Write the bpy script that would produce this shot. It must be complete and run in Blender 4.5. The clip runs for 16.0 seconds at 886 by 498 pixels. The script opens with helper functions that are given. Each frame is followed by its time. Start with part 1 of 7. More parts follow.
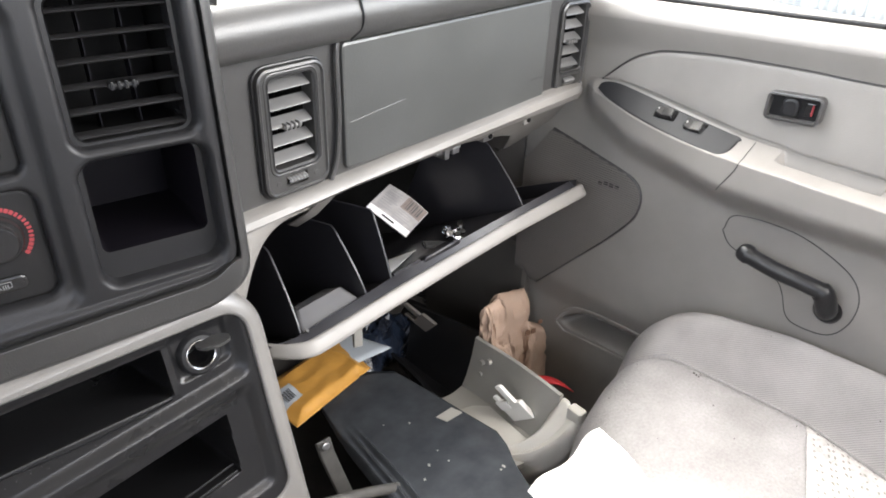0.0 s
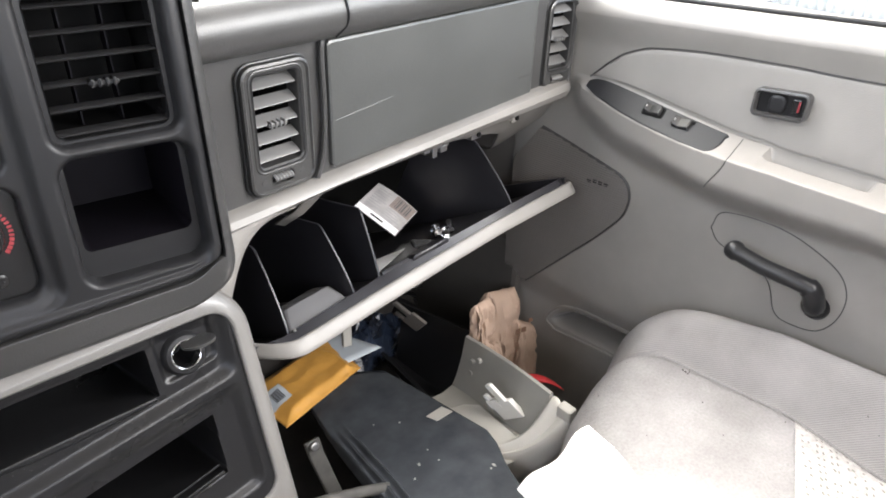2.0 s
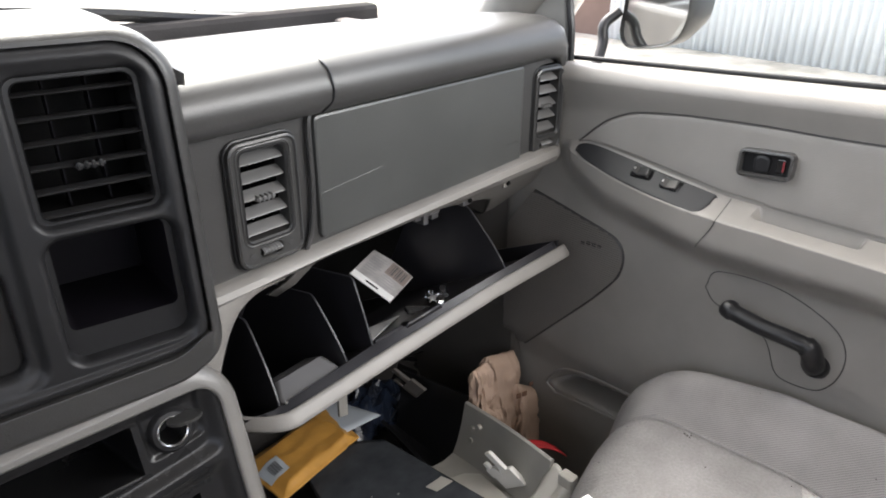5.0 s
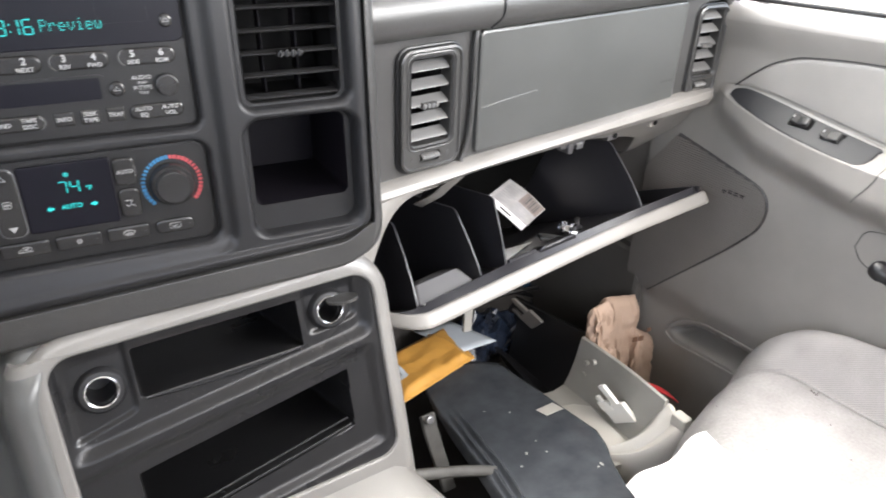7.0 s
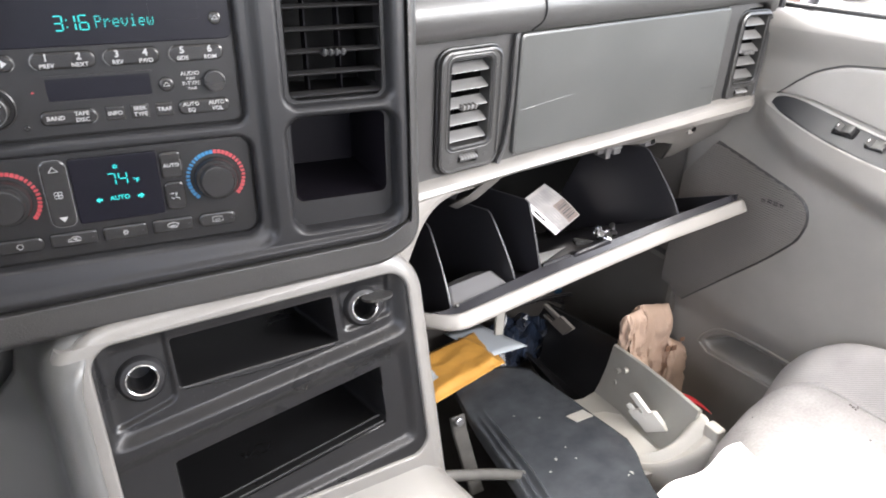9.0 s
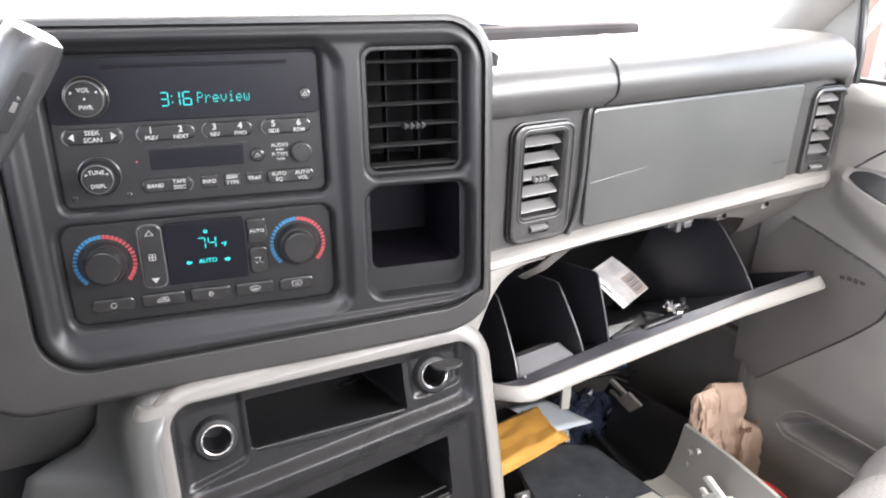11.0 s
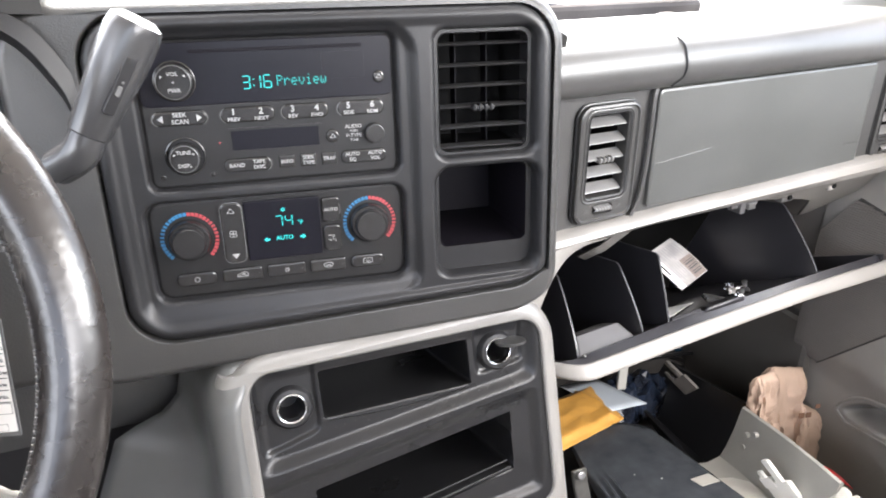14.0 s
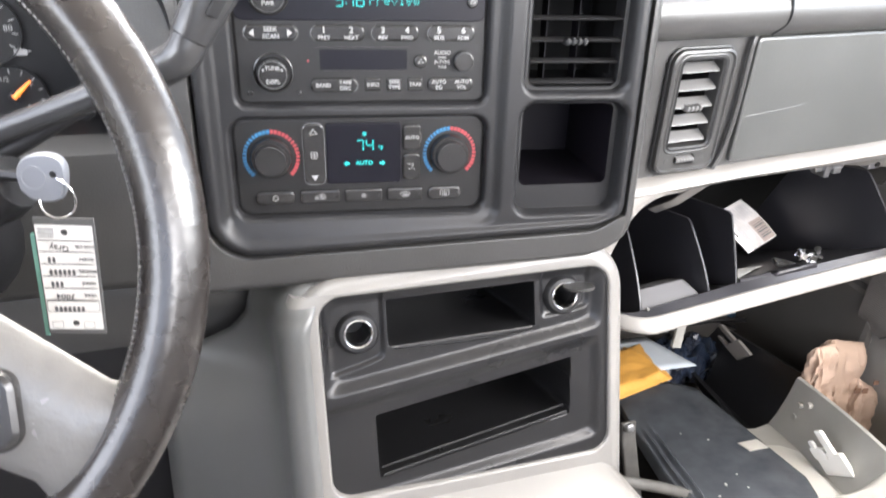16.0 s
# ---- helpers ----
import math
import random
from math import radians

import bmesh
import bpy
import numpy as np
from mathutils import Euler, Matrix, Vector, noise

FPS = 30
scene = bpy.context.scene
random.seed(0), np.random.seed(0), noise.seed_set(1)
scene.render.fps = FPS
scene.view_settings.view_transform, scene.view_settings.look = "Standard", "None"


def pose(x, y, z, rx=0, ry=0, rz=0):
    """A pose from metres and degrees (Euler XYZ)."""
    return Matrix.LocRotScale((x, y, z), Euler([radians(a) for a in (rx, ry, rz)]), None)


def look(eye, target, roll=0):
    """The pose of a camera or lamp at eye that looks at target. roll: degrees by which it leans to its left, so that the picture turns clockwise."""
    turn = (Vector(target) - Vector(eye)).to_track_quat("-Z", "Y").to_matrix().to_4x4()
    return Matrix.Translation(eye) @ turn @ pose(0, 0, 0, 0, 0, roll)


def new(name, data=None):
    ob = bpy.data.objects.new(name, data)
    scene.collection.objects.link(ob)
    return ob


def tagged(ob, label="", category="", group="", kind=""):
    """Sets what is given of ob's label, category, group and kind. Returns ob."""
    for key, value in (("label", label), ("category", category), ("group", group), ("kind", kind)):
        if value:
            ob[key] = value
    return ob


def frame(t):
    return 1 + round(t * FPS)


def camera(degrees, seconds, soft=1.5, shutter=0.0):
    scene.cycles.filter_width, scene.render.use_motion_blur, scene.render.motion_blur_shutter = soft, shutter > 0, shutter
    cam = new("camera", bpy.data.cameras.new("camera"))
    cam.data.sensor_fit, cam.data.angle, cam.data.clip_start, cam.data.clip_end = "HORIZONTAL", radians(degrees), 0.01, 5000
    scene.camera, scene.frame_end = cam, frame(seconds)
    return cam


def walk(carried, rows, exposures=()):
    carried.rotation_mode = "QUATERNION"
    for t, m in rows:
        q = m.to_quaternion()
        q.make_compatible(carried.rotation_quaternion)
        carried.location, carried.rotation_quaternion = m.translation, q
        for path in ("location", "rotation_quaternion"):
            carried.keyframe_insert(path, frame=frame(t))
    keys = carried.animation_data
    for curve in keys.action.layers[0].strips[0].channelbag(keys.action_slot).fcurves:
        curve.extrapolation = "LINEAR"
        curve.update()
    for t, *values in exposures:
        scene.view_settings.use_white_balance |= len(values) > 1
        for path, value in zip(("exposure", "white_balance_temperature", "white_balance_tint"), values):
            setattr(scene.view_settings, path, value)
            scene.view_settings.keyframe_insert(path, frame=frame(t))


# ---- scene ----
cam = camera(65.0, 16.0, soft=1.8, shutter=0.8)
PATH = [
    (0, (0.079, 0.076, 1.024), (1.266, 1.327, 0.011), 2.1),
    (0.5, (0.081, 0.076, 1.022), (1.267, 1.325, 0.006), 2.2),
    (1, (0.086, 0.078, 1.018), (1.283, 1.303, -0.015), 2.1),
    (1.5, (0.091, 0.077, 1.02), (1.297, 1.293, -0.013), 2.0),
    (2, (0.084, 0.073, 1.021), (1.286, 1.311, 0.009), 2.1),
    (2.5, (0.092, 0.078, 1.018), (1.288, 1.301, -0.019), 1.6),
    (3, (0.079, 0.081, 1.016), (1.267, 1.347, 0.024), 2.9),
    (3.5, (0.083, 0.08, 1.013), (1.304, 1.386, 0.117), 3.1),
    (3.7, (0.081, 0.075, 1.019), (1.284, 1.419, 0.156), 2.0),
    (5.8, (0.108, 0.043, 1.029), (1.355, 1.345, 0.162), -0.5),
    (6, (0.078, 0.033, 1.029), (1.189, 1.423, 0.117), -0.2),
    (6.5, (0.056, 0.053, 1.011), (1.1, 1.471, 0.063), 1.9),
    (7, (0.042, 0.053, 1.008), (1.005, 1.503, 0.022), 2.0),
    (7.5, (0.039, 0.054, 1.011), (0.975, 1.535, 0.047), 1.8),
    (8, (0.036, 0.051, 1.012), (0.96, 1.541, 0.048), 1.7),
    (8.2, (0.043, 0.048, 1.012), (0.962, 1.533, 0.038), 2.2),
    (10.3, (0.016, 0.058, 0.987), (0.873, 1.622, 0.083), 0.8),
    (10.5, (0.019, 0.053, 0.998), (0.85, 1.706, 0.237), 1.2),
    (11, (0.019, 0.051, 1.004), (0.807, 1.71, 0.214), 0.9),
    (11.5, (0.017, 0.05, 1.006), (0.783, 1.7, 0.176), 0.6),
    (12, (0.017, 0.049, 1.008), (0.798, 1.69, 0.172), 0.6),
    (12.5, (0.019, 0.052, 1.005), (0.801, 1.686, 0.159), 1.0),
    (13, (0.016, 0.051, 1.005), (0.787, 1.696, 0.168), 0.6),
    (13.5, (0.001, 0.049, 1.007), (0.684, 1.725, 0.157), 0.3),
    (14, (-0.004, 0.047, 1.008), (0.658, 1.737, 0.166), -0.2),
    (14.5, (-0.013, 0.049, 1.01), (0.598, 1.752, 0.158), -0.5),
    (15, (-0.024, 0.05, 1.011), (0.545, 1.761, 0.148), -0.1),
    (15.5, (-0.033, 0.054, 1.003), (0.514, 1.749, 0.093), 1.0),
    (16, (-0.033, 0.057, 0.992), (0.504, 1.722, 0.024), 2.6),
]
walk(cam, [(t, look(eye, target, roll)) for t, eye, target, roll in PATH], exposures=[(0.0, 3.78, 6760, 10), (3.5, 3.72, 6760, 10), (5.8, 2.55, 6760, 10), (6.2, 3.28, 6760, 10), (6.6, 3.94, 6760, 10), (8.2, 4.22, 6760, 11), (10.5, 4.41, 6740, 12), (15.0, 4.42, 6760, 11), (16.0, 4.66, 6760, 11)])

# ---- daylight: bright overcast sky ----
world = bpy.data.worlds.new("sky")
scene.world = world
world.use_nodes = True
wn = world.node_tree
sky = wn.nodes.new("ShaderNodeTexSky")
sky.sky_type, sky.sun_disc = "NISHITA", False
sky.sun_elevation, sky.sun_rotation = radians(58), radians(20)
sky.air_density, sky.dust_density, sky.ozone_density = 0.7, 4.0, 0.6
grey = wn.nodes.new("ShaderNodeHueSaturation")
grey.inputs["Saturation"].default_value = 0.6
wn.links.new(sky.outputs[0], grey.inputs["Color"])
wn.links.new(grey.outputs[0], wn.nodes["Background"].inputs[0])
wn.nodes["Background"].inputs[1].default_value = 0.15
sun = new("sun", bpy.data.lights.new("sun", "SUN"))
sun.data.energy, sun.data.angle, sun.data.color = 0.3, radians(35), (1.0, 0.97, 0.92)
sun.matrix_world = look((0, 0, 5), (-0.9, -1.2, 1.5))

# area lamps added out of view at the cab's openings to boost the sky light
def opening_light(name, eye, target, w, h, energy, colour=(1.0, 0.985, 0.99)):
    ob = new(name, bpy.data.lights.new(name, "AREA"))
    ob.data.shape, ob.data.size, ob.data.size_y = "RECTANGLE", w, h
    ob.data.energy, ob.data.color = energy, colour
    ob.matrix_world = look(eye, target)
    return ob


opening_light("driver_window_light", (-0.76, 0.0, 1.13), (0.9, 0.3, 0.45), 0.8, 0.40, 0.27)
# aimed down at the footwell to brighten it
opening_light("passenger_window_light", (0.915, -0.09, 1.18), (0.55, 0.60, 0.50), 0.55, 0.32, 1.40)
opening_light("windscreen_light", (0.1, 0.76, 1.2), (0.25, 0.2, 0.4), 1.3, 0.42, 0.8)
# set off to the right, clear of the bezel's reflections
opening_light("rear_window_light", (0.55, -0.80, 1.14), (0.5, 0.6, 0.5), 0.7, 0.40, 1.12)


# ---- materials ----
def material(name, colour, rough=0.5, metal=0.0, grain=0.0, grain_size=900.0, stain=0.12, stain_size=9.0, spec=0.5, coat=0.0, tint=None, fleck=0.0, weave=0.0, depth=0.0006):
    """A procedural surface: base colour varied at two scales, fine bump and uneven gloss."""
    m = bpy.data.materials.new(name)
    m.use_nodes = True
    t = m.node_tree
    b = t.nodes["Principled BSDF"]
    co = t.nodes.new("ShaderNodeTexCoord")
    big, small = t.nodes.new("ShaderNodeTexNoise"), t.nodes.new("ShaderNodeTexNoise")
    big.inputs["Scale"].default_value, big.inputs["Detail"].default_value = stain_size, 6
    small.inputs["Scale"].default_value, small.inputs["Detail"].default_value = grain_size, 2
    for n in (big, small):
        t.links.new(co.outputs["Object"], n.inputs["Vector"])
    ramp = t.nodes.new("ShaderNodeValToRGB")
    lo, hi = [c * (1 - stain) for c in colour], [min(1, c * (1 + stain)) for c in (tint or colour)]
    ramp.color_ramp.elements[0].color, ramp.color_ramp.elements[1].color = (*lo, 1), (*hi, 1)
    ramp.color_ramp.elements[0].position, ramp.color_ramp.elements[1].position = 0.3, 0.7
    t.links.new(big.outputs["Fac"], ramp.inputs["Fac"])
    colour_out = ramp.outputs["Color"]
    fine = small.outputs["Fac"]
    if weave:
        wave = t.nodes.new("ShaderNodeTexWave")
        wave.bands_direction = "DIAGONAL"
        wave.inputs["Scale"].default_value, wave.inputs["Distortion"].default_value = weave, 1.5
        wave.inputs["Detail"].default_value = 1.0
        t.links.new(co.outputs["Object"], wave.inputs["Vector"])
        both = t.nodes.new("ShaderNodeMath")
        both.operation = "MULTIPLY_ADD"
        both.inputs[1].default_value = 0.6
        t.links.new(wave.outputs["Fac"], both.inputs[0])
        half = t.nodes.new("ShaderNodeMath")
        half.operation = "MULTIPLY"
        half.inputs[1].default_value = 0.4
        t.links.new(fine, half.inputs[0])
        t.links.new(half.outputs[0], both.inputs[2])
        fine = both.outputs[0]
    if fleck:
        spread = t.nodes.new("ShaderNodeMapRange")
        spread.inputs["From Min"].default_value, spread.inputs["From Max"].default_value = 0.3, 0.7
        spread.inputs["To Min"].default_value, spread.inputs["To Max"].default_value = 1 - fleck, 1 + fleck
        t.links.new(fine, spread.inputs["Value"])
        times = t.nodes.new("ShaderNodeVectorMath")
        times.operation = "SCALE"
        t.links.new(colour_out, times.inputs[0])
        t.links.new(spread.outputs["Result"], times.inputs["Scale"])
        colour_out = times.outputs["Vector"]
    t.links.new(colour_out, b.inputs["Base Color"])
    span = t.nodes.new("ShaderNodeMapRange")
    span.inputs["To Min"].default_value, span.inputs["To Max"].default_value = max(0.02, rough - 0.07), min(1, rough + 0.07)
    t.links.new(big.outputs["Fac"], span.inputs["Value"])
    t.links.new(span.outputs["Result"], b.inputs["Roughness"])
    b.inputs["Metallic"].default_value, b.inputs["Specular IOR Level"].default_value = metal, spec
    b.inputs["Coat Weight"].default_value = coat
    if grain:
        bump = t.nodes.new("ShaderNodeBump")
        bump.inputs["Strength"].default_value, bump.inputs["Distance"].default_value = grain, depth
        t.links.new(fine, bump.inputs["Height"])
        t.links.new(bump.outputs["Normal"], b.inputs["Normal"])
    return m


def glow(name, colour, strength):
    m = bpy.data.materials.new(name)
    m.use_nodes = True
    b = m.node_tree.nodes["Principled BSDF"]
    b.inputs["Base Color"].default_value = (*[c * 0.3 for c in colour], 1)
    b.inputs["Emission Color"].default_value, b.inputs["Emission Strength"].default_value = (*colour, 1), strength
    return m


def glass_pane(name, tint=(0.93, 0.97, 0.95), gloss=0.05):
    m = bpy.data.materials.new(name)
    m.use_nodes = True
    t = m.node_tree
    clear, shine, mix = t.nodes.new("ShaderNodeBsdfTransparent"), t.nodes.new("ShaderNodeBsdfGlossy"), t.nodes.new("ShaderNodeMixShader")
    clear.inputs["Color"].default_value = (*tint, 1)
    shine.inputs["Roughness"].default_value = 0.02
    mix.inputs["Fac"].default_value = gloss
    t.links.new(clear.outputs[0], mix.inputs[1]), t.links.new(shine.outputs[0], mix.inputs[2])
    t.links.new(mix.outputs[0], t.nodes["Material Output"].inputs["Surface"])
    return m


BEZEL = material("charcoal_plastic", (0.0125, 0.0125, 0.0134), 0.40, grain=0.14, grain_size=1300, stain=0.05, spec=0.30)
INSERT = material("black_insert_plastic", (0.0105, 0.0105, 0.0112), 0.29, grain=0.14, grain_size=1300, stain=0.06, spec=0.33)
DASH = material("grey_dash_vinyl", (0.0385, 0.038, 0.0373), 0.36, grain=0.35, grain_size=650)
PANEL = material("grey_airbag_cover", (0.053, 0.0547, 0.053), 0.32, grain=0.3, grain_size=600)
TRIM = material("taupe_plastic_trim", (0.182, 0.173, 0.161), 0.42, grain=0.35, grain_size=900)
CONSOLE = material("grey_console_plastic", (0.140, 0.135, 0.127), 0.33, grain=0.3, grain_size=900, stain=0.08)
# dark taupe, deepened further for the shade under the trim strip
UNDER = material("deepened_taupe_plastic", (0.115, 0.108, 0.1), 0.5, grain=0.3, grain_size=700, stain=0.15)
# darker copy of the console grey; the side's shade is in the colour
SIDE = material("console_side_shade", (0.078, 0.079, 0.077), 0.36, grain=0.3, grain_size=900, stain=0.1)
DOOR = material("taupe_door_plastic", (0.2, 0.189, 0.176), 0.43, grain=0.4, grain_size=700)
DOOR_CLOTH = material("taupe_door_vinyl", (0.215, 0.204, 0.191), 0.5, grain=0.55, grain_size=800)
BLACK = material("black_plastic", (0.011, 0.011, 0.012), 0.32, grain=0.2, spec=0.35, stain=0.04)
TRAY = material("grey_tray_plastic", (0.15, 0.15, 0.155), 0.24, grain=0.15, stain=0.1)
BIN = material("black_bin_plastic", (0.019, 0.0186, 0.0215), 0.33, grain=0.2, stain=0.04)
GRILLE = material("dark_taupe_grille", (0.15, 0.139, 0.128), 0.5, grain=0.2)
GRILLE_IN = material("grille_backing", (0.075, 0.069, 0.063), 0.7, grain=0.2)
VENT = material("dark_grey_vent_frame", (0.0335, 0.0332, 0.0324), 0.33, grain=0.4, grain_size=700)
SWITCH = material("grey_switch_plastic", (0.03, 0.03, 0.03), 0.2, stain=0.05)
POD = material("pod_plastic", (0.012, 0.012, 0.013), 0.42, grain=0.25, spec=0.3, stain=0.05)
# near-black for recesses: their shade is put into the colour
DARK = material("recess_shade", (0.006, 0.006, 0.006), 0.8, spec=0.1)
RADIO = material("radio_black", (0.0095, 0.0093, 0.0095), 0.42, grain=0.15, spec=0.3)
SCREEN = material("smoked_display", (0.0035, 0.0033, 0.006), 0.36, spec=0.2)
BUTTON = material("button_rubber", (0.0125, 0.0122, 0.0125), 0.24, spec=0.5)
PRINT = material("pale_print", (0.23, 0.23, 0.23), 0.6)
CHROME = material("chrome", (0.6, 0.6, 0.61), 0.24, 1.0, stain=0.05)
DULL = material("dull_grey_bracket", (0.085, 0.083, 0.078), 0.4, stain=0.2, stain_size=60)
STEEL = material("dull_steel", (0.42, 0.42, 0.43), 0.35, 1.0)
SILVER = material("silver_grey_plastic", (0.088, 0.088, 0.088), 0.24)
WHEEL = material("dark_leather", (0.0115, 0.0098, 0.0092), 0.27, grain=0.35, grain_size=160, stain=0.05, stain_size=60, spec=0.5)
SPOKE = material("grey_spoke_plastic", (0.078, 0.077, 0.075), 0.25, grain=0.5, grain_size=280, stain=0.12, stain_size=45)
SEAT = material("pale_grey_velour", (0.160, 0.156, 0.157), 0.95, grain=1.0, grain_size=300, stain=0.15, stain_size=16, spec=0.1, fleck=0.08, depth=0.0012)
SEAT_SIDE = material("grey_seat_cloth", (0.185, 0.178, 0.176), 0.95, grain=0.9, grain_size=400, stain=0.14, stain_size=14, spec=0.1, fleck=0.1, weave=150, depth=0.0006)
CARPET = material("dark_carpet", (0.05, 0.047, 0.045), 1.0, grain=1.0, grain_size=300, stain=0.3, spec=0.05)
PILLAR = material("grey_pillar_trim", (0.135, 0.131, 0.123), 0.6, grain=0.4, grain_size=700)
HEAD = material("pale_headliner", (0.55, 0.53, 0.5), 0.95, grain=0.5)
KRAFT = material("kraft_paper", (0.45, 0.325, 0.25), 0.85, grain=0.6, grain_size=200, stain=0.08)
AMBER = material("yellow_padded_envelope", (0.60, 0.31, 0.07), 0.45, grain=0.7, grain_size=70, stain=0.10, stain_size=30, depth=0.0015)
CARD = material("printed_card", (0.40, 0.385, 0.38), 0.45, stain=0.25, stain_size=40)
CARD_BROWN = material("card_brown", (0.24, 0.20, 0.18), 0.5, stain=0.2, stain_size=60)
# blacker than the bezel's plastic, so the recess shade is in the colour
SHADE_BLACK = material("shade_black_plastic", (0.0055, 0.0048, 0.0068), 0.5, grain=0.2, spec=0.10, stain=0.1)
LATCH = material("grey_latch_plastic", (0.046, 0.045, 0.044), 0.34, grain=0.3)
LEVER = material("grey_lever_plastic", (0.030, 0.030, 0.031), 0.26, grain=0.15, stain=0.08)
PAPER = material("white_paper", (0.82, 0.82, 0.82), 0.8, stain=0.03)
CARDBLUE = material("pale_blue_card", (0.5, 0.55, 0.6), 0.6, stain=0.04)
PALE = material("pale_bare_plastic", (0.4, 0.385, 0.35), 0.5, grain=0.2, stain=0.1)
PALE_IN = material("unpainted_plastic_back", (0.27, 0.262, 0.24), 0.5, grain=0.2, stain=0.14)
WHITEP = material("white_plastic", (0.75, 0.74, 0.7), 0.45, stain=0.05)
SLATE = material("scuffed_black_panel", (0.046, 0.051, 0.058), 0.23, grain=0.3, stain=0.12, stain_size=30, tint=(0.056, 0.061, 0.068))
REDC = material("red_webbing", (0.45, 0.02, 0.025), 0.7, grain=0.5)
SOFT_INK = material("grey_ink", (0.33, 0.33, 0.34), 0.7)
INK = material("dark_ink", (0.09, 0.09, 0.095), 0.7)
TEAL = glow("teal_display", (0.0, 0.72, 0.70), 0.045)
BLUE = material("blue_mark", (0.008, 0.10, 0.21), 0.5, stain=0.08)
RED = material("red_mark", (0.24, 0.026, 0.032), 0.5, stain=0.08)
ORANGE = glow("orange_needle", (1.0, 0.25, 0.04), 0.09)
CLEAR = glass_pane("window_glass")
GRAVEL = material("gravel", (0.3, 0.28, 0.25), 0.95, grain=1.0, grain_size=40, stain=0.35, stain_size=3)
SHEET = material("galvanised_sheet", (0.72, 0.745, 0.76), 0.5, stain=0.06, stain_size=2)
BRICK = material("red_painted_wall", (0.165, 0.108, 0.085), 0.8, stain=0.15, stain_size=2)
MIRROR = material("mirror_glass", (0.9, 0.9, 0.9), 0.03, 1.0, stain=0.0)


# ---- mesh helpers ----
def part(name, bm, mat, parent=None, label="", smooth=True, bevel=0.0):
    bmesh.ops.recalc_face_normals(bm, faces=bm.faces[:])
    me = bpy.data.meshes.new(name)
    bm.to_mesh(me)
    bm.free()
    me.materials.append(mat)
    if smooth:
        me.shade_smooth()
        me.set_sharp_from_angle(angle=radians(38))
    ob = new(name, me)
    if smooth and len(me.polygons) < 4000:
        even = ob.modifiers.new("even", "WEIGHTED_NORMAL")
        even.keep_sharp = True
    if parent is not None:
        ob.parent = parent
    if label:
        ob["label"] = label
    if bevel:
        mod = ob.modifiers.new("edge", "BEVEL")
        mod.width, mod.segments, mod.limit_method, mod.angle_limit = bevel, 2, "ANGLE", radians(50)
    return ob


def thing(name, m=None, label="", category="", group="", kind=""):
    ob = new(name)
    ob.empty_display_size = 0.02
    if m is not None:
        ob.matrix_world = m
    return tagged(ob, label, category, group, kind)


def face_frame(p, yaw, tilt):
    """x along the face to its right, y up the face, z out of it towards the cabin. tilt: degrees by which it leans back."""
    a, b = radians(yaw), radians(tilt)
    x = Vector((math.cos(a), -math.sin(a), 0))
    n = Vector((-math.sin(a), -math.cos(a), 0)) * math.cos(b) + Vector((0, 0, math.sin(b)))
    v = n.cross(x)
    return Matrix(((x[0], v[0], n[0], p[0]), (x[1], v[1], n[1], p[1]), (x[2], v[2], n[2], p[2]), (0, 0, 0, 1)))


def rr(u0, v0, u1, v1, r, off=0.0, seg=6):
    """A rounded rectangle as (u, v) points; off grows it."""
    u0, v0, u1, v1 = u0 - off, v0 - off, u1 + off, v1 + off
    r = max(0.0004, min(r + off, (u1 - u0) / 2 - 1e-4, (v1 - v0) / 2 - 1e-4))
    out = []
    for cx, cy, a0 in ((u1 - r, v1 - r, 0), (u0 + r, v1 - r, 90), (u0 + r, v0 + r, 180), (u1 - r, v0 + r, 270)):
        for k in range(seg + 1):
            a = radians(a0 + 90 * k / seg)
            out.append((cx + r * math.cos(a), cy + r * math.sin(a)))
    return out


def circle(cx, cy, r, seg=28, off=0.0):
    return [(cx + (r + off) * math.cos(2 * math.pi * k / seg), cy + (r + off) * math.sin(2 * math.pi * k / seg)) for k in range(seg)]


def loft(bm, loops, closed=True, cap_first=False, cap_last=False):
    """Quads between successive loops of 3D points. Returns the vertex loops."""
    vs = [[bm.verts.new(p) for p in loop] for loop in loops]
    for a, b in zip(vs, vs[1:]):
        n = len(a)
        for i in range(n if closed else n - 1):
            j = (i + 1) % n
            bm.faces.new((a[i], a[j], b[j], b[i]))
    if cap_first:
        bm.faces.new(list(reversed(vs[0])))
    if cap_last:
        bm.faces.new(vs[-1])
    return vs


def slab(bm, shape, n0, n1, r=0.0015):
    """A plate with the outline shape(off) from n0 to its front n1, its front edge rounded."""
    r = min(r, abs(n1 - n0) * 0.9)
    prof = [(0, n0), (0, n1 - r), (-0.3 * r, n1 - 0.3 * r), (-r, n1), (-r - 0.00015, n1)]
    loft(bm, [[(u, v, n) for u, v in shape(off)] for off, n in prof], cap_first=True, cap_last=True)


def rbox(bm, u0, v0, u1, v1, n0, n1, rad=0.003, r=0.0015, seg=4):
    slab(bm, lambda off: rr(u0, v0, u1, v1, rad, off, seg), n0, n1, r)


def disc(bm, cx, cy, rad, n0, n1, r=0.002, seg=32):
    slab(bm, lambda off: circle(cx, cy, rad, seg, off), n0, n1, r)


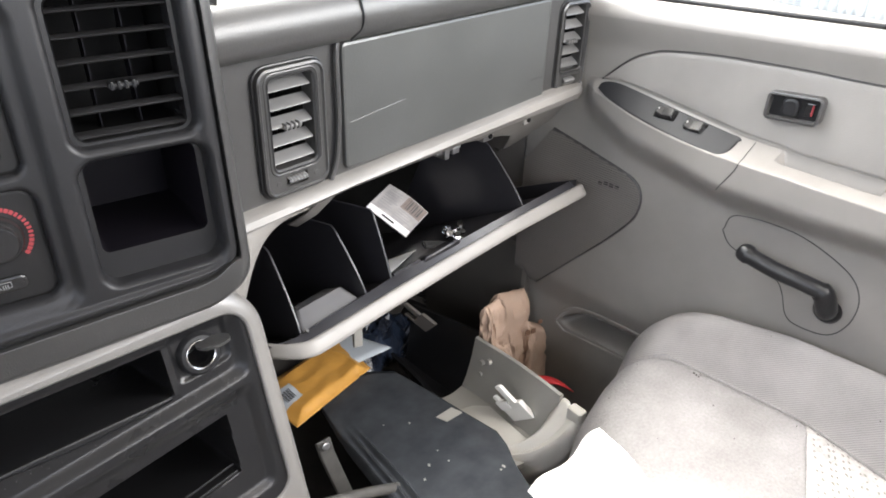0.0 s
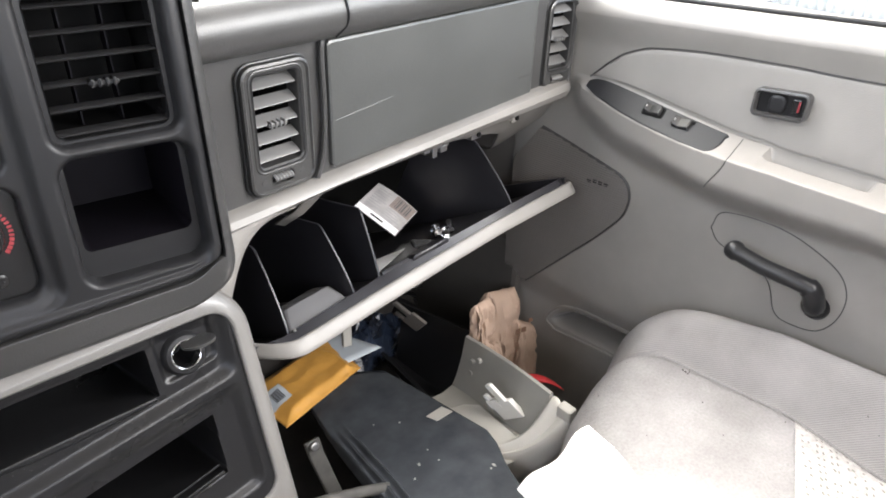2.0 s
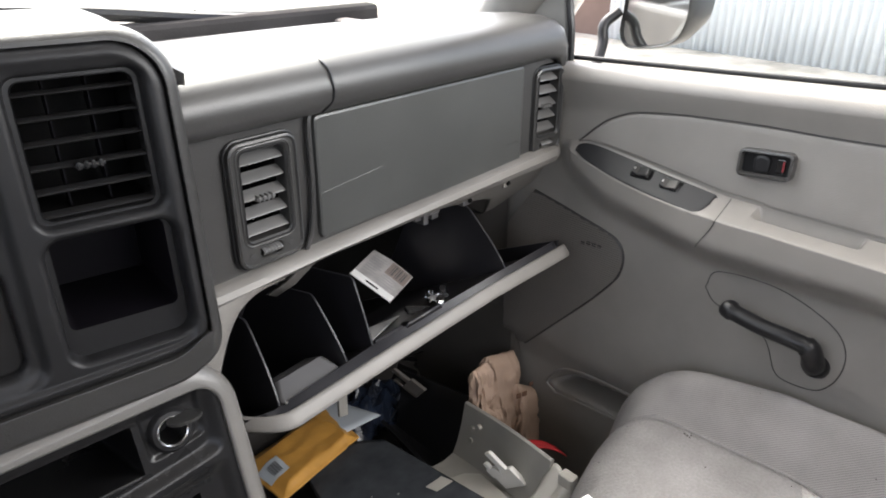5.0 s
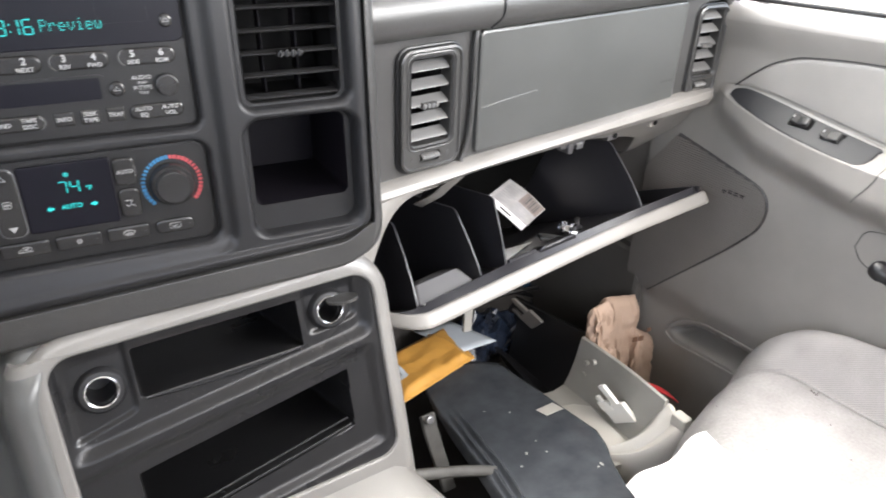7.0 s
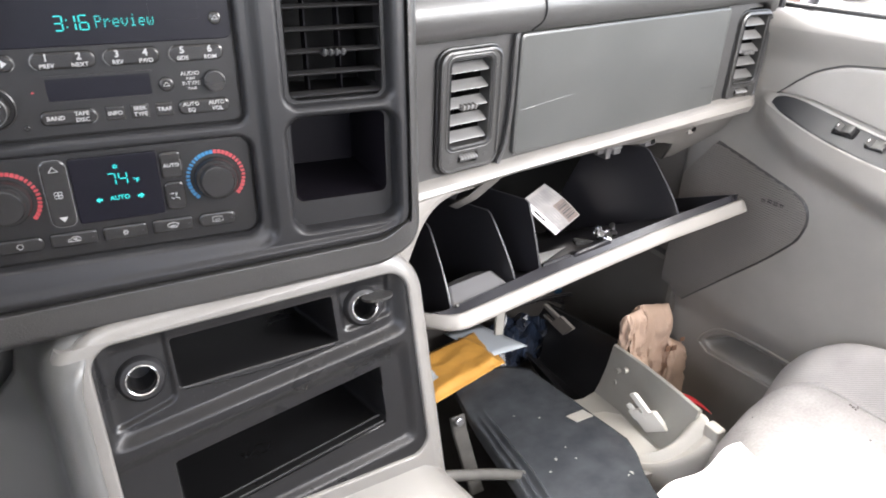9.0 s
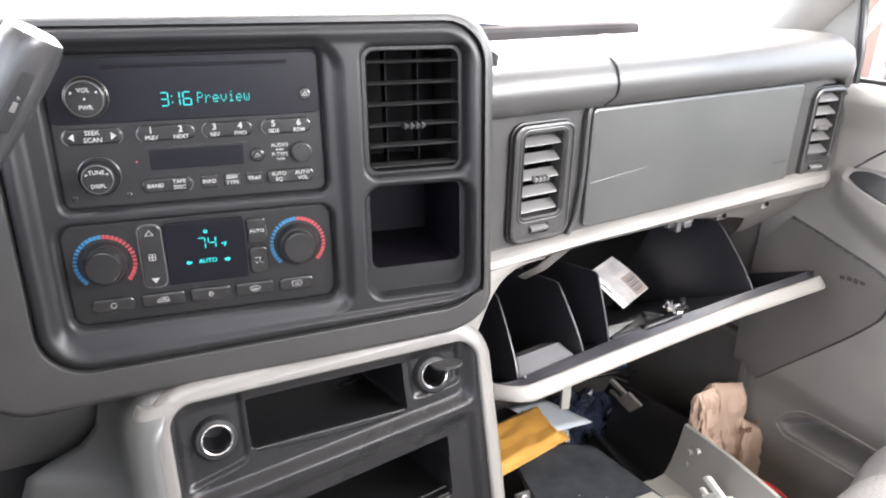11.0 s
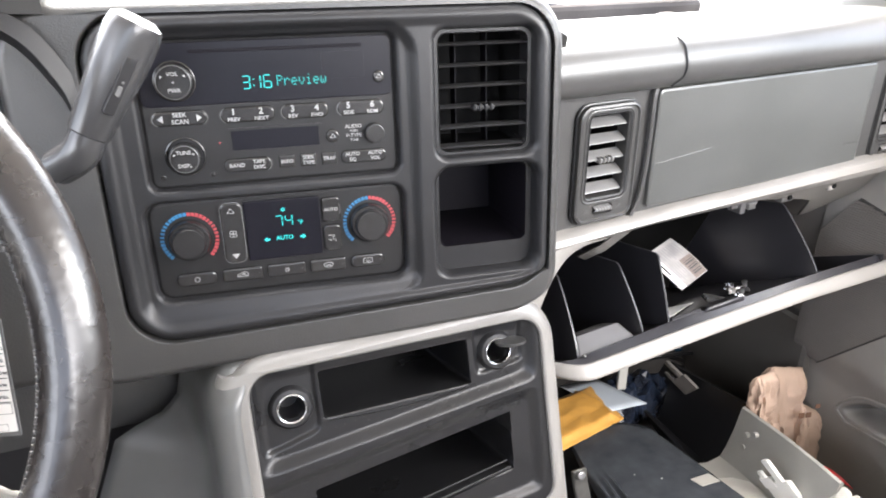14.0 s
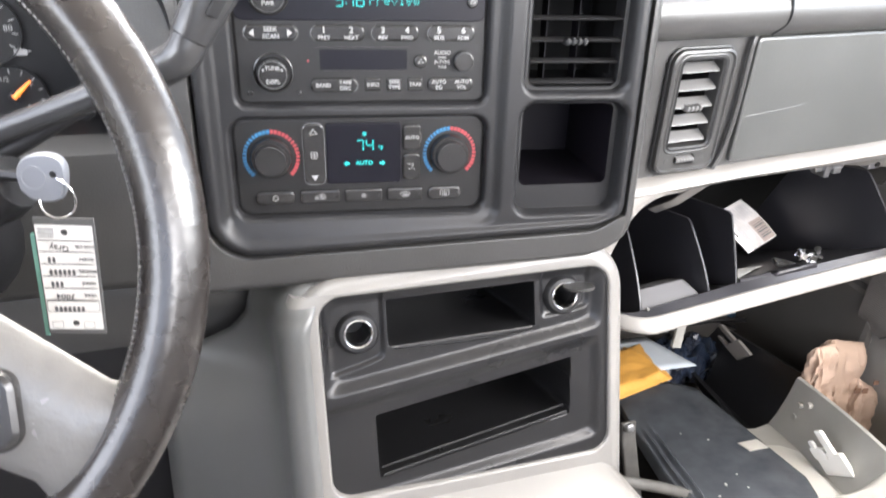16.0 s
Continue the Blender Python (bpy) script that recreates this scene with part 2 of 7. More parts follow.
def box(bm, x0, y0, z0, x1, y1, z1):
    v = [bm.verts.new(p) for p in ((x0, y0, z0), (x1, y0, z0), (x1, y1, z0), (x0, y1, z0), (x0, y0, z1), (x1, y0, z1), (x1, y1, z1), (x0, y1, z1))]
    for f in ((3, 2, 1, 0), (4, 5, 6, 7), (0, 1, 5, 4), (1, 2, 6, 5), (2, 3, 7, 6), (3, 0, 4, 7)):
        bm.faces.new([v[i] for i in f])


def plate(bm, outer, holes, n=0.0):
    """A flat face with holes, at height n. outer, holes: (u, v) loops. Returns vertex loops, outer first."""
    loops, edges = [], []
    for loop in (outer, *holes):
        vs = [bm.verts.new((u, v, n)) for u, v in loop]
        edges += [bm.edges.new((vs[i], vs[(i + 1) % len(vs)])) for i in range(len(vs))]
        loops.append(vs)
    bmesh.ops.triangle_fill(bm, edges=edges, use_beauty=True)
    return loops


def skirt(bm, start, rings):
    """Walls from a vertex loop through further rings of 3D points."""
    last = start
    for ring in rings:
        now = [bm.verts.new(p) for p in ring]
        for i in range(len(now)):
            j = (i + 1) % len(now)
            bm.faces.new((last[i], last[j], now[j], now[i]))
        last = now
    return last


def tube(bm, pts, rad, seg=10, caps=True):
    """A round bar along points; rad a number or one per point."""
    pts = [Vector(p) for p in pts]
    rads = rad if isinstance(rad, (list, tuple)) else [rad] * len(pts)
    loops, side = [], None
    for i, p in enumerate(pts):
        d = (pts[min(i + 1, len(pts) - 1)] - pts[max(i - 1, 0)]).normalized()
        if side is None:
            side = d.orthogonal().normalized()
        side = (side - d * side.dot(d)).normalized()
        up = d.cross(side)
        loops.append([p + (side * math.cos(2 * math.pi * k / seg) + up * math.sin(2 * math.pi * k / seg)) * rads[i] for k in range(seg)])
    loft(bm, loops, cap_first=caps, cap_last=caps)


def bez(pts, n=8):
    """A smooth line through points (Catmull-Rom)."""
    P = [Vector(p) for p in pts]
    P = [P[0] * 2 - P[1]] + P + [P[-1] * 2 - P[-2]]
    out = []
    for a, b, c, d in zip(P, P[1:], P[2:], P[3:]):
        for k in range(n):
            s = k / n
            out.append(0.5 * (2 * b + (c - a) * s + (2 * a - 5 * b + 4 * c - d) * s * s + (3 * b - a - 3 * c + d) * s ** 3))
    return out + [P[-2]]


def strip(bm, rows):
    """An open sheet through rows of points."""
    loft(bm, rows, closed=False)


def letters(name, text, size, m, mat, parent, squash=1.0, bold=0.0):
    """Raised print from the built-in font, centred, as a mesh under parent; m is local to the parent."""
    cu = bpy.data.curves.new(name, "FONT")
    cu.body, cu.size, cu.align_x, cu.align_y, cu.extrude, cu.offset = text, size, "CENTER", "CENTER", 0.0001, bold
    cu.resolution_u = 2
    tmp = bpy.data.objects.new(name, cu)
    me = bpy.data.meshes.new_from_object(tmp)
    bpy.data.objects.remove(tmp)
    me.transform(m @ Matrix.Diagonal((squash, 1, 1, 1)))
    me.materials.clear()
    me.materials.append(mat)
    ob = new(name, me)
    ob.parent = parent
    return ob


def at(u, v, n, turn=0):
    return Matrix.Translation((u, v, n)) @ Matrix.Rotation(radians(turn), 4, "Z")


def lerp(x, xs, ys):
    return float(np.interp(x, xs, ys))


def ease(a, b, x):
    s = min(1.0, max(0.0, (x - a) / (b - a)))
    return s * s * (3 - 2 * s)


# frames of the dashboard's faces
F_BEZEL = face_frame((0, 0.603, 0.90), 7, 5)
F_CONSOLE = face_frame((0.153, 0.546, 0.636), 0, 17.5)
F_DASH = face_frame((0.40, 0.605, 0.80), -5, 0)
F_GLOVE = face_frame((0.36, 0.552, 0.60), -6, 0)


# ---- ground, fence and buildings outside ----
bm = bmesh.new()
bmesh.ops.create_grid(bm, x_segments=40, y_segments=40, size=900)
for v in bm.verts:
    v.co.z = -0.5
tagged(part("ground", bm, GRAVEL, smooth=False), "grey gravel yard with weeds outside the truck", "ground", kind="structure")


def fence_sheet(x, y0, y1, z0, z1):
    """One corrugated sheet of the yard fence."""
    bm = bmesh.new()
    n = 60
    rows = []
    for z in (z0, z1):
        rows.append([(x + 0.018 * math.sin(k / n * 2 * math.pi * 11), y0 + (y1 - y0) * k / n, z) for k in range(n + 1)])
    strip(bm, rows)
    ob = part("fence_sheet", bm, SHEET)
    mod = ob.modifiers.new("thick", "SOLIDIFY")
    mod.thickness = 0.004
    return ob


fence = thing("fence", None, "pale blue-grey corrugated metal sheet fence round the yard", "fence")
for k in range(9):
    fence_sheet(8.8 + 0.01 * (k % 2), -4.0 + k * 1.1, -2.88 + k * 1.1, -0.5, 1.9).parent = fence
bm = bmesh.new()
box(bm, 8.9, 5.8, -0.5, 10.2, 7.6, 2.6)
house = thing("building", None, "small red-brown building beyond the yard", "building")
part("wall", bm, BRICK, house, smooth=False)
bm = bmesh.new()
loft(bm, [[(8.8, y, 2.59), (9.55, y, 3.1), (10.3, y, 2.59)] for y in (5.7, 7.7)], cap_first=True, cap_last=True)
part("roof", bm, SHEET, house, smooth=False)

# ---- cab shell ----
FLOOR = 0.12
bm = bmesh.new()
nx, ny = 40, 40
rows = []
for j in range(ny + 1):
    y = -0.75 + 1.95 * j / ny
    row = []
    for i in range(nx + 1):
        x = -0.72 + 1.71 * i / nx
        hump = 0.13 * math.exp(-((x - 0.14) / 0.2) ** 4) * ease(-0.3, 0.5, y)
        fire = 0.5 * ease(0.88, 1.2, y) ** 1.2
        row.append((x, y, FLOOR + hump + fire))
    rows.append(row)
strip(bm, rows)
floor = part("floor", bm, CARPET)
mod = floor.modifiers.new("thick", "SOLIDIFY")
mod.thickness, mod.offset = 0.02, -1
tagged(floor, "dark carpeted cab floor with a transmission hump", "floor", kind="structure")


def wall_box(name, b, mat, label, category):
    bm = bmesh.new()
    box(bm, *b)
    return tagged(part(name, bm, mat, smooth=False, bevel=0.01), label, category, kind="structure")


wall_box("ceiling", (-0.78, -0.8, 1.36, 0.98, 0.52, 1.4), HEAD, "pale cloth headliner of the cab", "ceiling")
wall_box("wall_rear", (-0.78, -0.84, 0.1, 0.98, -0.78, 0.92), HEAD, "grey trim below the rear window", "wall")
# unseen driver door, added to keep low light off the console side
wall_box("wall_driver", (-0.84, -0.78, 0.06, -0.76, 1.2, 0.88), DOOR, "unseen taupe driver door panel below its window, blocking low light", "wall")
# kick panel in two taupes below the door's, the footwell's shade in the colour
wall_box("kick_panel", (0.87, 0.715, 0.45, 0.91, 1.2, 0.86), GRILLE, "taupe kick panel under the dashboard end, darkened for shade", "wall")
wall_box("kick_carpet", (0.868, 0.70, 0.1, 0.91, 1.2, 0.447), GRILLE_IN, "lower kick panel in a still darker taupe for shade", "wall")
wall_box("firewall", (-0.78, 1.18, 0.1, 0.98, 1.22, 0.88), CARPET, "dark firewall behind the dashboard", "wall")


def pillar(name, pts, w, label):
    bm = bmesh.new()
    tube(bm, bez(pts, 5), w, 14)
    return tagged(part(name, bm, PILLAR), label, "pillar", kind="structure")


pillar("pillar_front_passenger", [(0.925, 0.86, 0.80), (0.908, 0.745, 0.95), (0.87, 0.56, 1.17), (0.81, 0.42, 1.38)], 0.045, "pale grey trim of the passenger windscreen pillar")
pillar("pillar_front_driver", [(-0.75, 0.95, 0.84), (-0.74, 0.8, 0.97), (-0.70, 0.6, 1.17), (-0.64, 0.42, 1.38)], 0.045, "pale grey trim of the driver windscreen pillar")
pillar("pillar_rear_passenger", [(0.93, -0.42, 0.84), (0.86, -0.45, 1.38)], 0.05, "pale grey trim behind the passenger door")
pillar("pillar_rear_driver", [(-0.76, -0.42, 0.84), (-0.69, -0.45, 1.38)], 0.05, "pale grey trim behind the driver door")

bm = bmesh.new()
loft(bm, [[(0.886, 0.80 - b, z), (0.903, 0.665 + a, z), (0.909, 0.665 + a, z), (0.91, 0.80 - b, z)] for z, a, b in ((0.80, 0.0, -0.04), (0.88, 0.003, -0.03), (0.925, 0.009, 0.0), (0.98, 0.015, 0.04), (1.06, 0.0, 0.09))], cap_first=True, cap_last=True)
tagged(part("trim_pillar_base", bm, PILLAR, bevel=0.003), "pale grey trim between windscreen pillar and door window", "trim", kind="structure")
bm = bmesh.new()
tube(bm, bez([(0.893, 0.86, 0.862), (0.893, 0.831, 0.889), (0.890, 0.798, 0.923), (0.887, 0.773, 0.947), (0.884, 0.735, 0.985)]), 0.007, 8)
tube(bm, bez([(0.904, 0.659, 0.80), (0.904, 0.661, 0.88), (0.904, 0.668, 0.925), (0.904, 0.674, 0.98), (0.904, 0.66, 1.06)]), 0.005, 8)
tagged(part("trim_glass_seal", bm, BLACK), "black rubber seals at the windscreen and window edges", "seal", kind="structure")

# windscreen
bm = bmesh.new()
rows = []
for j in range(9):
    s = j / 8
    rows.append([(x * (1 - 0.07 * s) + 0.1, (1.14 - 0.22 * (x / 0.85) ** 2) * (1 - s) + (0.52 - 0.08 * (x / 0.85) ** 2) * s, 0.9 + 0.47 * s) for x in [-0.84 + 1.66 * i / 16 for i in range(17)]])
strip(bm, rows)
win = part("window_1", bm, CLEAR)
win.visible_shadow = False
tagged(win, "clear curved windscreen glass", "window", kind="structure")
bm = bmesh.new()
strip(bm, [[(0.935, 0.66, 0.8), (0.935, -0.42, 0.8)], [(0.88, 0.30, 1.36), (0.88, -0.42, 1.36)]])
win = part("window_2", bm, CLEAR)
win.visible_shadow = False
tagged(win, "clear passenger door window glass", "window", kind="structure")

# windscreen wiper seen over the dashboard
wiper = thing("wiper", None, "black windscreen wiper blade resting at the glass base", "wiper")
bm = bmesh.new()
tube(bm, bez([(0.25, 1.2, 0.915), (0.45, 1.2, 0.90), (0.619, 1.2, 0.879), (0.80, 1.2, 0.860), (0.932, 1.2, 0.846)]), 0.011, 8)
part("blade", bm, BLACK, wiper)
bm = bmesh.new()
tube(bm, bez([(0.619, 1.21, 0.884), (0.75, 1.23, 0.87), (0.932, 1.24, 0.85)]), 0.008, 8)
part("arm", bm, BLACK, wiper)

# ---- dashboard ----
dash = thing("dashboard", Matrix(), "grey vinyl truck dashboard with taupe lower trim", "dashboard")


def local(F, pts):
    return [F @ Vector(p) for p in pts]


def swept(name, F, profile, us, mat, label="", shrink=None):
    """A body swept along u: profile gives (n, v) points, the same number for each u."""
    bm = bmesh.new()
    loft(bm, [local(F, [(u, v, n) for n, v in profile(u)]) for u in us], cap_first=True, cap_last=True)
    return part(name, bm, mat, dash, label)


def top_profile(u):
    e = ease(0.425, 0.50, u)
    drop = 0.05 * e ** 2
    back = -0.60 + 0.12 * max(0, u) ** 1.5
    pts = [(back, 0.05), (-0.2, 0.104), (-0.06, 0.117), (-0.02, 0.1165), (0.0, 0.113), (0.013, 0.104), (0.019, 0.09), (0.018, 0.076), (0.010, 0.066), (0.002, 0.0635)]
    return [(n - 0.03 * e ** 2, v - drop * (1 if n > -0.1 else 0.3)) for n, v in pts] + [(-0.06, 0.06), (back, 0.02)]


US = [-0.095 + 0.585 * k / 60 for k in range(61)]
swept("upper_pad", F_DASH, top_profile, US, DASH)


bm = bmesh.new()
VENTS = [(-0.0125, 0.002, 0.047, 0.084), (0.4435, 0.012, 0.040, 0.084)]
loops = plate(bm, rr(-0.095, -0.075, 0.489, 0.066, 0.004, 0, 3), [rr(u - w / 2, v - h / 2, u + w / 2, v + h / 2, 0.005, 0.002, 5) for u, v, w, h in VENTS], -0.004)
skirt(bm, loops[0], [[(u, v, -0.05) for u, v in rr(-0.095, -0.075, 0.489, 0.066, 0.004, 0, 3)]])
bm.transform(F_DASH)
part("fascia", bm, DASH, dash)


def trim_profile(u):
    e = ease(0.455, 0.495, u)
    lo = lerp(u, (-0.07, 0.05, 0.45), (-0.091, -0.084, -0.083))
    hi = lerp(u, (-0.07, 0.05, 0.48), (-0.071, -0.068, -0.055))
    s = -0.05 * e ** 2
    return [(s - 0.03, hi), (s + 0.003, hi), (s + 0.011, hi - 0.004), (s + 0.0135, (lo + hi) / 2), (s + 0.008, lo + 0.003), (s, lo), (s - 0.03, lo - 0.004)]


swept("lower_trim", F_DASH, trim_profile, US, TRIM, "taupe plastic strip under the fascia")


bm = bmesh.new()
left = bez([(0.330, 0.591, 0.722), (0.320, 0.590, 0.718), (0.314, 0.588, 0.708), (0.304, 0.585, 0.685), (0.296, 0.583, 0.665), (0.288, 0.583, 0.64)], 5)
right = bez([(0.395, 0.596, 0.7145), (0.364, 0.594, 0.7115), (0.344, 0.592, 0.702), (0.330, 0.591, 0.684), (0.319, 0.590, 0.660), (0.309, 0.590, 0.63)], 5)
loft(bm, [[a.lerp(b, f) + Vector((0, -0.004 * math.sin(f * math.pi), 0)) for f in (0, 0.15, 0.4, 0.7, 0.9, 1)] + [b + Vector((0, 0.02, 0)), a + Vector((0, 0.02, 0))] for a, b in zip(left, right)], cap_first=True, cap_last=True)
part("trim_return", bm, TRIM, dash, "taupe end of the trim strip curving down beside the bezel")
bm = bmesh.new()
rows = []
for s in [k / 10 for k in range(11)]:
    v = -0.078 - 0.092 * s
    right = lerp(v, (-0.17, -0.115, -0.085), (0.405, 0.49, 0.492))
    n = -0.012 - 0.05 * s - 0.02 * s * s
    left = lerp(v, (-0.17, -0.12, -0.10, -0.088), (0.41, 0.37, 0.28, 0.19))
    rows.append([(left + (right - left) * k / 24, v, n) for k in range(25)])
rows.append([(u, v - 0.002, n - 0.12) for u, v, n in rows[-1]])
strip(bm, rows)
bm.transform(F_DASH)
ob = part("lower_panel", bm, UNDER, dash, "dark taupe panel under the trim strip, deepened for shade")
mod = ob.modifiers.new("thick", "SOLIDIFY")
mod.thickness, mod.offset = 0.003, -1

# airbag cover
bm = bmesh.new()
slab(bm, lambda off: rr(0.047, -0.064, 0.383, 0.062, 0.006, off), -0.005, 0.0012, 0.003)
bm.transform(F_DASH)
cover = part("airbag_cover", bm, PANEL, dash, "smooth grey airbag cover with a long scratch")
bm = bmesh.new()
for k in range(3):
    rbox(bm, 0.352 + 0.009 * k, -0.0355, 0.358 + 0.009 * k, -0.033, 0.0012, 0.0015, 0.0005, 0.0001)
bm.transform(F_DASH)
part("embossed_mark", bm, DASH, cover)


def hood_profile(u):
    """The hump behind the centre stack, in the stack's frame."""
    e = ease(0.255, 0.318, u)
    top = 0.062 - 0.035 * e ** 2
    return [(-0.6, top - 0.05), (-0.1, top + 0.012), (-0.02, top + 0.004), (-0.008, top - 0.003), (-0.012, top - 0.012), (-0.11, top - 0.02), (-0.11, -0.215), (-0.15, -0.215), (-0.4, -0.1)]


swept("stack_body", F_BEZEL, hood_profile, [-0.07 + 0.388 * k / 24 for k in range(25)], DASH)

# centre stack bezel
HOLES = [(-0.028, -0.078, 0.167, 0.034, 0.008), (-0.036, -0.171, 0.169, -0.0885, 0.012), (0.1985, -0.0685, 0.284, 0.0345, 0.01), (0.197, -0.175, 0.288, -0.0775, 0.014)]
OUT, FIELD = (-0.0605, -0.203, 0.2985, 0.053, 0.036), (-0.0475, -0.191, 0.1815, 0.0415, 0.026)


def rr_gap(u, v, shape):
    """Signed distance from a rounded rectangle, minus inside."""
    u0, v0, u1, v1, r = shape
    a, b = abs(u - (u0 + u1) / 2) - (u1 - u0) / 2 + r, abs(v - (v0 + v1) / 2) - (v1 - v0) / 2 + r
    return math.hypot(max(a, 0.0), max(b, 0.0)) + min(max(a, b), 0.0) - r


def bezel_n(u, v):
    """Relief of the bezel: rolled outer edge, sunk radio field with a sloping foot, four openings with rounded lips."""
    d = rr_gap(u, v, OUT)
    n = 0.0095 - 0.008 * (1 - math.sqrt(1 - min(1.0, max(0.0, (d + 0.008) / 0.008)) ** 2)) - 0.0028 * ease(-0.008, -0.016, d)
    foot = ease(0.0, 0.025, v - FIELD[1]) * ease(0.003, -0.006, rr_gap(u, v, FIELD))
    n -= 0.0058 * foot
    for h, deep, soft in zip(HOLES, (0.03, 0.03, 0.04, 0.04), (0.0032, 0.0032, 0.004, 0.0042)):
        g = rr_gap(u, v, h)
        n -= 0.0035 * ease(soft, -0.001, g) + deep * ease(0.0006, -0.004, g)
    return n


bm = bmesh.new()
STEP = 0.00125
grid = []
for j in range(int((OUT[3] - OUT[1] + 0.006) / STEP) + 1):
    row = []
    for i in range(int((OUT[2] - OUT[0] + 0.006) / STEP) + 1):
        u, v = OUT[0] - 0.003 + STEP * i, OUT[1] - 0.003 + STEP * j
        d = rr_gap(u, v, OUT)
        n = bezel_n(u, v)
        if d > 0:
            g = 0.0002
            du, dv = rr_gap(u + g, v, OUT) - rr_gap(u - g, v, OUT), rr_gap(u, v + g, OUT) - rr_gap(u, v - g, OUT)
            f = d / max(1e-6, math.hypot(du, dv))
            u, v, n = u - du * f, v - dv * f, -0.004 if d < STEP else -0.06
        row.append(bm.verts.new((u, v + 0.013 * max(0.0, u) / 0.3 * ease(-0.172, -0.2, v), n)))
    grid.append(row)
for a, b in zip(grid, grid[1:]):
    for i in range(len(a) - 1):
        quad = (a[i], a[i + 1], b[i + 1], b[i])
        if max(q.co.z for q in quad) > -0.022:
            bm.faces.new(quad)
bm.transform(F_BEZEL)
bezel = part("bezel", bm, BEZEL, dash, "charcoal centre bezel round radio, vent and cubby")
# grey surround of the bezel
bm = bmesh.new()
SO = (-0.118, -0.240, 0.311, 0.064, 0.046)
EDGE = (OUT[0] - 0.0012, OUT[1] - 0.0012, OUT[2] + 0.0012, OUT[3] + 0.0012, OUT[4])
rings = [rr(*SO, off, 10) for off in (0, 0, -0.0006, -0.0022, -0.005, -0.008, -0.011)] + [rr(*EDGE, off, 10) for off in (0.002, 0.001, 0.0004, 0.0, 0.0)]
loft(bm, [[(u, v, n) for u, v in ring] for ring, n in zip(rings, (-0.10, -0.010, -0.004, 0.001, 0.0048, 0.0068, 0.0075, 0.0075, 0.007, 0.0055, 0.0, -0.012))])
for v in bm.verts:
    if v.co.y < -0.18:
        v.co.y += (0.013 + 0.008 * ease(-0.207, -0.238, v.co.y)) * max(0.0, v.co.x) / 0.3 * ease(-0.172, -0.2, v.co.y)
bm.transform(F_BEZEL)
part("stack_surround", bm, VENT, dash)


def open_box(bm, u0, v0, u1, v1, n0, n1, rad, taper=0.004):
    """An open-fronted pocket going back from n1 to n0."""
    loft(bm, [[(u, v, n) for u, v in rr(u0, v0, u1, v1, rad, off, 5)] for off, n in ((0, n1), (-taper, n0))], cap_last=True)


# cubby, lined in near-black that carries its shade
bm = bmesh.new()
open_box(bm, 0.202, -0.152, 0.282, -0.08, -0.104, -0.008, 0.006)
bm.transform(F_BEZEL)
part("cubby", bm, SHADE_BLACK, dash, "empty black storage cubby, its shade put into the colour")
bm = bmesh.new()
plate(bm, rr(0.195, -0.177, 0.29, -0.0755, 0.014), [rr(0.202, -0.152, 0.282, -0.08, 0.006, 0, 5)], -0.008)
bm.transform(F_BEZEL)
part("cubby_surround", bm, BEZEL, dash)

# driver's side of the dashboard
bm = bmesh.new()
rows = []
for x in [-0.075 - 0.6 * k / 20 for k in range(21)]:
    h = 0.03 * ease(-0.09, -0.2, x)
    rows.append([(x, 1.2, 0.88), (x, 0.75, 0.975 + h), (x, 0.63, 0.98 + h), (x, 0.60, 0.972 + h), (x, 0.605, 0.955 + h), (x, 0.7, 0.94 + h)])
loft(bm, rows, closed=False)
part("instrument_hood", bm, DASH, dash)
bm = bmesh.new()
prof = [(0.62, 0.80), (0.602, 0.79), (0.598, 0.76), (0.60, 0.68), (0.612, 0.665), (0.66, 0.66), (0.7, 0.66)]
loft(bm, [[(x, y + 0.02 * ease(-0.06, -0.02, x), z) for y, z in prof] for x in [0.0 - 0.68 * k / 24 for k in range(25)]], closed=False)
part("knee_panel", bm, VENT, dash)
bm = bmesh.new()
loft(bm, [[(x, y, z) for y, z in ((0.70, 0.645), (0.672, 0.64), (0.664, 0.625), (0.662, 0.59), (0.668, 0.566), (0.70, 0.558))] for x in (-0.34, -0.30, -0.2, -0.1, -0.04, -0.035)], closed=False)
part("lower_cover", bm, VENT, dash)
# solid black block stands in for the shaded gap under the dash
bm = bmesh.new()
box(bm, -0.68, 0.68, 0.3, 0.0, 0.72, 0.70)
part("lower_cavity", bm, BLACK, dash, smooth=False)
bm = bmesh.new()
loft(bm, [[(-0.064, v, -0.11), (-0.066, v, 0.0), (-0.070, v, 0.002), (-0.10, v, -0.004), (-0.12, v, -0.02)] for v in (-0.225, -0.2, -0.1, -0.04)], closed=False)
bm.transform(F_BEZEL)
part("side_edge", bm, DASH, dash)

# ---- lower console ----
console = thing("centre_console", None, "taupe lower console with charcoal pocket insert", "console")


SHELL = (-0.166, -0.40, 0.160, 0.056, 0.05)
FIL = 0.0155
INS = (-0.137, -0.162, 0.143, 0.033, 0.022)
bm = bmesh.new()
loft(bm, [[(u, v, -0.30) for u, v in rr(*SHELL, 0, 10)]] + [[(u, v, -FIL * (1 - math.sin(a))) for u, v in rr(*SHELL, -FIL * (1 - math.cos(a)), 10)] for a in [math.pi / 2 * k / 8 for k in range(9)]])
loops = plate(bm, rr(*SHELL, -FIL, 10), [rr(*INS, 0.0005, 8)], 0.0)
skirt(bm, loops[1], [[(u, v, n) for u, v in rr(*INS, off, 8)] for off, n in ((-0.001, -0.0006), (-0.002, -0.002), (-0.0022, -0.012))])
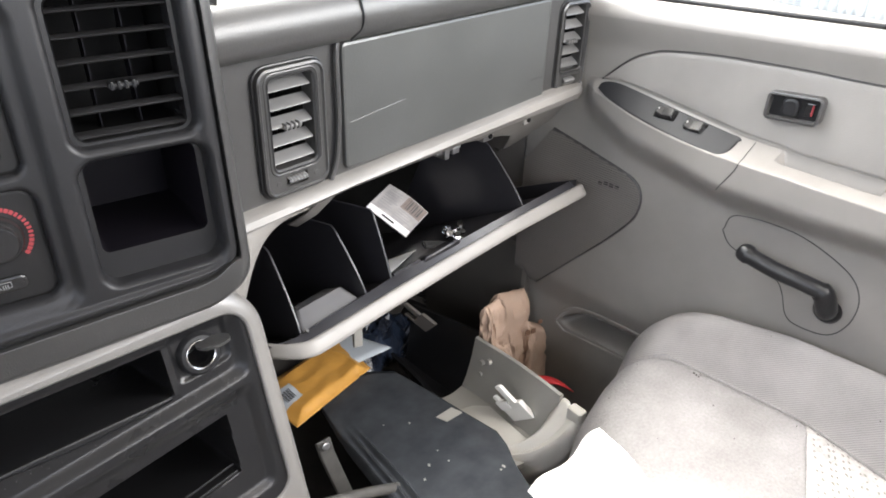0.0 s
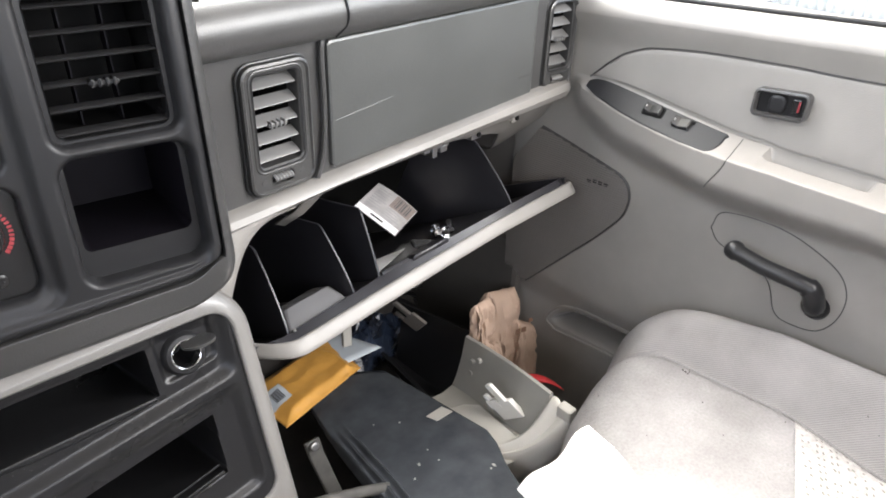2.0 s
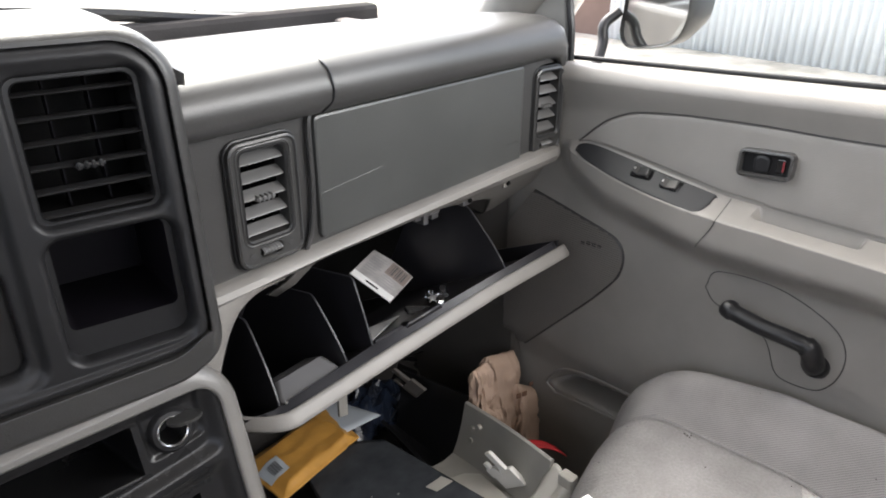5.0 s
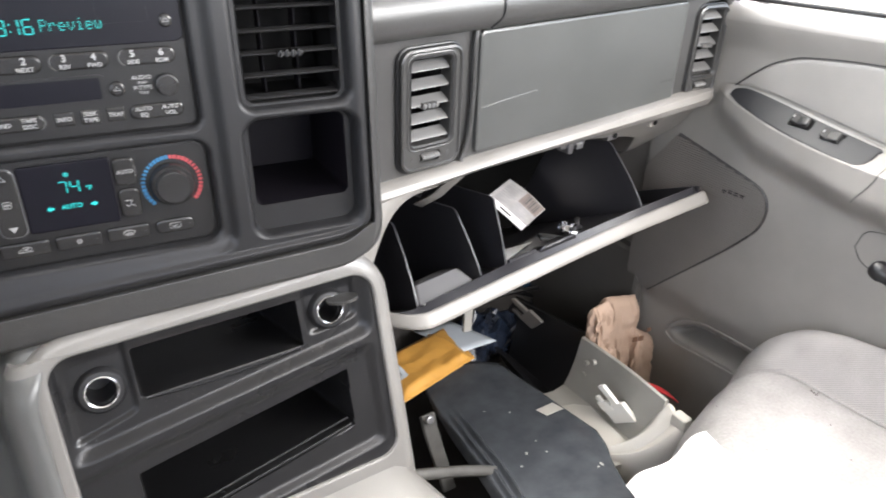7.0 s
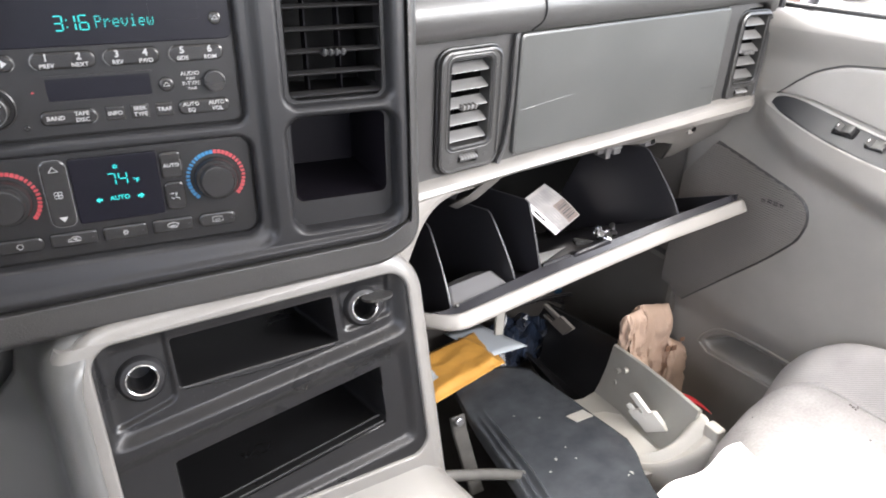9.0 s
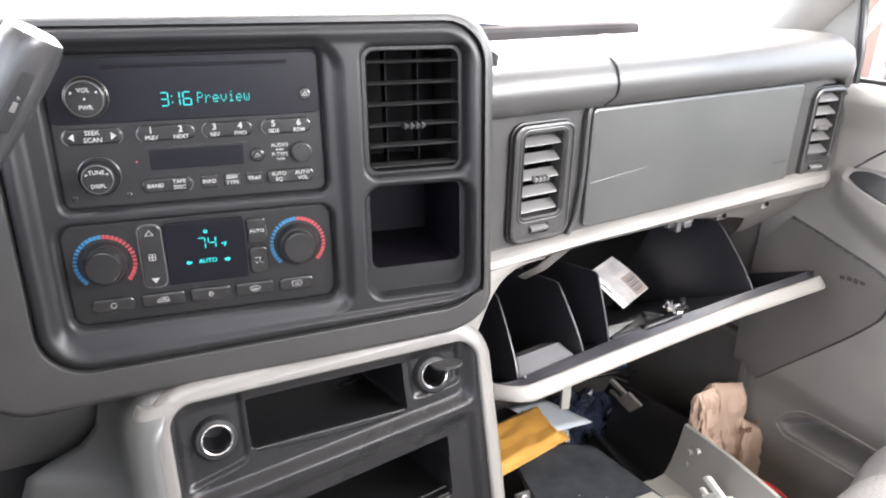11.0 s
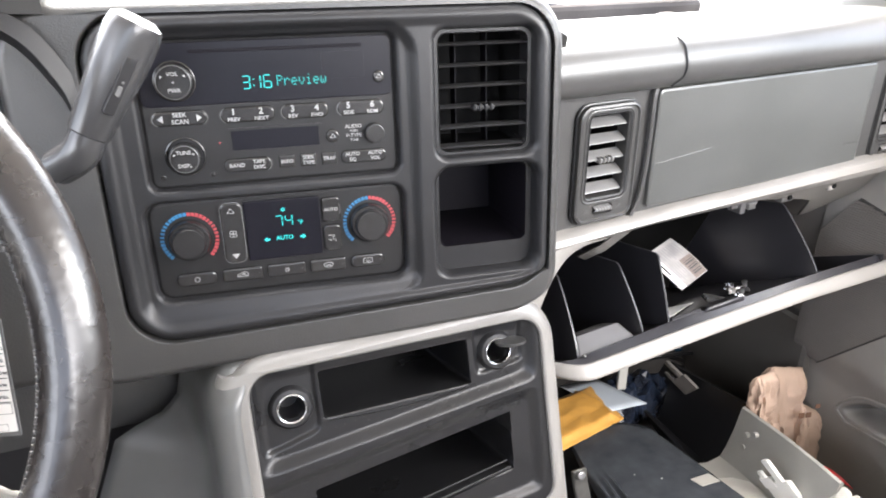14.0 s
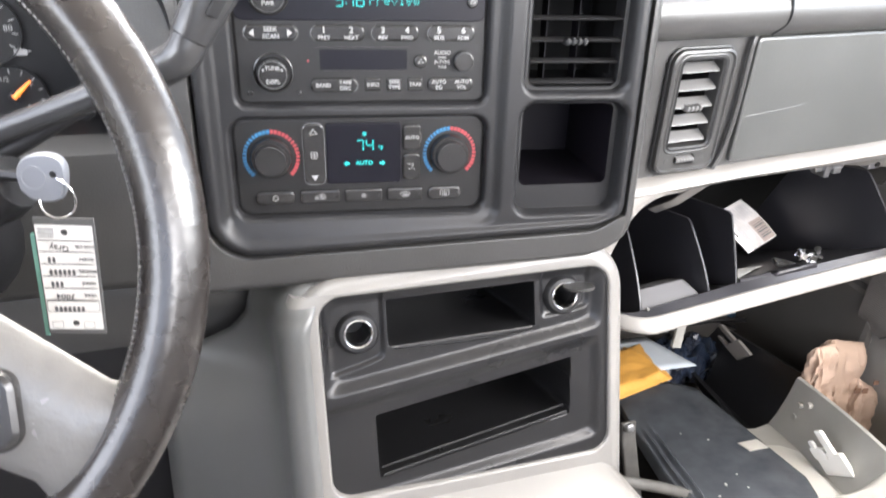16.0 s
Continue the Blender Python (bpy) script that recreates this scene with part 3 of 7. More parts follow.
bmesh.ops.remove_doubles(bm, verts=bm.verts[:], dist=0.00002)
for v in bm.verts:
    if v.co.y > 0.034:
        v.co.y -= 0.012 * min(1.0, max(0.0, (0.06 - v.co.x) / 0.2)) * ease(0.034, 0.046, v.co.y)
bm.transform(F_CONSOLE)
part("shell", bm, CONSOLE, console)
# flared left side of the console, running back under the dashboard
bm = bmesh.new()
rows = []
for s in [k / 40 for k in range(41)]:
    z = 0.675 - 0.373 * s
    y0 = 0.5630 + 0.315 * (z - 0.636)
    v = (z - 0.636) / 0.954
    y0 += 0.035 * ease(0.652, 0.674, z)
    turn = 0.05 - math.sqrt(max(0.0, 0.0025 - max(0.0, v + 0.004) ** 2))
    far = lerp(z, (0.30, 0.50, 0.575, 0.585, 0.59, 0.607, 0.65, 0.70), (-0.14, -0.13, -0.10, -0.072, -0.058, -0.040, -0.029, -0.02))
    row = [(x + turn, y0 + d, z) for x, d in ((0.0085, -0.0222), (0.0015, -0.0216), (-0.0045, -0.0192), (-0.0095, -0.0145), (-0.0128, -0.008), (-0.0148, 0.0))]
    for k in range(1, 11):
        f = k / 10
        row.append((-0.0148 + turn * (1 - f) + (far + 0.0148) * f ** 1.4, y0 + (0.64 - y0) * f ** 0.75, z))
    rows.append(row)
strip(bm, rows)
ob = part("side_panel", bm, SIDE, console, "flared side panel, the console grey darkened for shade")
mod = ob.modifiers.new("thick", "SOLIDIFY")
mod.thickness, mod.offset = 0.003, -1
P1 = (-0.074, -0.0225, 0.068, 0.0205, 0.006)
P2 = [(-0.09, -0.148), (0.102, -0.118), (0.104, -0.060), (-0.09, -0.086)]
sock = [(-0.101, -0.006), (0.098, 0.0035)]


def inside(poly, u, v, soft):
    """Signed distance to a convex polygon given counter-clockwise (minus inside), its corners rounded by soft."""
    ds = []
    for (ax, ay), (bx, by) in zip(poly, poly[1:] + poly[:1]):
        dx, dy = bx - ax, by - ay
        ds.append(((u - ax) * dy - (v - ay) * dx) / math.hypot(dx, dy))
    m = max(ds)
    return m + soft * math.log(sum(math.exp((d - m) / soft) for d in ds))


UPPER = [(-0.131, -0.057), (0.132, -0.0275), (0.134, 0.0275), (-0.131, 0.0275)]
LOWER = [(-0.15, -0.17), (0.128, -0.142), (0.130, -0.043), (-0.15, -0.077)]
BAY_L = [(-0.131, -0.045), (-0.078, -0.032), (-0.078, 0.04), (-0.131, 0.04)]
BAY_R = [(0.075, -0.016), (0.124, -0.0105), (0.124, 0.04), (0.075, 0.04)]
POCKET_1 = [(P1[0], P1[1]), (P1[2], P1[1]), (P1[2], P1[3]), (P1[0], P1[3])]


def insert_n(u, v):
    """Relief of the insert: two sunk fields, socket bays and the two pockets."""
    n = -0.004 - 0.0065 * ease(0.006, -0.008, inside(UPPER, u, v, 0.0045))
    n -= 0.005 * ease(0.006, -0.006, inside(LOWER, u, v, 0.004))
    n -= 0.0028 * ease(0.002, -0.003, inside(BAY_L, u, v, 0.003))
    n -= 0.0028 * ease(0.002, -0.003, inside(BAY_R, u, v, 0.003))
    n -= 0.15 * ease(0.0005, -0.0035, inside(POCKET_1, u, v, 0.0012))
    n -= 0.17 * ease(0.0005, -0.0035, inside(P2, u, v, 0.0008))
    return n


def graded(a, b, step):
    k = int(round((b - a) / step))
    return [a + (b - a) * i / k for i in range(k + 1)]


bm = bmesh.new()
us, vs = graded(-0.1372, 0.1432, 0.0011), graded(-0.1622, 0.0332, 0.0008)
grid = {}
for j, v in enumerate(vs):
    slope = lerp(v, (-0.1622, -0.134, -0.074, -0.045, -0.025, 0.04), (0.0, 0.156, 0.135, 0.115, 0.0, 0.0))
    for i, u in enumerate(us):
        v = vs[j] + slope * u
        if min(math.hypot(u - a, v - b) for a, b in sock) > 0.0118:
            grid[i, j] = bm.verts.new((u, v, insert_n(u, v)))
for j in range(len(vs) - 1):
    for i in range(len(us) - 1):
        quad = [(i, j), (i + 1, j), (i + 1, j + 1), (i, j + 1)]
        if all(q in grid for q in quad):
            bm.faces.new([grid[q] for q in quad])
bm.transform(F_CONSOLE)
insert = part("pocket_insert", bm, INSERT, console, "charcoal insert with two sunk pockets")
bm = bmesh.new()
loft(bm, [[(u, -0.0245 - 0.0035 * math.sin((u + 0.07) / 0.135 * math.pi), n) for u in [-0.07 + 0.135 * k / 16 for k in range(17)]] for n in (-0.03, -0.011, -0.0075, -0.008)], closed=False)
bm.transform(F_CONSOLE)
part("pocket_lip", bm, BLACK, console)
for off, n, r in ((0.0025, -0.0085, 0.0012), (0.0065, -0.016, 0.001)):
    bm = bmesh.new()
    tube(bm, [F_CONSOLE @ Vector((P2[0][0] + 0.003 + (P2[1][0] - P2[0][0] - 0.006) * k / 10, P2[0][1] + off + (P2[1][1] - P2[0][1]) * k / 10, n)) for k in range(11)], r, 8)
    part("pocket_rib", bm, BEZEL, console)
rng = random.Random(21)
bm = bmesh.new()
for k in range(44):
    u, v, r = rng.uniform(-0.07, 0.12), rng.uniform(-0.034, -0.028), rng.uniform(0.0002, 0.0006)
    if k > 36:
        u, v = rng.uniform(-0.12, 0.13), rng.uniform(-0.155, 0.03)
    disc(bm, u, v, r, insert_n(u, v) - 0.0002, insert_n(u, v) + 0.0005, 0.0001, 5)
bm.transform(F_CONSOLE)
part("dust", bm, SILVER, console)["kind"] = "stuff"


def power_socket(u, v, flap):
    ob = thing("power_socket", F_CONSOLE @ at(u, v, -0.0125), "chrome-ringed power socket " + ("with its cap hinged open" if flap else "without a cap, open and dark"), "socket", "power sockets")
    bm = bmesh.new()
    loft(bm, [[(a, b, n) for a, b in circle(0, 0, r, 32)] for r, n in ((0.0200, -0.002), (0.0188, 0.003), (0.0165, 0.0054), (0.0132, 0.0058))])
    part("collar", bm, BEZEL, ob)
    bm = bmesh.new()
    loft(bm, [[(a, b, n) for a, b in circle(0, 0, r, 32)] for r, n in ((0.0133, 0.004), (0.0132, 0.0064), (0.0126, 0.0069), (0.0117, 0.0062), (0.0115, -0.004))])
    part("ring", bm, CHROME, ob)
    bm = bmesh.new()
    loft(bm, [[(a, b, n) for a, b in circle(0, 0, r, 28)] for r, n in ((0.0116, -0.003), (0.011, -0.035))], cap_last=True)
    part("barrel", bm, BLACK, ob)
    if flap:
        bm = bmesh.new()
        disc(bm, 0, 0, 0.0145, 0, 0.003, 0.0014)
        bm.transform(Matrix.Translation((0.006, 0.012, 0.005)) @ Matrix.Rotation(radians(90), 4, "X") @ Matrix.Translation((0.003, 0.012, 0)))
        part("cap", bm, VENT, ob)
    return ob


for place, open_cap in zip(sock, (False, True)):
    power_socket(*place, open_cap)



# ---- radio ----
radio = thing("car_radio", F_BEZEL @ Matrix.Translation((0, 0, -0.010)), "black car radio with teal display, knobs and buttons", "radio")
bm = bmesh.new()
rbox(bm, -0.0285, -0.0785, 0.1675, 0.0345, -0.10, 0.004, 0.008, 0.003)
part("faceplate", bm, RADIO, radio)
N = 0.0042  # print height on the faceplate


def button(owner, u0, v0, u1, v1, name="button", rad=0.003, h=0.0035, mat=BUTTON, base=0.003):
    bm = bmesh.new()
    rbox(bm, u0, v0, u1, v1, base, base + h, rad, 0.0017)
    return part(name, bm, mat, owner)


def triangle(owner, u, v, r, turn, n, mat=PRINT, hollow=False):
    bm = bmesh.new()
    pts = [(r * math.cos(radians(90 + 120 * k)), r * 0.8 * math.sin(radians(90 + 120 * k))) for k in range(3)]
    loops = plate(bm, pts, [[(a * 0.74, b * 0.74) for a, b in pts]] if hollow else [], 0)
    bm.transform(at(u, v, n, turn))
    return part("mark", bm, mat, owner, smooth=False)


def stroke(owner, name, lines, u, v, n, mat=PRINT, r=0.00026, size=1.0):
    """A printed symbol of thin lines, given round its own centre in millimetres."""
    bm = bmesh.new()
    for line in lines:
        tube(bm, [(u + a * 0.001 * size, v + b * 0.001 * size, n) for a, b in line], r, 5)
    return part(name, bm, mat, owner)


def arc(cu, cv, r, a0, a1, k=8):
    return [(cu + r * math.cos(radians(a0 + (a1 - a0) * i / k)), cv + r * math.sin(radians(a0 + (a1 - a0) * i / k))) for i in range(k + 1)]


def bright_ends(owner, u0, v0, u1, v1, n=0.0061, ends=(-1, 1)):
    """Thin pale arcs modelled on a rounded key's ends as its highlights."""
    r = (v1 - v0) / 2
    for s in ends:
        bm = bmesh.new()
        cu = u1 - r if s > 0 else u0 + r
        tube(bm, [(cu + s * r * 0.97 * math.cos(radians(a)), (v0 + v1) / 2 + r * 0.97 * math.sin(radians(a)), n) for a in range(-70, 71, 14)], 0.00035, 5)
        part("worn_edge", bm, SILVER, owner)


def knob(owner, u, v, r, h=0.014, ribs=36, cap=True):
    bm = bmesh.new()
    loops = []
    for rad, n in ((r * 1.02, 0.003), (r, 0.004 + h * 0.75), (r * 0.96, 0.004 + h)):
        loops.append([(u + (rad + 0.0004 * (k % 2)) * math.cos(2 * math.pi * k / (ribs * 2)), v + (rad + 0.0004 * (k % 2)) * math.sin(2 * math.pi * k / (ribs * 2)), n) for k in range(ribs * 2)])
    loops.append([(u + r * 0.88 * math.cos(2 * math.pi * k / (ribs * 2)), v + r * 0.88 * math.sin(2 * math.pi * k / (ribs * 2)), 0.0045 + h) for k in range(ribs * 2)])
    loft(bm, loops, cap_first=True, cap_last=True)
    ob = part("knob", bm, BUTTON, owner)
    if cap:
        bm = bmesh.new()
        loft(bm, [[(a, b, n) for a, b in circle(u, v, rr_, 40)] for rr_, n in ((r * 0.86, 0.0043 + h), (r * 0.85, 0.0052 + h), (r * 0.80, 0.0052 + h), (r * 0.79, 0.0047 + h))], cap_last=True)
        part("cap", bm, BUTTON, ob)
    return ob


def word(owner, text, size, u, v, n=N, mat=PRINT, squash=1.0, turn=0, bold=0.00005):
    return letters("lettering", text, size, at(u, v, n, turn), mat, owner, squash, bold)


# disc slot and display
bm = bmesh.new()
rbox(bm, 0.012, 0.0235, 0.142, 0.0262, 0.003, 0.0049, 0.001, 0.0004)
part("disc_slot", bm, SHADE_BLACK, radio)
bm = bmesh.new()
rbox(bm, -0.0262, -0.0148, 0.1648, 0.0318, 0.003, 0.0046, 0.006, 0.0006)
display = part("display", bm, SCREEN, radio)
bm = bmesh.new()
rbox(bm, 0.110, 0.000, 0.143, 0.0205, 0.0045, 0.00475, 0.001, 0.0001)
part("sticker", bm, SCREEN, display)


def segments(owner, digit, u, v, w, h, n, mat):
    """One seven-segment digit, its lower left corner at (u, v)."""
    on = {"0": "abcdef", "1": "bc", "3": "abcdg", "4": "bcfg", "6": "acdefg", "7": "abc"}[digit]
    t, g = w * 0.13, w * 0.05
    bars = {"a": (t, h - t, w - t, h), "d": (t, 0, w - t, t), "g": (t, h / 2 - t / 2, w - t, h / 2 + t / 2),
            "f": (0, h / 2 + g, t, h - g), "b": (w - t, h / 2 + g, w, h - g), "e": (0, g, t, h / 2 - g), "c": (w - t, g, w, h / 2 - g)}
    bm = bmesh.new()
    for s in on:
        a, b, c, d = bars[s]
        rbox(bm, u + a, v + b, u + c, v + d, n, n + 0.0001, 0.0003, 0.00003, 1)
    return part("digit", bm, mat, owner, smooth=False)


for ch, u in (("3", 0.0485), ("1", 0.0565), ("6", 0.0645)):
    segments(display, ch, u, -0.0045, 0.0062, 0.0102, 0.0047, TEAL)
bm = bmesh.new()
for dv in (0.002, 0.0066):
    rbox(bm, 0.0566, -0.0045 + dv, 0.0576, -0.0034 + dv, 0.0047, 0.0048, 0.0003, 0.00003, 1)
part("colon", bm, TEAL, display, smooth=False)
# dot-matrix word: each letter on a five by seven grid
GLYPHS = {"P": "11110 10001 10001 11110 10000 10000 10000", "r": "00000 00000 10110 11001 10000 10000 10000", "e": "00000 00000 01110 10001 11111 10000 01110",
          "v": "00000 00000 10001 10001 10001 01010 00100", "i": "00100 00000 01100 00100 00100 00100 01110", "w": "00000 00000 10001 10001 10101 10101 01010"}
for k, ch in enumerate("Preview"):
    bm = bmesh.new()
    for r, line in enumerate(GLYPHS[ch].split()):
        for c, bit in enumerate(line):
            if bit == "1":
                u, v = 0.0746 + 0.0056 * k + 0.00086 * c, 0.0038 - 0.00115 * r
                rbox(bm, u, v, u + 0.00078, v + 0.00103, 0.0047, 0.0048, 0.0001, 0.00002, 1)
    part("letter", bm, TEAL, display, smooth=False)
button(radio, 0.1495, -0.0050, 0.1585, 0.0050, rad=0.0045)
triangle(radio, 0.154, 0.0002, 0.0028, 0, 0.0067, PRINT, True)
button(radio, 0.147, 0.0245, 0.153, 0.0275, "disc_mark", 0.001, 0.0015)

# preset rows
row_v = -0.0235
b = button(radio, -0.0205, row_v - 0.0058, 0.0205, row_v + 0.0058, rad=0.005)
bright_ends(b, -0.0205, row_v - 0.0058, 0.0205, row_v + 0.0058)
triangle(b, -0.0135, row_v, 0.0032, 90, 0.0067), triangle(b, 0.0135, row_v, 0.0032, -90, 0.0067)
word(b, "SEEK", 0.0048, 0.0, row_v + 0.0026, 0.0067), word(b, "SCAN", 0.0048, 0.0, row_v - 0.0026, 0.0067)
for u0, u1, a, la, c, lc in ((0.029, 0.0705, "1", "PREV", "2", "NEXT"), (0.075, 0.1125, "3", "REV", "4", "FWD"), (0.1185, 0.157, "5", "SIDE", "6", "RDM")):
    b = button(radio, u0, row_v - 0.006, u1, row_v + 0.006, rad=0.005)
    bright_ends(b, u0, row_v - 0.006, u1, row_v + 0.006, ends=(-1,))
    w = (u1 - u0) / 4
    for k, (num, txt) in enumerate(((a, la), (c, lc))):
        u = u0 + w * (1 + 2 * k)
        word(b, num, 0.0068, u, row_v + 0.0022, 0.0067, bold=0.00015), word(b, txt, 0.0042, u, row_v - 0.0034, 0.0067)
b = button(radio, 0.0275, -0.0685, 0.0645, -0.0575, rad=0.0048)
bright_ends(b, 0.0275, -0.0685, 0.0645, -0.0575, ends=(1,))
word(b, "BAND", 0.0043, 0.0375, -0.063, 0.0067), word(b, "TAPE", 0.0042, 0.0545, -0.0608, 0.0067), word(b, "DISC", 0.0042, 0.0545, -0.0652, 0.0067)
for u0, u1, txt in ((0.0695, 0.083, ("INFO",)), (0.0865, 0.1, ("SEEK", "TYPE")), (0.1035, 0.1165, ("TRAF",))):
    b = button(radio, u0, -0.0685, u1, -0.0575, rad=0.001, h=0.002)
    for k, w in enumerate(txt):
        word(b, w, 0.0043, (u0 + u1) / 2, -0.063 + (0.0022 - 0.0044 * k if len(txt) > 1 else 0), 0.0053)
b = button(radio, 0.1195, -0.0685, 0.157, -0.0575, rad=0.0048)
for u in (0.129, 0.1475):
    word(b, "AUTO", 0.0042, u, -0.0608, 0.0067)
word(b, "EQ", 0.0042, 0.129, -0.0652, 0.0067), word(b, "VOL", 0.0042, 0.1475, -0.0652, 0.0067)
# tape slot
bm = bmesh.new()
loops = plate(bm, rr(0.033, -0.0535, 0.106, -0.034, 0.002, 0, 3), [rr(0.0355, -0.0515, 0.1035, -0.036, 0.001, 0, 3)], 0.0046)
skirt(bm, loops[0], [[(u, v, 0.003) for u, v in rr(0.033, -0.0535, 0.106, -0.034, 0.002, 0, 3)]])
skirt(bm, loops[1], [[(u, v, 0.0025) for u, v in rr(0.0355, -0.0515, 0.1035, -0.036, 0.001, 0, 3)]])
slot = part("tape_slot", bm, RADIO, radio)
bm = bmesh.new()
rbox(bm, 0.0352, -0.0518, 0.1038, -0.0357, 0.003, 0.0042, 0.001, 0.0003)
part("tape_door", bm, SCREEN, slot)
button(radio, 0.1085, -0.0505, 0.1195, -0.0395, rad=0.0054)
triangle(radio, 0.114, -0.045, 0.0027, 0, 0.0067, PRINT, True)
for k, (w, s) in enumerate((("AUDIO", 0.0042), ("PUSH", 0.0026), ("P-TYPE", 0.0042), ("TUNE", 0.0026))):
    word(radio, w, s, 0.1315, -0.0385 - 0.0037 * k, N)
knob(radio, 0.148, -0.0445, 0.0078, 0.007, 20)
# knobs with lettering
for v, top, low, r, tall in ((0.004, "VOL", "PWR", 0.0133, 0.009), (-0.053, "TUNE", "DISPL", 0.0112, 0.012)):
    bm = bmesh.new()
    loft(bm, [[(a, b, n) for a, b in circle(0.0, v, q, 44)] for q, n in ((0.0152, 0.0035), (0.0152, 0.0056), (0.0142, 0.0060), (0.0136, 0.0040))])
    part("knob_collar", bm, BUTTON, radio)
    k = knob(radio, 0.0, v, r, tall, 40)
    bm = bmesh.new()
    ring = [(r * 0.925 * math.cos(2 * math.pi * q / 48), v + r * 0.925 * math.sin(2 * math.pi * q / 48), 0.0045 + tall) for q in range(49)]
    tube(bm, ring, 0.0003, 6)
    part("bright_ring", bm, SILVER, k)
    top_n = tall + 0.0049
    word(k, top, 0.0042, 0.0, v + r * 0.45, top_n), word(k, low, 0.0042, 0.0, v - r * 0.45, top_n)
    triangle(k, -r * 0.62, v + r * 0.33, 0.0014, 30, top_n), triangle(k, r * 0.62, v + r * 0.33, 0.0014, -30, top_n)
bm = bmesh.new()
disc(bm, 0.0, 0.004, 0.0008, 0.0136, 0.0141, 0.0002, 10)
part("pointer", bm, PRINT, radio)
for u in (-0.0185, 0.0185):
    bm = bmesh.new()
    disc(bm, u, -0.0685, 0.0022, 0.003, 0.005, 0.0005, 14)
    part("stud", bm, BUTTON, radio)
bm = bmesh.new()
disc(bm, 0.0265, -0.0445, 0.0008, 0.003, 0.0046, 0.0003, 10)
part("lamp", bm, RED, radio)

# ---- climate control ----
climate = thing("climate_control", F_BEZEL @ Matrix.Translation((0, 0, -0.010)), "black climate control panel with two dials and display", "climate control")
bm = bmesh.new()
rbox(bm, -0.0365, -0.1715, 0.1695, -0.0880, -0.08, 0.004, 0.012, 0.003)
part("faceplate", bm, RADIO, climate)


def dial(u, v):
    bm = bmesh.new()
    loft(bm, [[(a, b, n) for a, b in circle(u, v, r, 44)] for r, n in ((0.0170, 0.0035), (0.0165, 0.010), (0.0150, 0.0125), (0.0135, 0.0125), (0.0128, 0.017), (0.0118, 0.0182))], cap_last=True)
    knob_ = part("dial", bm, BUTTON, climate)
    for a0, a1, mat in ((222, 94, BLUE), (86, -42, RED)):
        for k in range(16):
            w = 0.0019 if 4 < k < 12 else 0.0026
            bm = bmesh.new()
            rbox(bm, -w / 2, 0.0195, w / 2, 0.0226, 0.0041, 0.0044, 0.0001, 0.00005, 1)
            bm.transform(Matrix.Translation((u, v, 0)) @ Matrix.Rotation(radians(a0 + (a1 - a0) * k / 15 - 90), 4, "Z"))
            part("tick", bm, mat, knob_, smooth=False)


dial(-0.0065, -0.1205), dial(0.1395, -0.1205)
bm = bmesh.new()
rbox(bm, 0.0185, -0.1445, 0.0365, -0.0925, 0.003, 0.0068, 0.006, 0.0015)
fan = part("fan_switch", bm, BUTTON, climate)
bm = bmesh.new()
plate(bm, rr(0.0185, -0.1445, 0.0365, -0.0925, 0.006), [rr(0.0185, -0.1445, 0.0365, -0.0925, 0.006, -0.0007)], 0.0061)
part("outline", bm, TRAY, fan, smooth=False)
triangle(fan, 0.0275, -0.1, 0.0038, 0, 0.007, PRINT, True), triangle(fan, 0.0275, -0.1375, 0.0036, 180, 0.007, PRINT)
stroke(fan, "fan_mark", [arc(1.7 * math.cos(radians(a)), 1.7 * math.sin(radians(a)), 1.35, 0, 360, 12) for a in (45, 135, 225, 315)], 0.0275, -0.119, 0.0069)
bm = bmesh.new()
rbox(bm, 0.0375, -0.144, 0.0985, -0.0935, 0.003, 0.0062, 0.002, 0.0008)
cd = part("display", bm, SCREEN, climate)
for ch, u in (("7", 0.0615), ("4", 0.0695)):
    segments(cd, ch, u, -0.1165, 0.0062, 0.0095, 0.0063, TEAL)
word(cd, "°F", 0.005, 0.0815, -0.1145, 0.0064, TEAL), word(cd, "AUTO", 0.005, 0.068, -0.1265, 0.0064, TEAL), stroke(cd, "frost_mark", [arc(0, 0, 1.2, 0, 360, 10)] + [[(1.5 * math.cos(radians(a)), 1.5 * math.sin(radians(a))), (2.3 * math.cos(radians(a)), 2.3 * math.sin(radians(a)))] for a in range(30, 390, 60)], 0.0685, -0.1022, 0.0064, TEAL, 0.0003, 0.8)
for u, turn in ((0.0535, 90), (0.083, -90)):
    bm = bmesh.new()
    plate(bm, [(0, 0.0022), (-0.0022, -0.0002), (-0.0008, -0.0002), (-0.0008, -0.0024), (0.0008, -0.0024), (0.0008, -0.0002), (0.0022, -0.0002)], [], 0)
    bm.transform(at(u, -0.1268, 0.0064, turn))
    part("arrow", bm, TEAL, cd, smooth=False)
b = button(climate, 0.0998, -0.117, 0.1155, -0.0952, rad=0.0035)
word(b, "AUTO", 0.0042, 0.1076, -0.106, 0.0067)
bright_ends(b, 0.0998, -0.117, 0.1155, -0.0952, ends=(1,))
b = button(climate, 0.0998, -0.1425, 0.115, -0.1192, rad=0.0045)
bm = bmesh.new()
bm.free()
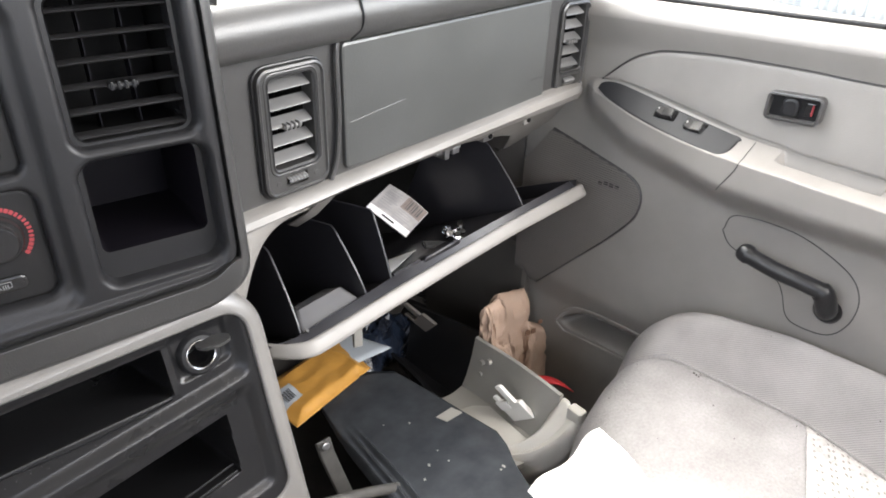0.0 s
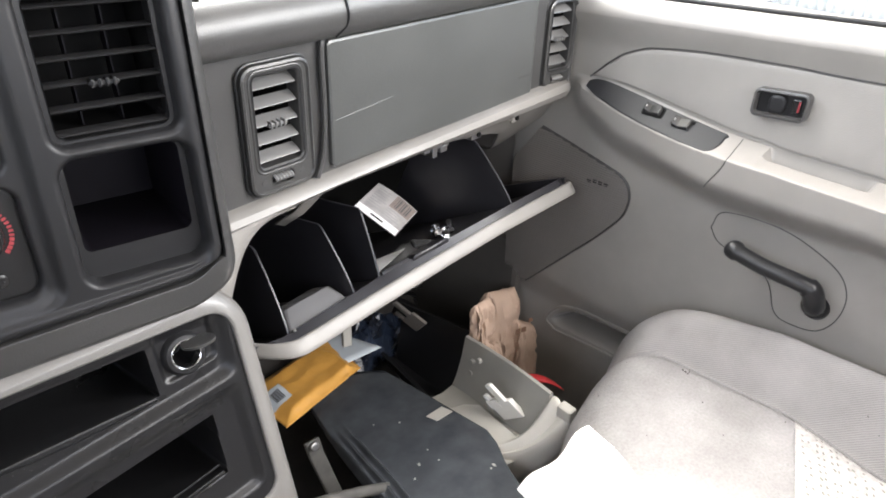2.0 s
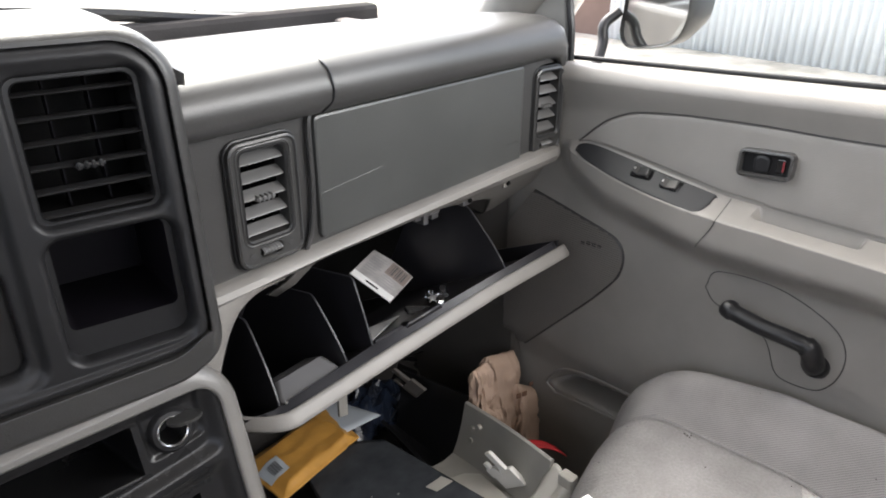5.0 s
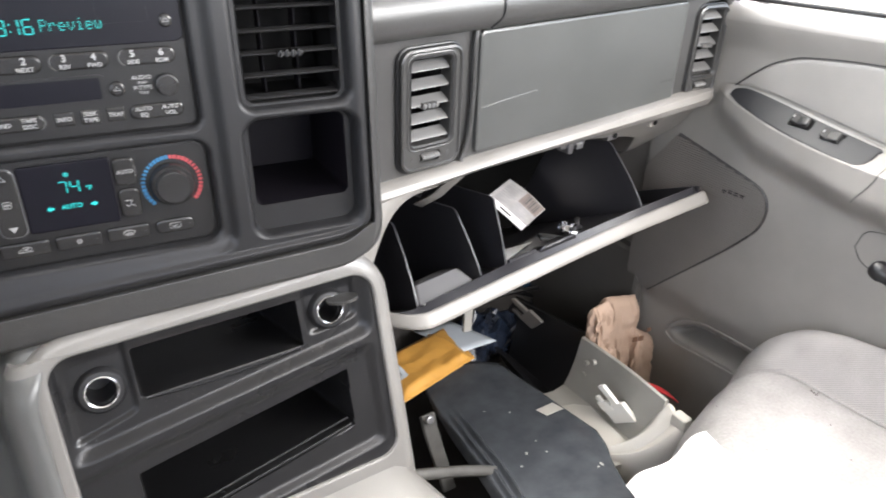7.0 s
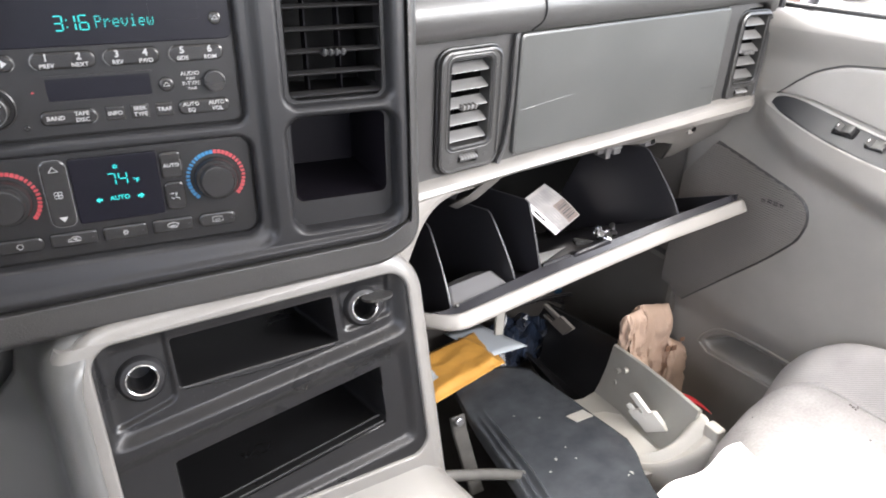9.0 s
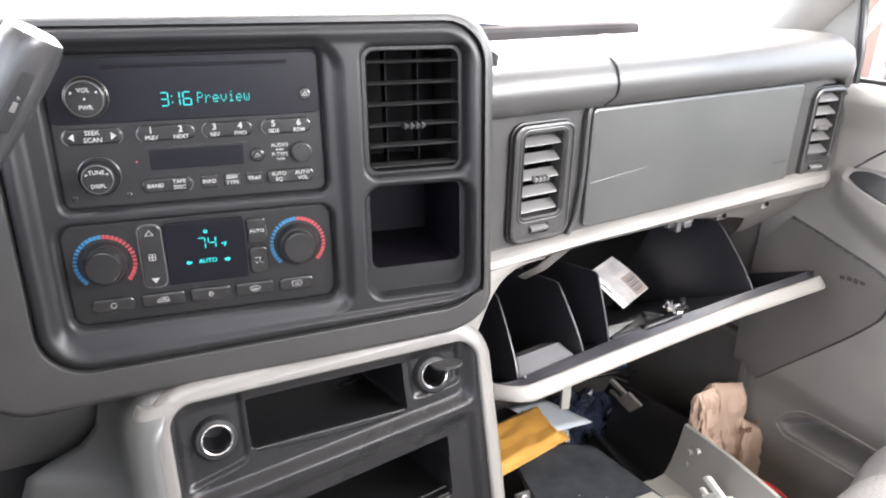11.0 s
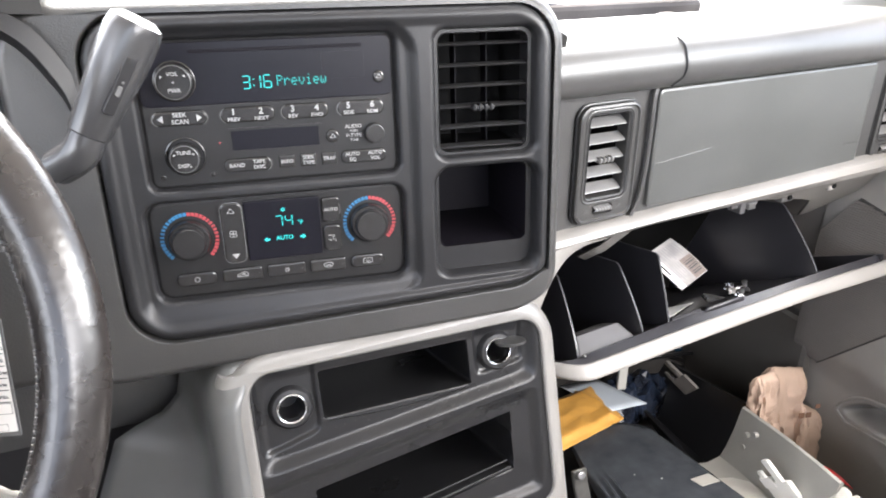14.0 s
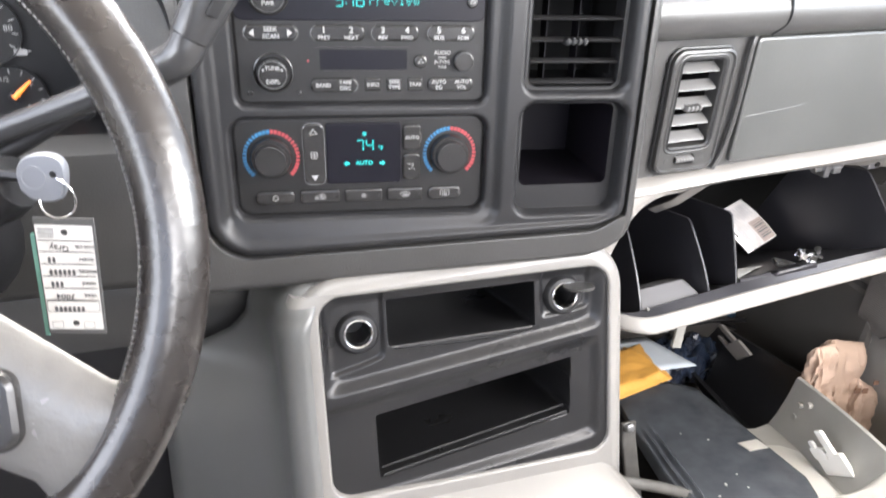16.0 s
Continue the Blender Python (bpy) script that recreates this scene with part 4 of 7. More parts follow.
stroke(b, "mode_mark", [arc(0.6, 1.6, 0.7, 0, 360, 8), [(0.6, 0.6), (-0.2, -1.6), (2.2, -1.8), (2.6, -3.4)], [(-3.6, 2.2), (-1.2, 2.0)], [(-1.9, 2.6), (-1.2, 2.0), (-1.9, 1.4)], [(-3.2, -1.2), (-1.4, -2.6)], [(-1.6, -1.7), (-1.4, -2.6), (-2.3, -2.6)]], 0.1074, -0.1305, 0.0068)
for k, (u0, u1) in enumerate(((-0.0215, 0.0108), (0.0145, 0.0475), (0.051, 0.083), (0.0865, 0.1172), (0.1212, 0.1505))):
    b = button(climate, u0, -0.1608, u1, -0.1492, rad=0.0025 if 0 < k < 4 else 0.005)
    u = (u0 + u1) / 2
    if k == 0:
        lines = [arc(0, 0, 2.0, 0, 360, 14)]
    elif k == 1:
        lines = [[(-4.6, -1.4), (-4.4, 0.2), (-2.6, 0.6), (-0.8, 2.2), (2.6, 2.2), (4.2, 0.6), (4.4, -1.4), (-4.6, -1.4)], arc(-2.6, -1.5, 0.8, 180, 0, 6), arc(2.6, -1.5, 0.8, 180, 0, 6), [(2.2, 1.2), (-0.4, 1.0), (-1.0, 0.1), (1.6, 0.0)], [(0.8, 0.6), (1.6, 0.0), (0.8, -0.6)]]
    elif k == 2:
        lines = [arc(0, 0, 1.1, 0, 360, 10)] + [[(1.3 * math.cos(radians(a)), 1.3 * math.sin(radians(a))), (2.3 * math.cos(radians(a)), 2.3 * math.sin(radians(a)))] for a in range(0, 360, 60)]
    elif k == 3:
        lines = [arc(0, -4.2, 6.6, 130, 50, 8), [(-4.24, 0.86), (-2.6, -1.4)], [(4.24, 0.86), (2.6, -1.4)], arc(0, -4.2, 3.8, 132, 48, 6)] + [[(a, -2.4), (a + 0.4, -1.4), (a - 0.3, -0.4), (a + 0.2, 0.8)] for a in (-1.5, 0, 1.5)]
    else:
        lines = [[(-3.8, 2.4), (3.8, 2.4), (3.8, -1.6), (2.6, -1.6)], [(-3.8, 2.4), (-3.8, -1.6), (-2.6, -1.6)]] + [[(a, -2.6), (a + 0.4, -1.6), (a - 0.3, -0.4), (a + 0.2, 0.8)] for a in (-1.5, 0, 1.5)]
    stroke(b, "symbol", lines, u, -0.155, 0.0067)
    if 0 < k:
        bm = bmesh.new()
        disc(bm, u1 - 0.0035, -0.155, 0.0006, 0.0064, 0.0068, 0.0001, 8)
        part("tell_tale", bm, BLACK, b)


# ---- air vents ----
LOUVRE_DARK = material("dark_grey_louvre", (0.021, 0.0208, 0.0215), 0.34, spec=0.35)
def slat_vent(m, w, h, count, label, frame_mat, slat_mat, tilt, slat_depth, wheel_low=True, group="air vents", ring=True, tab_ribs=4, sheen=None, margin=0.013):
    """A louvred vent centred on the origin of m: frame, slats, tab, throttle wheel."""
    ob = thing("air_vent", m, label, "vent", group)
    low = 0.020 if wheel_low else 0.0
    if ring:
        bm = bmesh.new()
        o = (-w / 2 - margin, -h / 2 - 0.006 - low, w / 2 + margin, h / 2 + margin - 0.003)
        i = (-w / 2, -h / 2, w / 2, h / 2)
        sub = [rr(*i, 0.005, 0.0015, 5)]
        if wheel_low:
            slot = (-0.0135, -h / 2 - 0.0185, 0.0115, -h / 2 - 0.0075)
            sub.append(rr(*slot, 0.003, 0, 3))
        loops = plate(bm, rr(*o, 0.013, -0.004, 6), sub, 0.0055)
        skirt(bm, loops[0], [[(u, v, n) for u, v in rr(*o, 0.013, off, 6)] for off, n in ((-0.0025, 0.0075), (-0.0005, 0.0065), (0, 0.003), (0.0005, -0.004))])
        skirt(bm, loops[1], [[(u, v, n) for u, v in rr(*i, 0.005, off, 5)] for off, n in ((0.0, 0.004), (0, -0.03))])
        fr_ = part("frame", bm, frame_mat, ob)
        # black bead painted in for the shadow round the frame's edge
        bm = bmesh.new()
        edge = [(u, v, 0.0012) for u, v in rr(*o, 0.013, 0.001, 6)]
        tube(bm, edge + edge[:1], 0.0014, 8)
        part("gap", bm, BLACK, fr_)
        bm = bmesh.new()
        edge = [(u, v, 0.0052) for u, v in rr(*i, 0.005, 0.0048, 6)]
        tube(bm, edge + edge[:1], 0.0013, 8)
        part("rim", bm, frame_mat, fr_)
        bm = bmesh.new()
        plate(bm, rr(*i, 0.005, 0.0025, 5), [rr(*i, 0.005, 0.0012, 5)], 0.0062)
        part("inner_rim", bm, BLACK, fr_, smooth=False)
        if wheel_low:
            bm = bmesh.new()
            loops = []
            for k in range(17):
                a = math.pi * k / 16
                loops.append([(u, -h / 2 - 0.013 + 0.0038 * math.cos(a) * (1.0 if j % 2 else 0.86), 0.001 + 0.0085 * math.sin(a) * (1.0 if j % 2 else 0.86)) for j, u in enumerate([-0.0115 + 0.00175 * q for q in range(13)])])
            loft(bm, loops, closed=False)
            part("throttle_wheel", bm, slat_mat, ob, smooth=False)
            for s in (-1, 1):
                bm = bmesh.new()
                rbox(bm, s * (w / 2 - 0.002) - 0.003, -h / 2 - 0.016, s * (w / 2 - 0.002) + 0.002, -h / 2 - 0.011, 0.0052, 0.0058, 0.002, 0.0002)
                part("throttle_mark", bm, DASH, ob)
    # duct and vanes near-black, the vent's inner shade painted in
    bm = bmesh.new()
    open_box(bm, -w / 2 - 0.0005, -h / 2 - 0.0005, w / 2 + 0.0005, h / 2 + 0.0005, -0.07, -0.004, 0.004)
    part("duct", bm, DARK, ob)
    pitch = h / count
    for k in range(count):
        bm = bmesh.new()
        n = 9
        prof = [(0.0, 0.0), (0.0012, 0.0008), (slat_depth * 0.5, 0.0011), (slat_depth, 0.0003), (slat_depth, -0.0003), (slat_depth * 0.5, -0.0008), (0.0012, -0.0009)]
        loft(bm, [[(u, dv, -d) for d, dv in prof] for u in [-w / 2 + 0.0008 + (w - 0.0016) * j / n for j in range(n + 1)]], cap_first=True, cap_last=True)
        bm.transform(Matrix.Translation((0, h / 2 - pitch * (k + 0.72), 0.002)) @ Matrix.Rotation(radians(tilt), 4, "X"))
        sl = part("slat", bm, slat_mat, ob)
        if k == count // 2:
            bm = bmesh.new()
            for j in range(tab_ribs):
                u = -0.0095 + 0.0048 * j
                rbox(bm, u, -0.003, u + 0.0026, 0.003, -0.006, 0.0022, 0.001, 0.001, 3)
            rbox(bm, -0.0105, -0.002, 0.0095, 0.0015, -0.008, 0.0008, 0.001, 0.0008, 3)
            bm.transform(Matrix.Translation((0, h / 2 - pitch * (k + 0.72), 0.004)))
            part("tab", bm, sheen or BLACK, ob)
    for u in (-w * 0.17, w * 0.17):
        bm = bmesh.new()
        box(bm, u - 0.0005, -h / 2 + 0.002, -0.05, u + 0.0005, h / 2 - 0.002, -0.034)
        part("vane", bm, SHADE_BLACK, ob, smooth=False)
    return ob


LOUVRE = material("grey_louvre_plastic", (0.11, 0.109, 0.107), 0.34, grain=0.2)
slat_vent(F_DASH @ at(-0.0125, 0.002, -0.003), 0.047, 0.084, 5, "grey louvred dash vent with upright frame and thumbwheel", VENT, LOUVRE, 30, 0.0135, sheen=LOUVRE)
slat_vent(F_DASH @ at(0.4385, 0.005, -0.002) @ Matrix.Rotation(radians(-7), 4, "Y"), 0.040, 0.084, 5, "grey louvred end vent beside the passenger door", VENT, LOUVRE, 32, 0.015, sheen=LOUVRE, margin=0.0085)
slat_vent(F_BEZEL @ at(0.2413, -0.017, -0.006), 0.0835, 0.101, 6, "black louvred centre vent with ribbed tab", BEZEL, LOUVRE_DARK, 6, 0.014, wheel_low=False, ring=False, sheen=BEZEL)
# recessed surround of the centre vent
bm = bmesh.new()
VI = (0.2025, -0.066, 0.2805, 0.0315)
loops = plate(bm, rr(0.1975, -0.0695, 0.2855, 0.036, 0.01, 0, 6), [rr(*VI, 0.008, 0, 6)], -0.004)
skirt(bm, loops[1], [[(u, v, n) for u, v in rr(*VI, 0.008, off, 6)] for off, n in ((-0.0008, -0.0032), (-0.0012, -0.01))])
bm.transform(F_BEZEL)
part("vent_surround", bm, BEZEL, dash)
# pod edge between vent and airbag cover, and the pad's split line
bm = bmesh.new()
tube(bm, bez(local(F_DASH, [(0.043, 0.064, 0.0), (0.0405, 0.05, 0.0005), (0.0405, 0.0, 0.0005), (0.0385, -0.03, 0.0005), (0.0345, -0.052, 0.0005), (0.0275, -0.068, 0.0)])), 0.0028, 8)
part("pod_edge", bm, DASH, dash)
bm = bmesh.new()
tube(bm, bez(local(F_DASH, [(0.058, 0.116, -0.03), (0.058, 0.1095, 0.0075), (0.0585, 0.094, 0.0185), (0.058, 0.078, 0.0185), (0.05, 0.066, 0.011)])), 0.0011, 6)
part("pad_split", bm, BLACK, dash)
bm = bmesh.new()
tube(bm, bez(local(F_DASH, [(0.053, -0.0155, 0.0012), (0.085, -0.0125, 0.0012), (0.13, -0.0085, 0.0012)])), 0.0002, 5)
part("scratch", bm, SILVER, cover)

# brackets and screws under the fascia
for k, (u, v, w) in enumerate(((0.222, -0.094, 0.044), (0.305, -0.104, 0.02), (0.385, -0.101, 0.012))):
    n = -0.012 - 0.054 * (-0.078 - v) / 0.092
    bm = bmesh.new()
    rbox(bm, u - w / 2, v - 0.006, u + w / 2, v + 0.004, n - 0.01, n + 0.004, 0.002, 0.001)
    if k == 0:
        rbox(bm, u - 0.012, v - 0.012, u - 0.004, v + 0.004, n - 0.01, n + 0.009, 0.001, 0.001)
        rbox(bm, u + 0.004, v - 0.010, u + 0.016, v - 0.002, n - 0.01, n + 0.007, 0.001, 0.001)
    bm.transform(F_DASH)
    part("bracket", bm, (STEEL, STEEL, DOOR)[k], dash)
    bm = bmesh.new()
    disc(bm, u + 0.003, v, 0.0035, n, n + 0.0065, 0.001, 12)
    bm.transform(F_DASH)
    part("screw", bm, (STEEL, DARK, DARK)[k], dash)

# ---- glove box ----
glove = thing("glove_box", F_GLOVE, "open glove box with black divided bin and taupe lip", "glove box")


def foot(u):
    """Depth and height of the front of the bin's floor, which swings forward and up towards the door."""
    us = (0.02, 0.156, 0.376, 0.48)
    return lerp(u, us, (-0.048, -0.050, -0.020, -0.009)), lerp(u, us, (-0.034, -0.026, 0.002, 0.0095))


def bin_v(u, n):
    """Height of the bin's floor, which falls away from the lip."""
    n0, v0 = foot(u)
    return v0 + 0.55 * (n - n0)


def lip_line(u):
    """Depth and height of the lip's upper edge, its ends rounded off."""
    us = (0.0, 0.07, 0.143, 0.24, 0.333, 0.475)
    n, v = lerp(u, us, (-0.0275, -0.0285, -0.0275, -0.0205, -0.0105, 0.0075)), lerp(u, us, (-0.0288, -0.0275, -0.0235, -0.0138, -0.0025, 0.0105))
    e, f = max(0.0, (0.025 - u) / 0.033), max(0.0, (u - 0.466) / 0.026)
    return n - 0.02 * e ** 2 - 0.008 * f ** 2, v - 0.006 * f ** 2


bm = bmesh.new()
prof = [(-0.007, -0.004), (-0.004, -0.0006), (-0.002, 0.0004), (0.0, 0.0003), (0.0032, -0.002), (0.0086, -0.0088), (0.0100, -0.0115), (0.0097, -0.0135), (0.007, -0.0155), (-0.002, -0.0195), (-0.14, -0.098), (-0.14, -0.094), (-0.012, -0.012)]
loops = []
for u in [-0.030 + 0.522 * k / 90 for k in range(91)]:
    n0, v0 = lip_line(u)
    loops.append([(u, v0 + v, n0 + n) for n, v in prof])
loft(bm, loops, cap_first=True, cap_last=True)
part("door_skin", bm, TRIM, glove, "taupe outer skin with pale scuffed edge")
bm = bmesh.new()
us = [-0.018 + 0.494 * k / 48 for k in range(49)]
rows = [[(u, lip_line(u)[1] - 0.0012, lip_line(u)[0] - 0.0035) for u in us], [(u, lip_line(u)[1] - 0.0045, lip_line(u)[0] - 0.006) for u in us]]
for back in (-0.002, 0.0, 0.006, 0.010, 0.05, 0.11, 0.17, 0.30):
    row = []
    for u in us:
        n = foot(u)[0] - back
        dip = 0.012 * ease(0.385, 0.405, u) * ease(0.0, 0.01, back)
        row.append((u, bin_v(u, n) + (0.003 if back < 0.005 else -0.001 if back > 0.007 else 0.001) - dip, n - 0.012 * max(0.0, (0.012 - u) / 0.05)))
    rows.append(row)
strip(bm, rows)
ob = part("bin_floor", bm, BIN, glove)
mod = ob.modifiers.new("thick", "SOLIDIFY")
mod.thickness, mod.offset = 0.002, 1
bm = bmesh.new()
loft(bm, [[(-0.02, -0.19, -0.345 - d), (0.48, -0.17, -0.345 - d), (0.48, 0.05, -0.36 - d), (-0.02, 0.03, -0.36 - d)] for d in (0, 0.003)], cap_first=True, cap_last=True)
part("bin_back", bm, BIN, glove)


def divider(u0, u1, high, lean=0.066, bow=1.25, name="divider"):
    """A partition standing across the bin: its front edge leans back in a soft curve from u0 at its foot to u1 at its top."""
    n0, low = foot(u0)[0] + 0.002, foot(u0)[1] - 0.002
    line = [(k / 12, n0 - lean * (k / 12) ** bow, low + (high - low) * k / 12) for k in range(13)]
    pts = line + [(1.0, n0 - lean - 0.006, high + 0.0025), (1.0, n0 - 0.17, high - 0.018), (0.4, n0 - 0.24, -0.10), (0.0, n0 - 0.24, bin_v(u0, n0 - 0.24) - 0.004), (0.0, n0 - 0.1, bin_v(u0, n0 - 0.1) - 0.004)]
    bm = bmesh.new()
    loft(bm, [[(u0 + (u1 - u0) * f + d, v, n) for f, n, v in pts] for d in (-0.0013, 0.0013)], cap_first=True, cap_last=True)
    return part(name, bm, BIN, glove, bevel=0.0006)


divider(0.020, 0.034, 0.039), divider(0.116, 0.1175, 0.038, 0.055), divider(0.156, 0.169, 0.0435, 0.044, 1.12), divider(0.376, 0.376, 0.073)
# end wall of the bin and the sunk tray beside it
bm = bmesh.new()
loft(bm, [[(0.474 + d, bin_v(0.474, n) + h + 0.09 * (0.0 - n), n) for d, h in ((0, 0.003), (0.003, 0.003), (0.003, -0.03), (0, -0.03))] for n in (-0.001, -0.01, -0.03, -0.06, -0.10, -0.15, -0.24)], cap_first=True, cap_last=True)
part("bin_end", bm, BIN, glove)
bm = bmesh.new()
loft(bm, [[(-0.018 + d, v, n) for v, n in ((-0.03, -0.06), (0.03, -0.12), (0.03, -0.3), (-0.18, -0.3))] for d in (0, 0.003)], cap_first=True, cap_last=True)
part("bin_side", bm, BIN, glove)
bm = bmesh.new()
base_q = [(0.026, -0.053), (0.111, -0.052), (0.111, -0.115), (0.026, -0.115)]
top_q = [(0.044, -0.086), (0.106, -0.080), (0.108, -0.112), (0.050, -0.112)]
loft(bm, [[(u, bin_v(u, n) - 0.002, n) for u, n in base_q], [(u, bin_v(u, n) + 0.021, n) for u, n in top_q]], cap_first=True, cap_last=True)
part("raised_tray", bm, TRAY, glove, "raised grey tray floor", bevel=0.004)
bm = bmesh.new()
base_q = [(0.200, -0.038), (0.262, -0.030), (0.258, -0.054), (0.208, -0.058)]
loft(bm, [[(u, bin_v(u, n) - 0.002, n) for u, n in base_q], [(0.231 + (u - 0.231) * 0.85, bin_v(u, n) + 0.007, n) for u, n in base_q]], cap_first=True, cap_last=True)
part("latch_boss", bm, BIN, glove, bevel=0.003)
bm = bmesh.new()
tube(bm, [(u, foot(u)[1] + 0.0045, foot(u)[0]) for u in (0.160, 0.17, 0.18, 0.19, 0.2)], 0.0022, 8)
part("ledge_rib", bm, BIN, glove)
bm = bmesh.new()
disc(bm, 0.0, 0.0, 0.0022, 0.0, 0.0016, 0.0006, 14)
bm.transform(Matrix.Translation((0.026, -0.0275, -0.044)) @ Matrix.Rotation(radians(-62), 4, "X"))
part("screw", bm, DULL, glove)
bm = bmesh.new()
loft(bm, [[p + Vector(q) for q in ((-0.006, 0.003, 0), (0.006, -0.004, 0), (0.006, -0.005, -0.004), (-0.006, 0.002, -0.004))] for p in (Vector((0.080, 0.046, -0.128)), Vector((0.093, 0.064, -0.108)), Vector((0.112, 0.088, -0.094)), Vector((0.136, 0.116, -0.082)))], cap_first=True, cap_last=True)
part("check_arm", bm, UNDER, glove, bevel=0.001)
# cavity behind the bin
# dark sheet behind the bin, standing in for the shaded cavity
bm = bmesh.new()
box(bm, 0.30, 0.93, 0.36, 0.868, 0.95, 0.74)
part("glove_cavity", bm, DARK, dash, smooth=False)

# loose things in the glove box
card = thing("blister_card", None, "white hang card with barcode leaning in the bin", "card")
A0, A1, A3 = Vector((0.609, 0.799, 0.567)), Vector((0.633, 0.738, 0.535)), Vector((0.672, 0.822, 0.576))
ex, ey = (A1 - A0), (A3 - A0)
nz = ex.cross(ey).normalized()
nz = nz if nz.y < 0 else -nz


def on_card(a, b, h=0.0):
    return A0 + ex * a + ey * b + nz * (h + 0.004 * math.sin(a * 3) * b)


def card_patch(bm, a0, b0, a1, b1, h):
    rows = [[on_card(a0 + (a1 - a0) * i / 6, b0 + (b1 - b0) * j / 6, h) for i in range(7)] for j in range(7)]
    strip(bm, rows)


bm = bmesh.new()
card_patch(bm, 0, 0, 1, 1, 0)
part("sheet", bm, CARD, card)
bm = bmesh.new()
card_patch(bm, 0.01, 0.01, 0.99, 0.19, 0.0006)
part("bottom_strip", bm, PAPER, card)
bm = bmesh.new()
card_patch(bm, 0.50, 0.58, 0.98, 0.97, 0.0006)
part("label_block", bm, CARD_BROWN, card)
bm = bmesh.new()
for k in range(9):
    card_patch(bm, 0.55 + 0.04 * k, 0.62, 0.555 + 0.04 * k + 0.012 * (k % 3), 0.92, 0.0012)
part("barcode", bm, INK, card, smooth=False)
for k in range(13):
    bm = bmesh.new()
    if k < 8:
        card_patch(bm, 0.10, 0.30 + 0.08 * k, 0.45 - 0.05 * (k % 3), 0.32 + 0.08 * k, 0.0012)
    else:
        card_patch(bm, 0.5, 0.22 + 0.07 * (k - 8), 0.92 - 0.07 * (k % 3), 0.24 + 0.07 * (k - 8), 0.0012)
    part("print_line", bm, SOFT_INK, card, smooth=False)
bm = bmesh.new()
card_patch(bm, 0.34, 0.07, 0.64, 0.115, 0.0012)
part("hang_hole", bm, DARK, card, smooth=False)
bm = bmesh.new()
loft(bm, [[(x, y, 0.5487 + 0.1094 * (x - 0.602) - 0.5415 * (y - 0.6815) + 0.0015 + d) for x, y in ((0.604, 0.682), (0.56, 0.716), (0.514, 0.70), (0.514, 0.634))] for d in (0, 0.0008)], cap_first=True, cap_last=True)
slip = part("paper_slip", bm, PAPER, None, smooth=False)
tagged(slip, "folded white paper slip in the glove box", "paper")
pins = thing("fastener_bunch", None, "small heap of bright metal fasteners in the bin", "fasteners")
rng = random.Random(4)
for k in range(13):
    c = Vector((0.644 + rng.uniform(-0.017, 0.017), 0.647 + rng.uniform(-0.012, 0.012), 0.569 + rng.uniform(0, 0.012)))
    d = Vector((rng.uniform(-1, 1), rng.uniform(-1, 1), rng.uniform(-0.1, 1))).normalized() * rng.uniform(0.007, 0.013)
    bm = bmesh.new()
    tube(bm, [c - d, c + d * 0.6, c + d * 0.62, c + d], [0.0019, 0.0019, 0.0042, 0.0042], 8)
    part("screw", bm, CHROME, pins)
bm = bmesh.new()
rbox(bm, -0.026, -0.008, 0.024, 0.008, 0, 0.005, 0.003, 0.002)
bm.transform(Matrix.Translation((0.612, 0.641, 0.571)) @ Matrix.Rotation(radians(-20), 4, "Z") @ Matrix.Rotation(radians(12), 4, "Y"))
tagged(part("plastic_clip", bm, SWITCH), "flat dark grey plastic clip in the glove box", "clip")


# ---- passenger door ----
door = thing("passenger_door", None, "taupe plastic passenger door panel with armrest and speaker", "door")


def arm_top(y):
    """Height at which the armrest's sloping top meets the insert."""
    return lerp(y, (0.2, 0.345, 0.355, 0.39, 0.41, 0.4916, 0.5651, 0.5934, 0.62), (0.728, 0.728, 0.731, 0.7315, 0.733, 0.7435, 0.7534, 0.755, 0.752))


def arm_front(y):
    """Height of the front edge of that slope."""
    return lerp(y, (0.2, 0.33, 0.36, 0.4087, 0.4258, 0.4753, 0.5311, 0.5812, 0.61, 0.62), (0.7165, 0.7165, 0.715, 0.714, 0.7125, 0.714, 0.7185, 0.728, 0.736, 0.74))


def arm_out(y):
    return lerp(y, (0.30, 0.38, 0.45, 0.61), (0.047, 0.043, 0.035, 0.014))


MAP_POCKET = [(0.22, 0.347), (0.50, 0.330), (0.622, 0.318), (0.634, 0.332), (0.59, 0.368), (0.47, 0.384), (0.22, 0.398)]


def door_x(y, z):
    """Where the door's inner surface stands: sill, armrest, hollow below it, pocket."""
    bot = lerp(y, (0.2146, 0.4076, 0.5536, 0.622), (0.682, 0.6744, 0.6926, 0.7238))
    up = min(1.0, max(0.0, (z - arm_front(y)) / (arm_top(y) - arm_front(y))))
    up = max(0.0, math.sqrt((up - 0.06) ** 2 + 0.002) + up - 0.06) / 2 / 0.9405 if up < 1 else 1.0
    a = ease(bot - 0.040, bot + 0.010, z) * (1 - up) * (1 - ease(0.61, 0.64, y))
    x = 0.875 - arm_out(y) * a - 0.018 * ease(0.80, 0.870, z)
    x += 0.012 * ease(0.66, 0.56, z) * (1 - ease(0.36, 0.42, z))
    x += 0.045 * ease(0.003, -0.012, inside(MAP_POCKET, y, z, 0.005)) if 0.28 < z < 0.43 else 0.0
    x -= 0.006 * ease(0.62, 0.72, y)
    return x


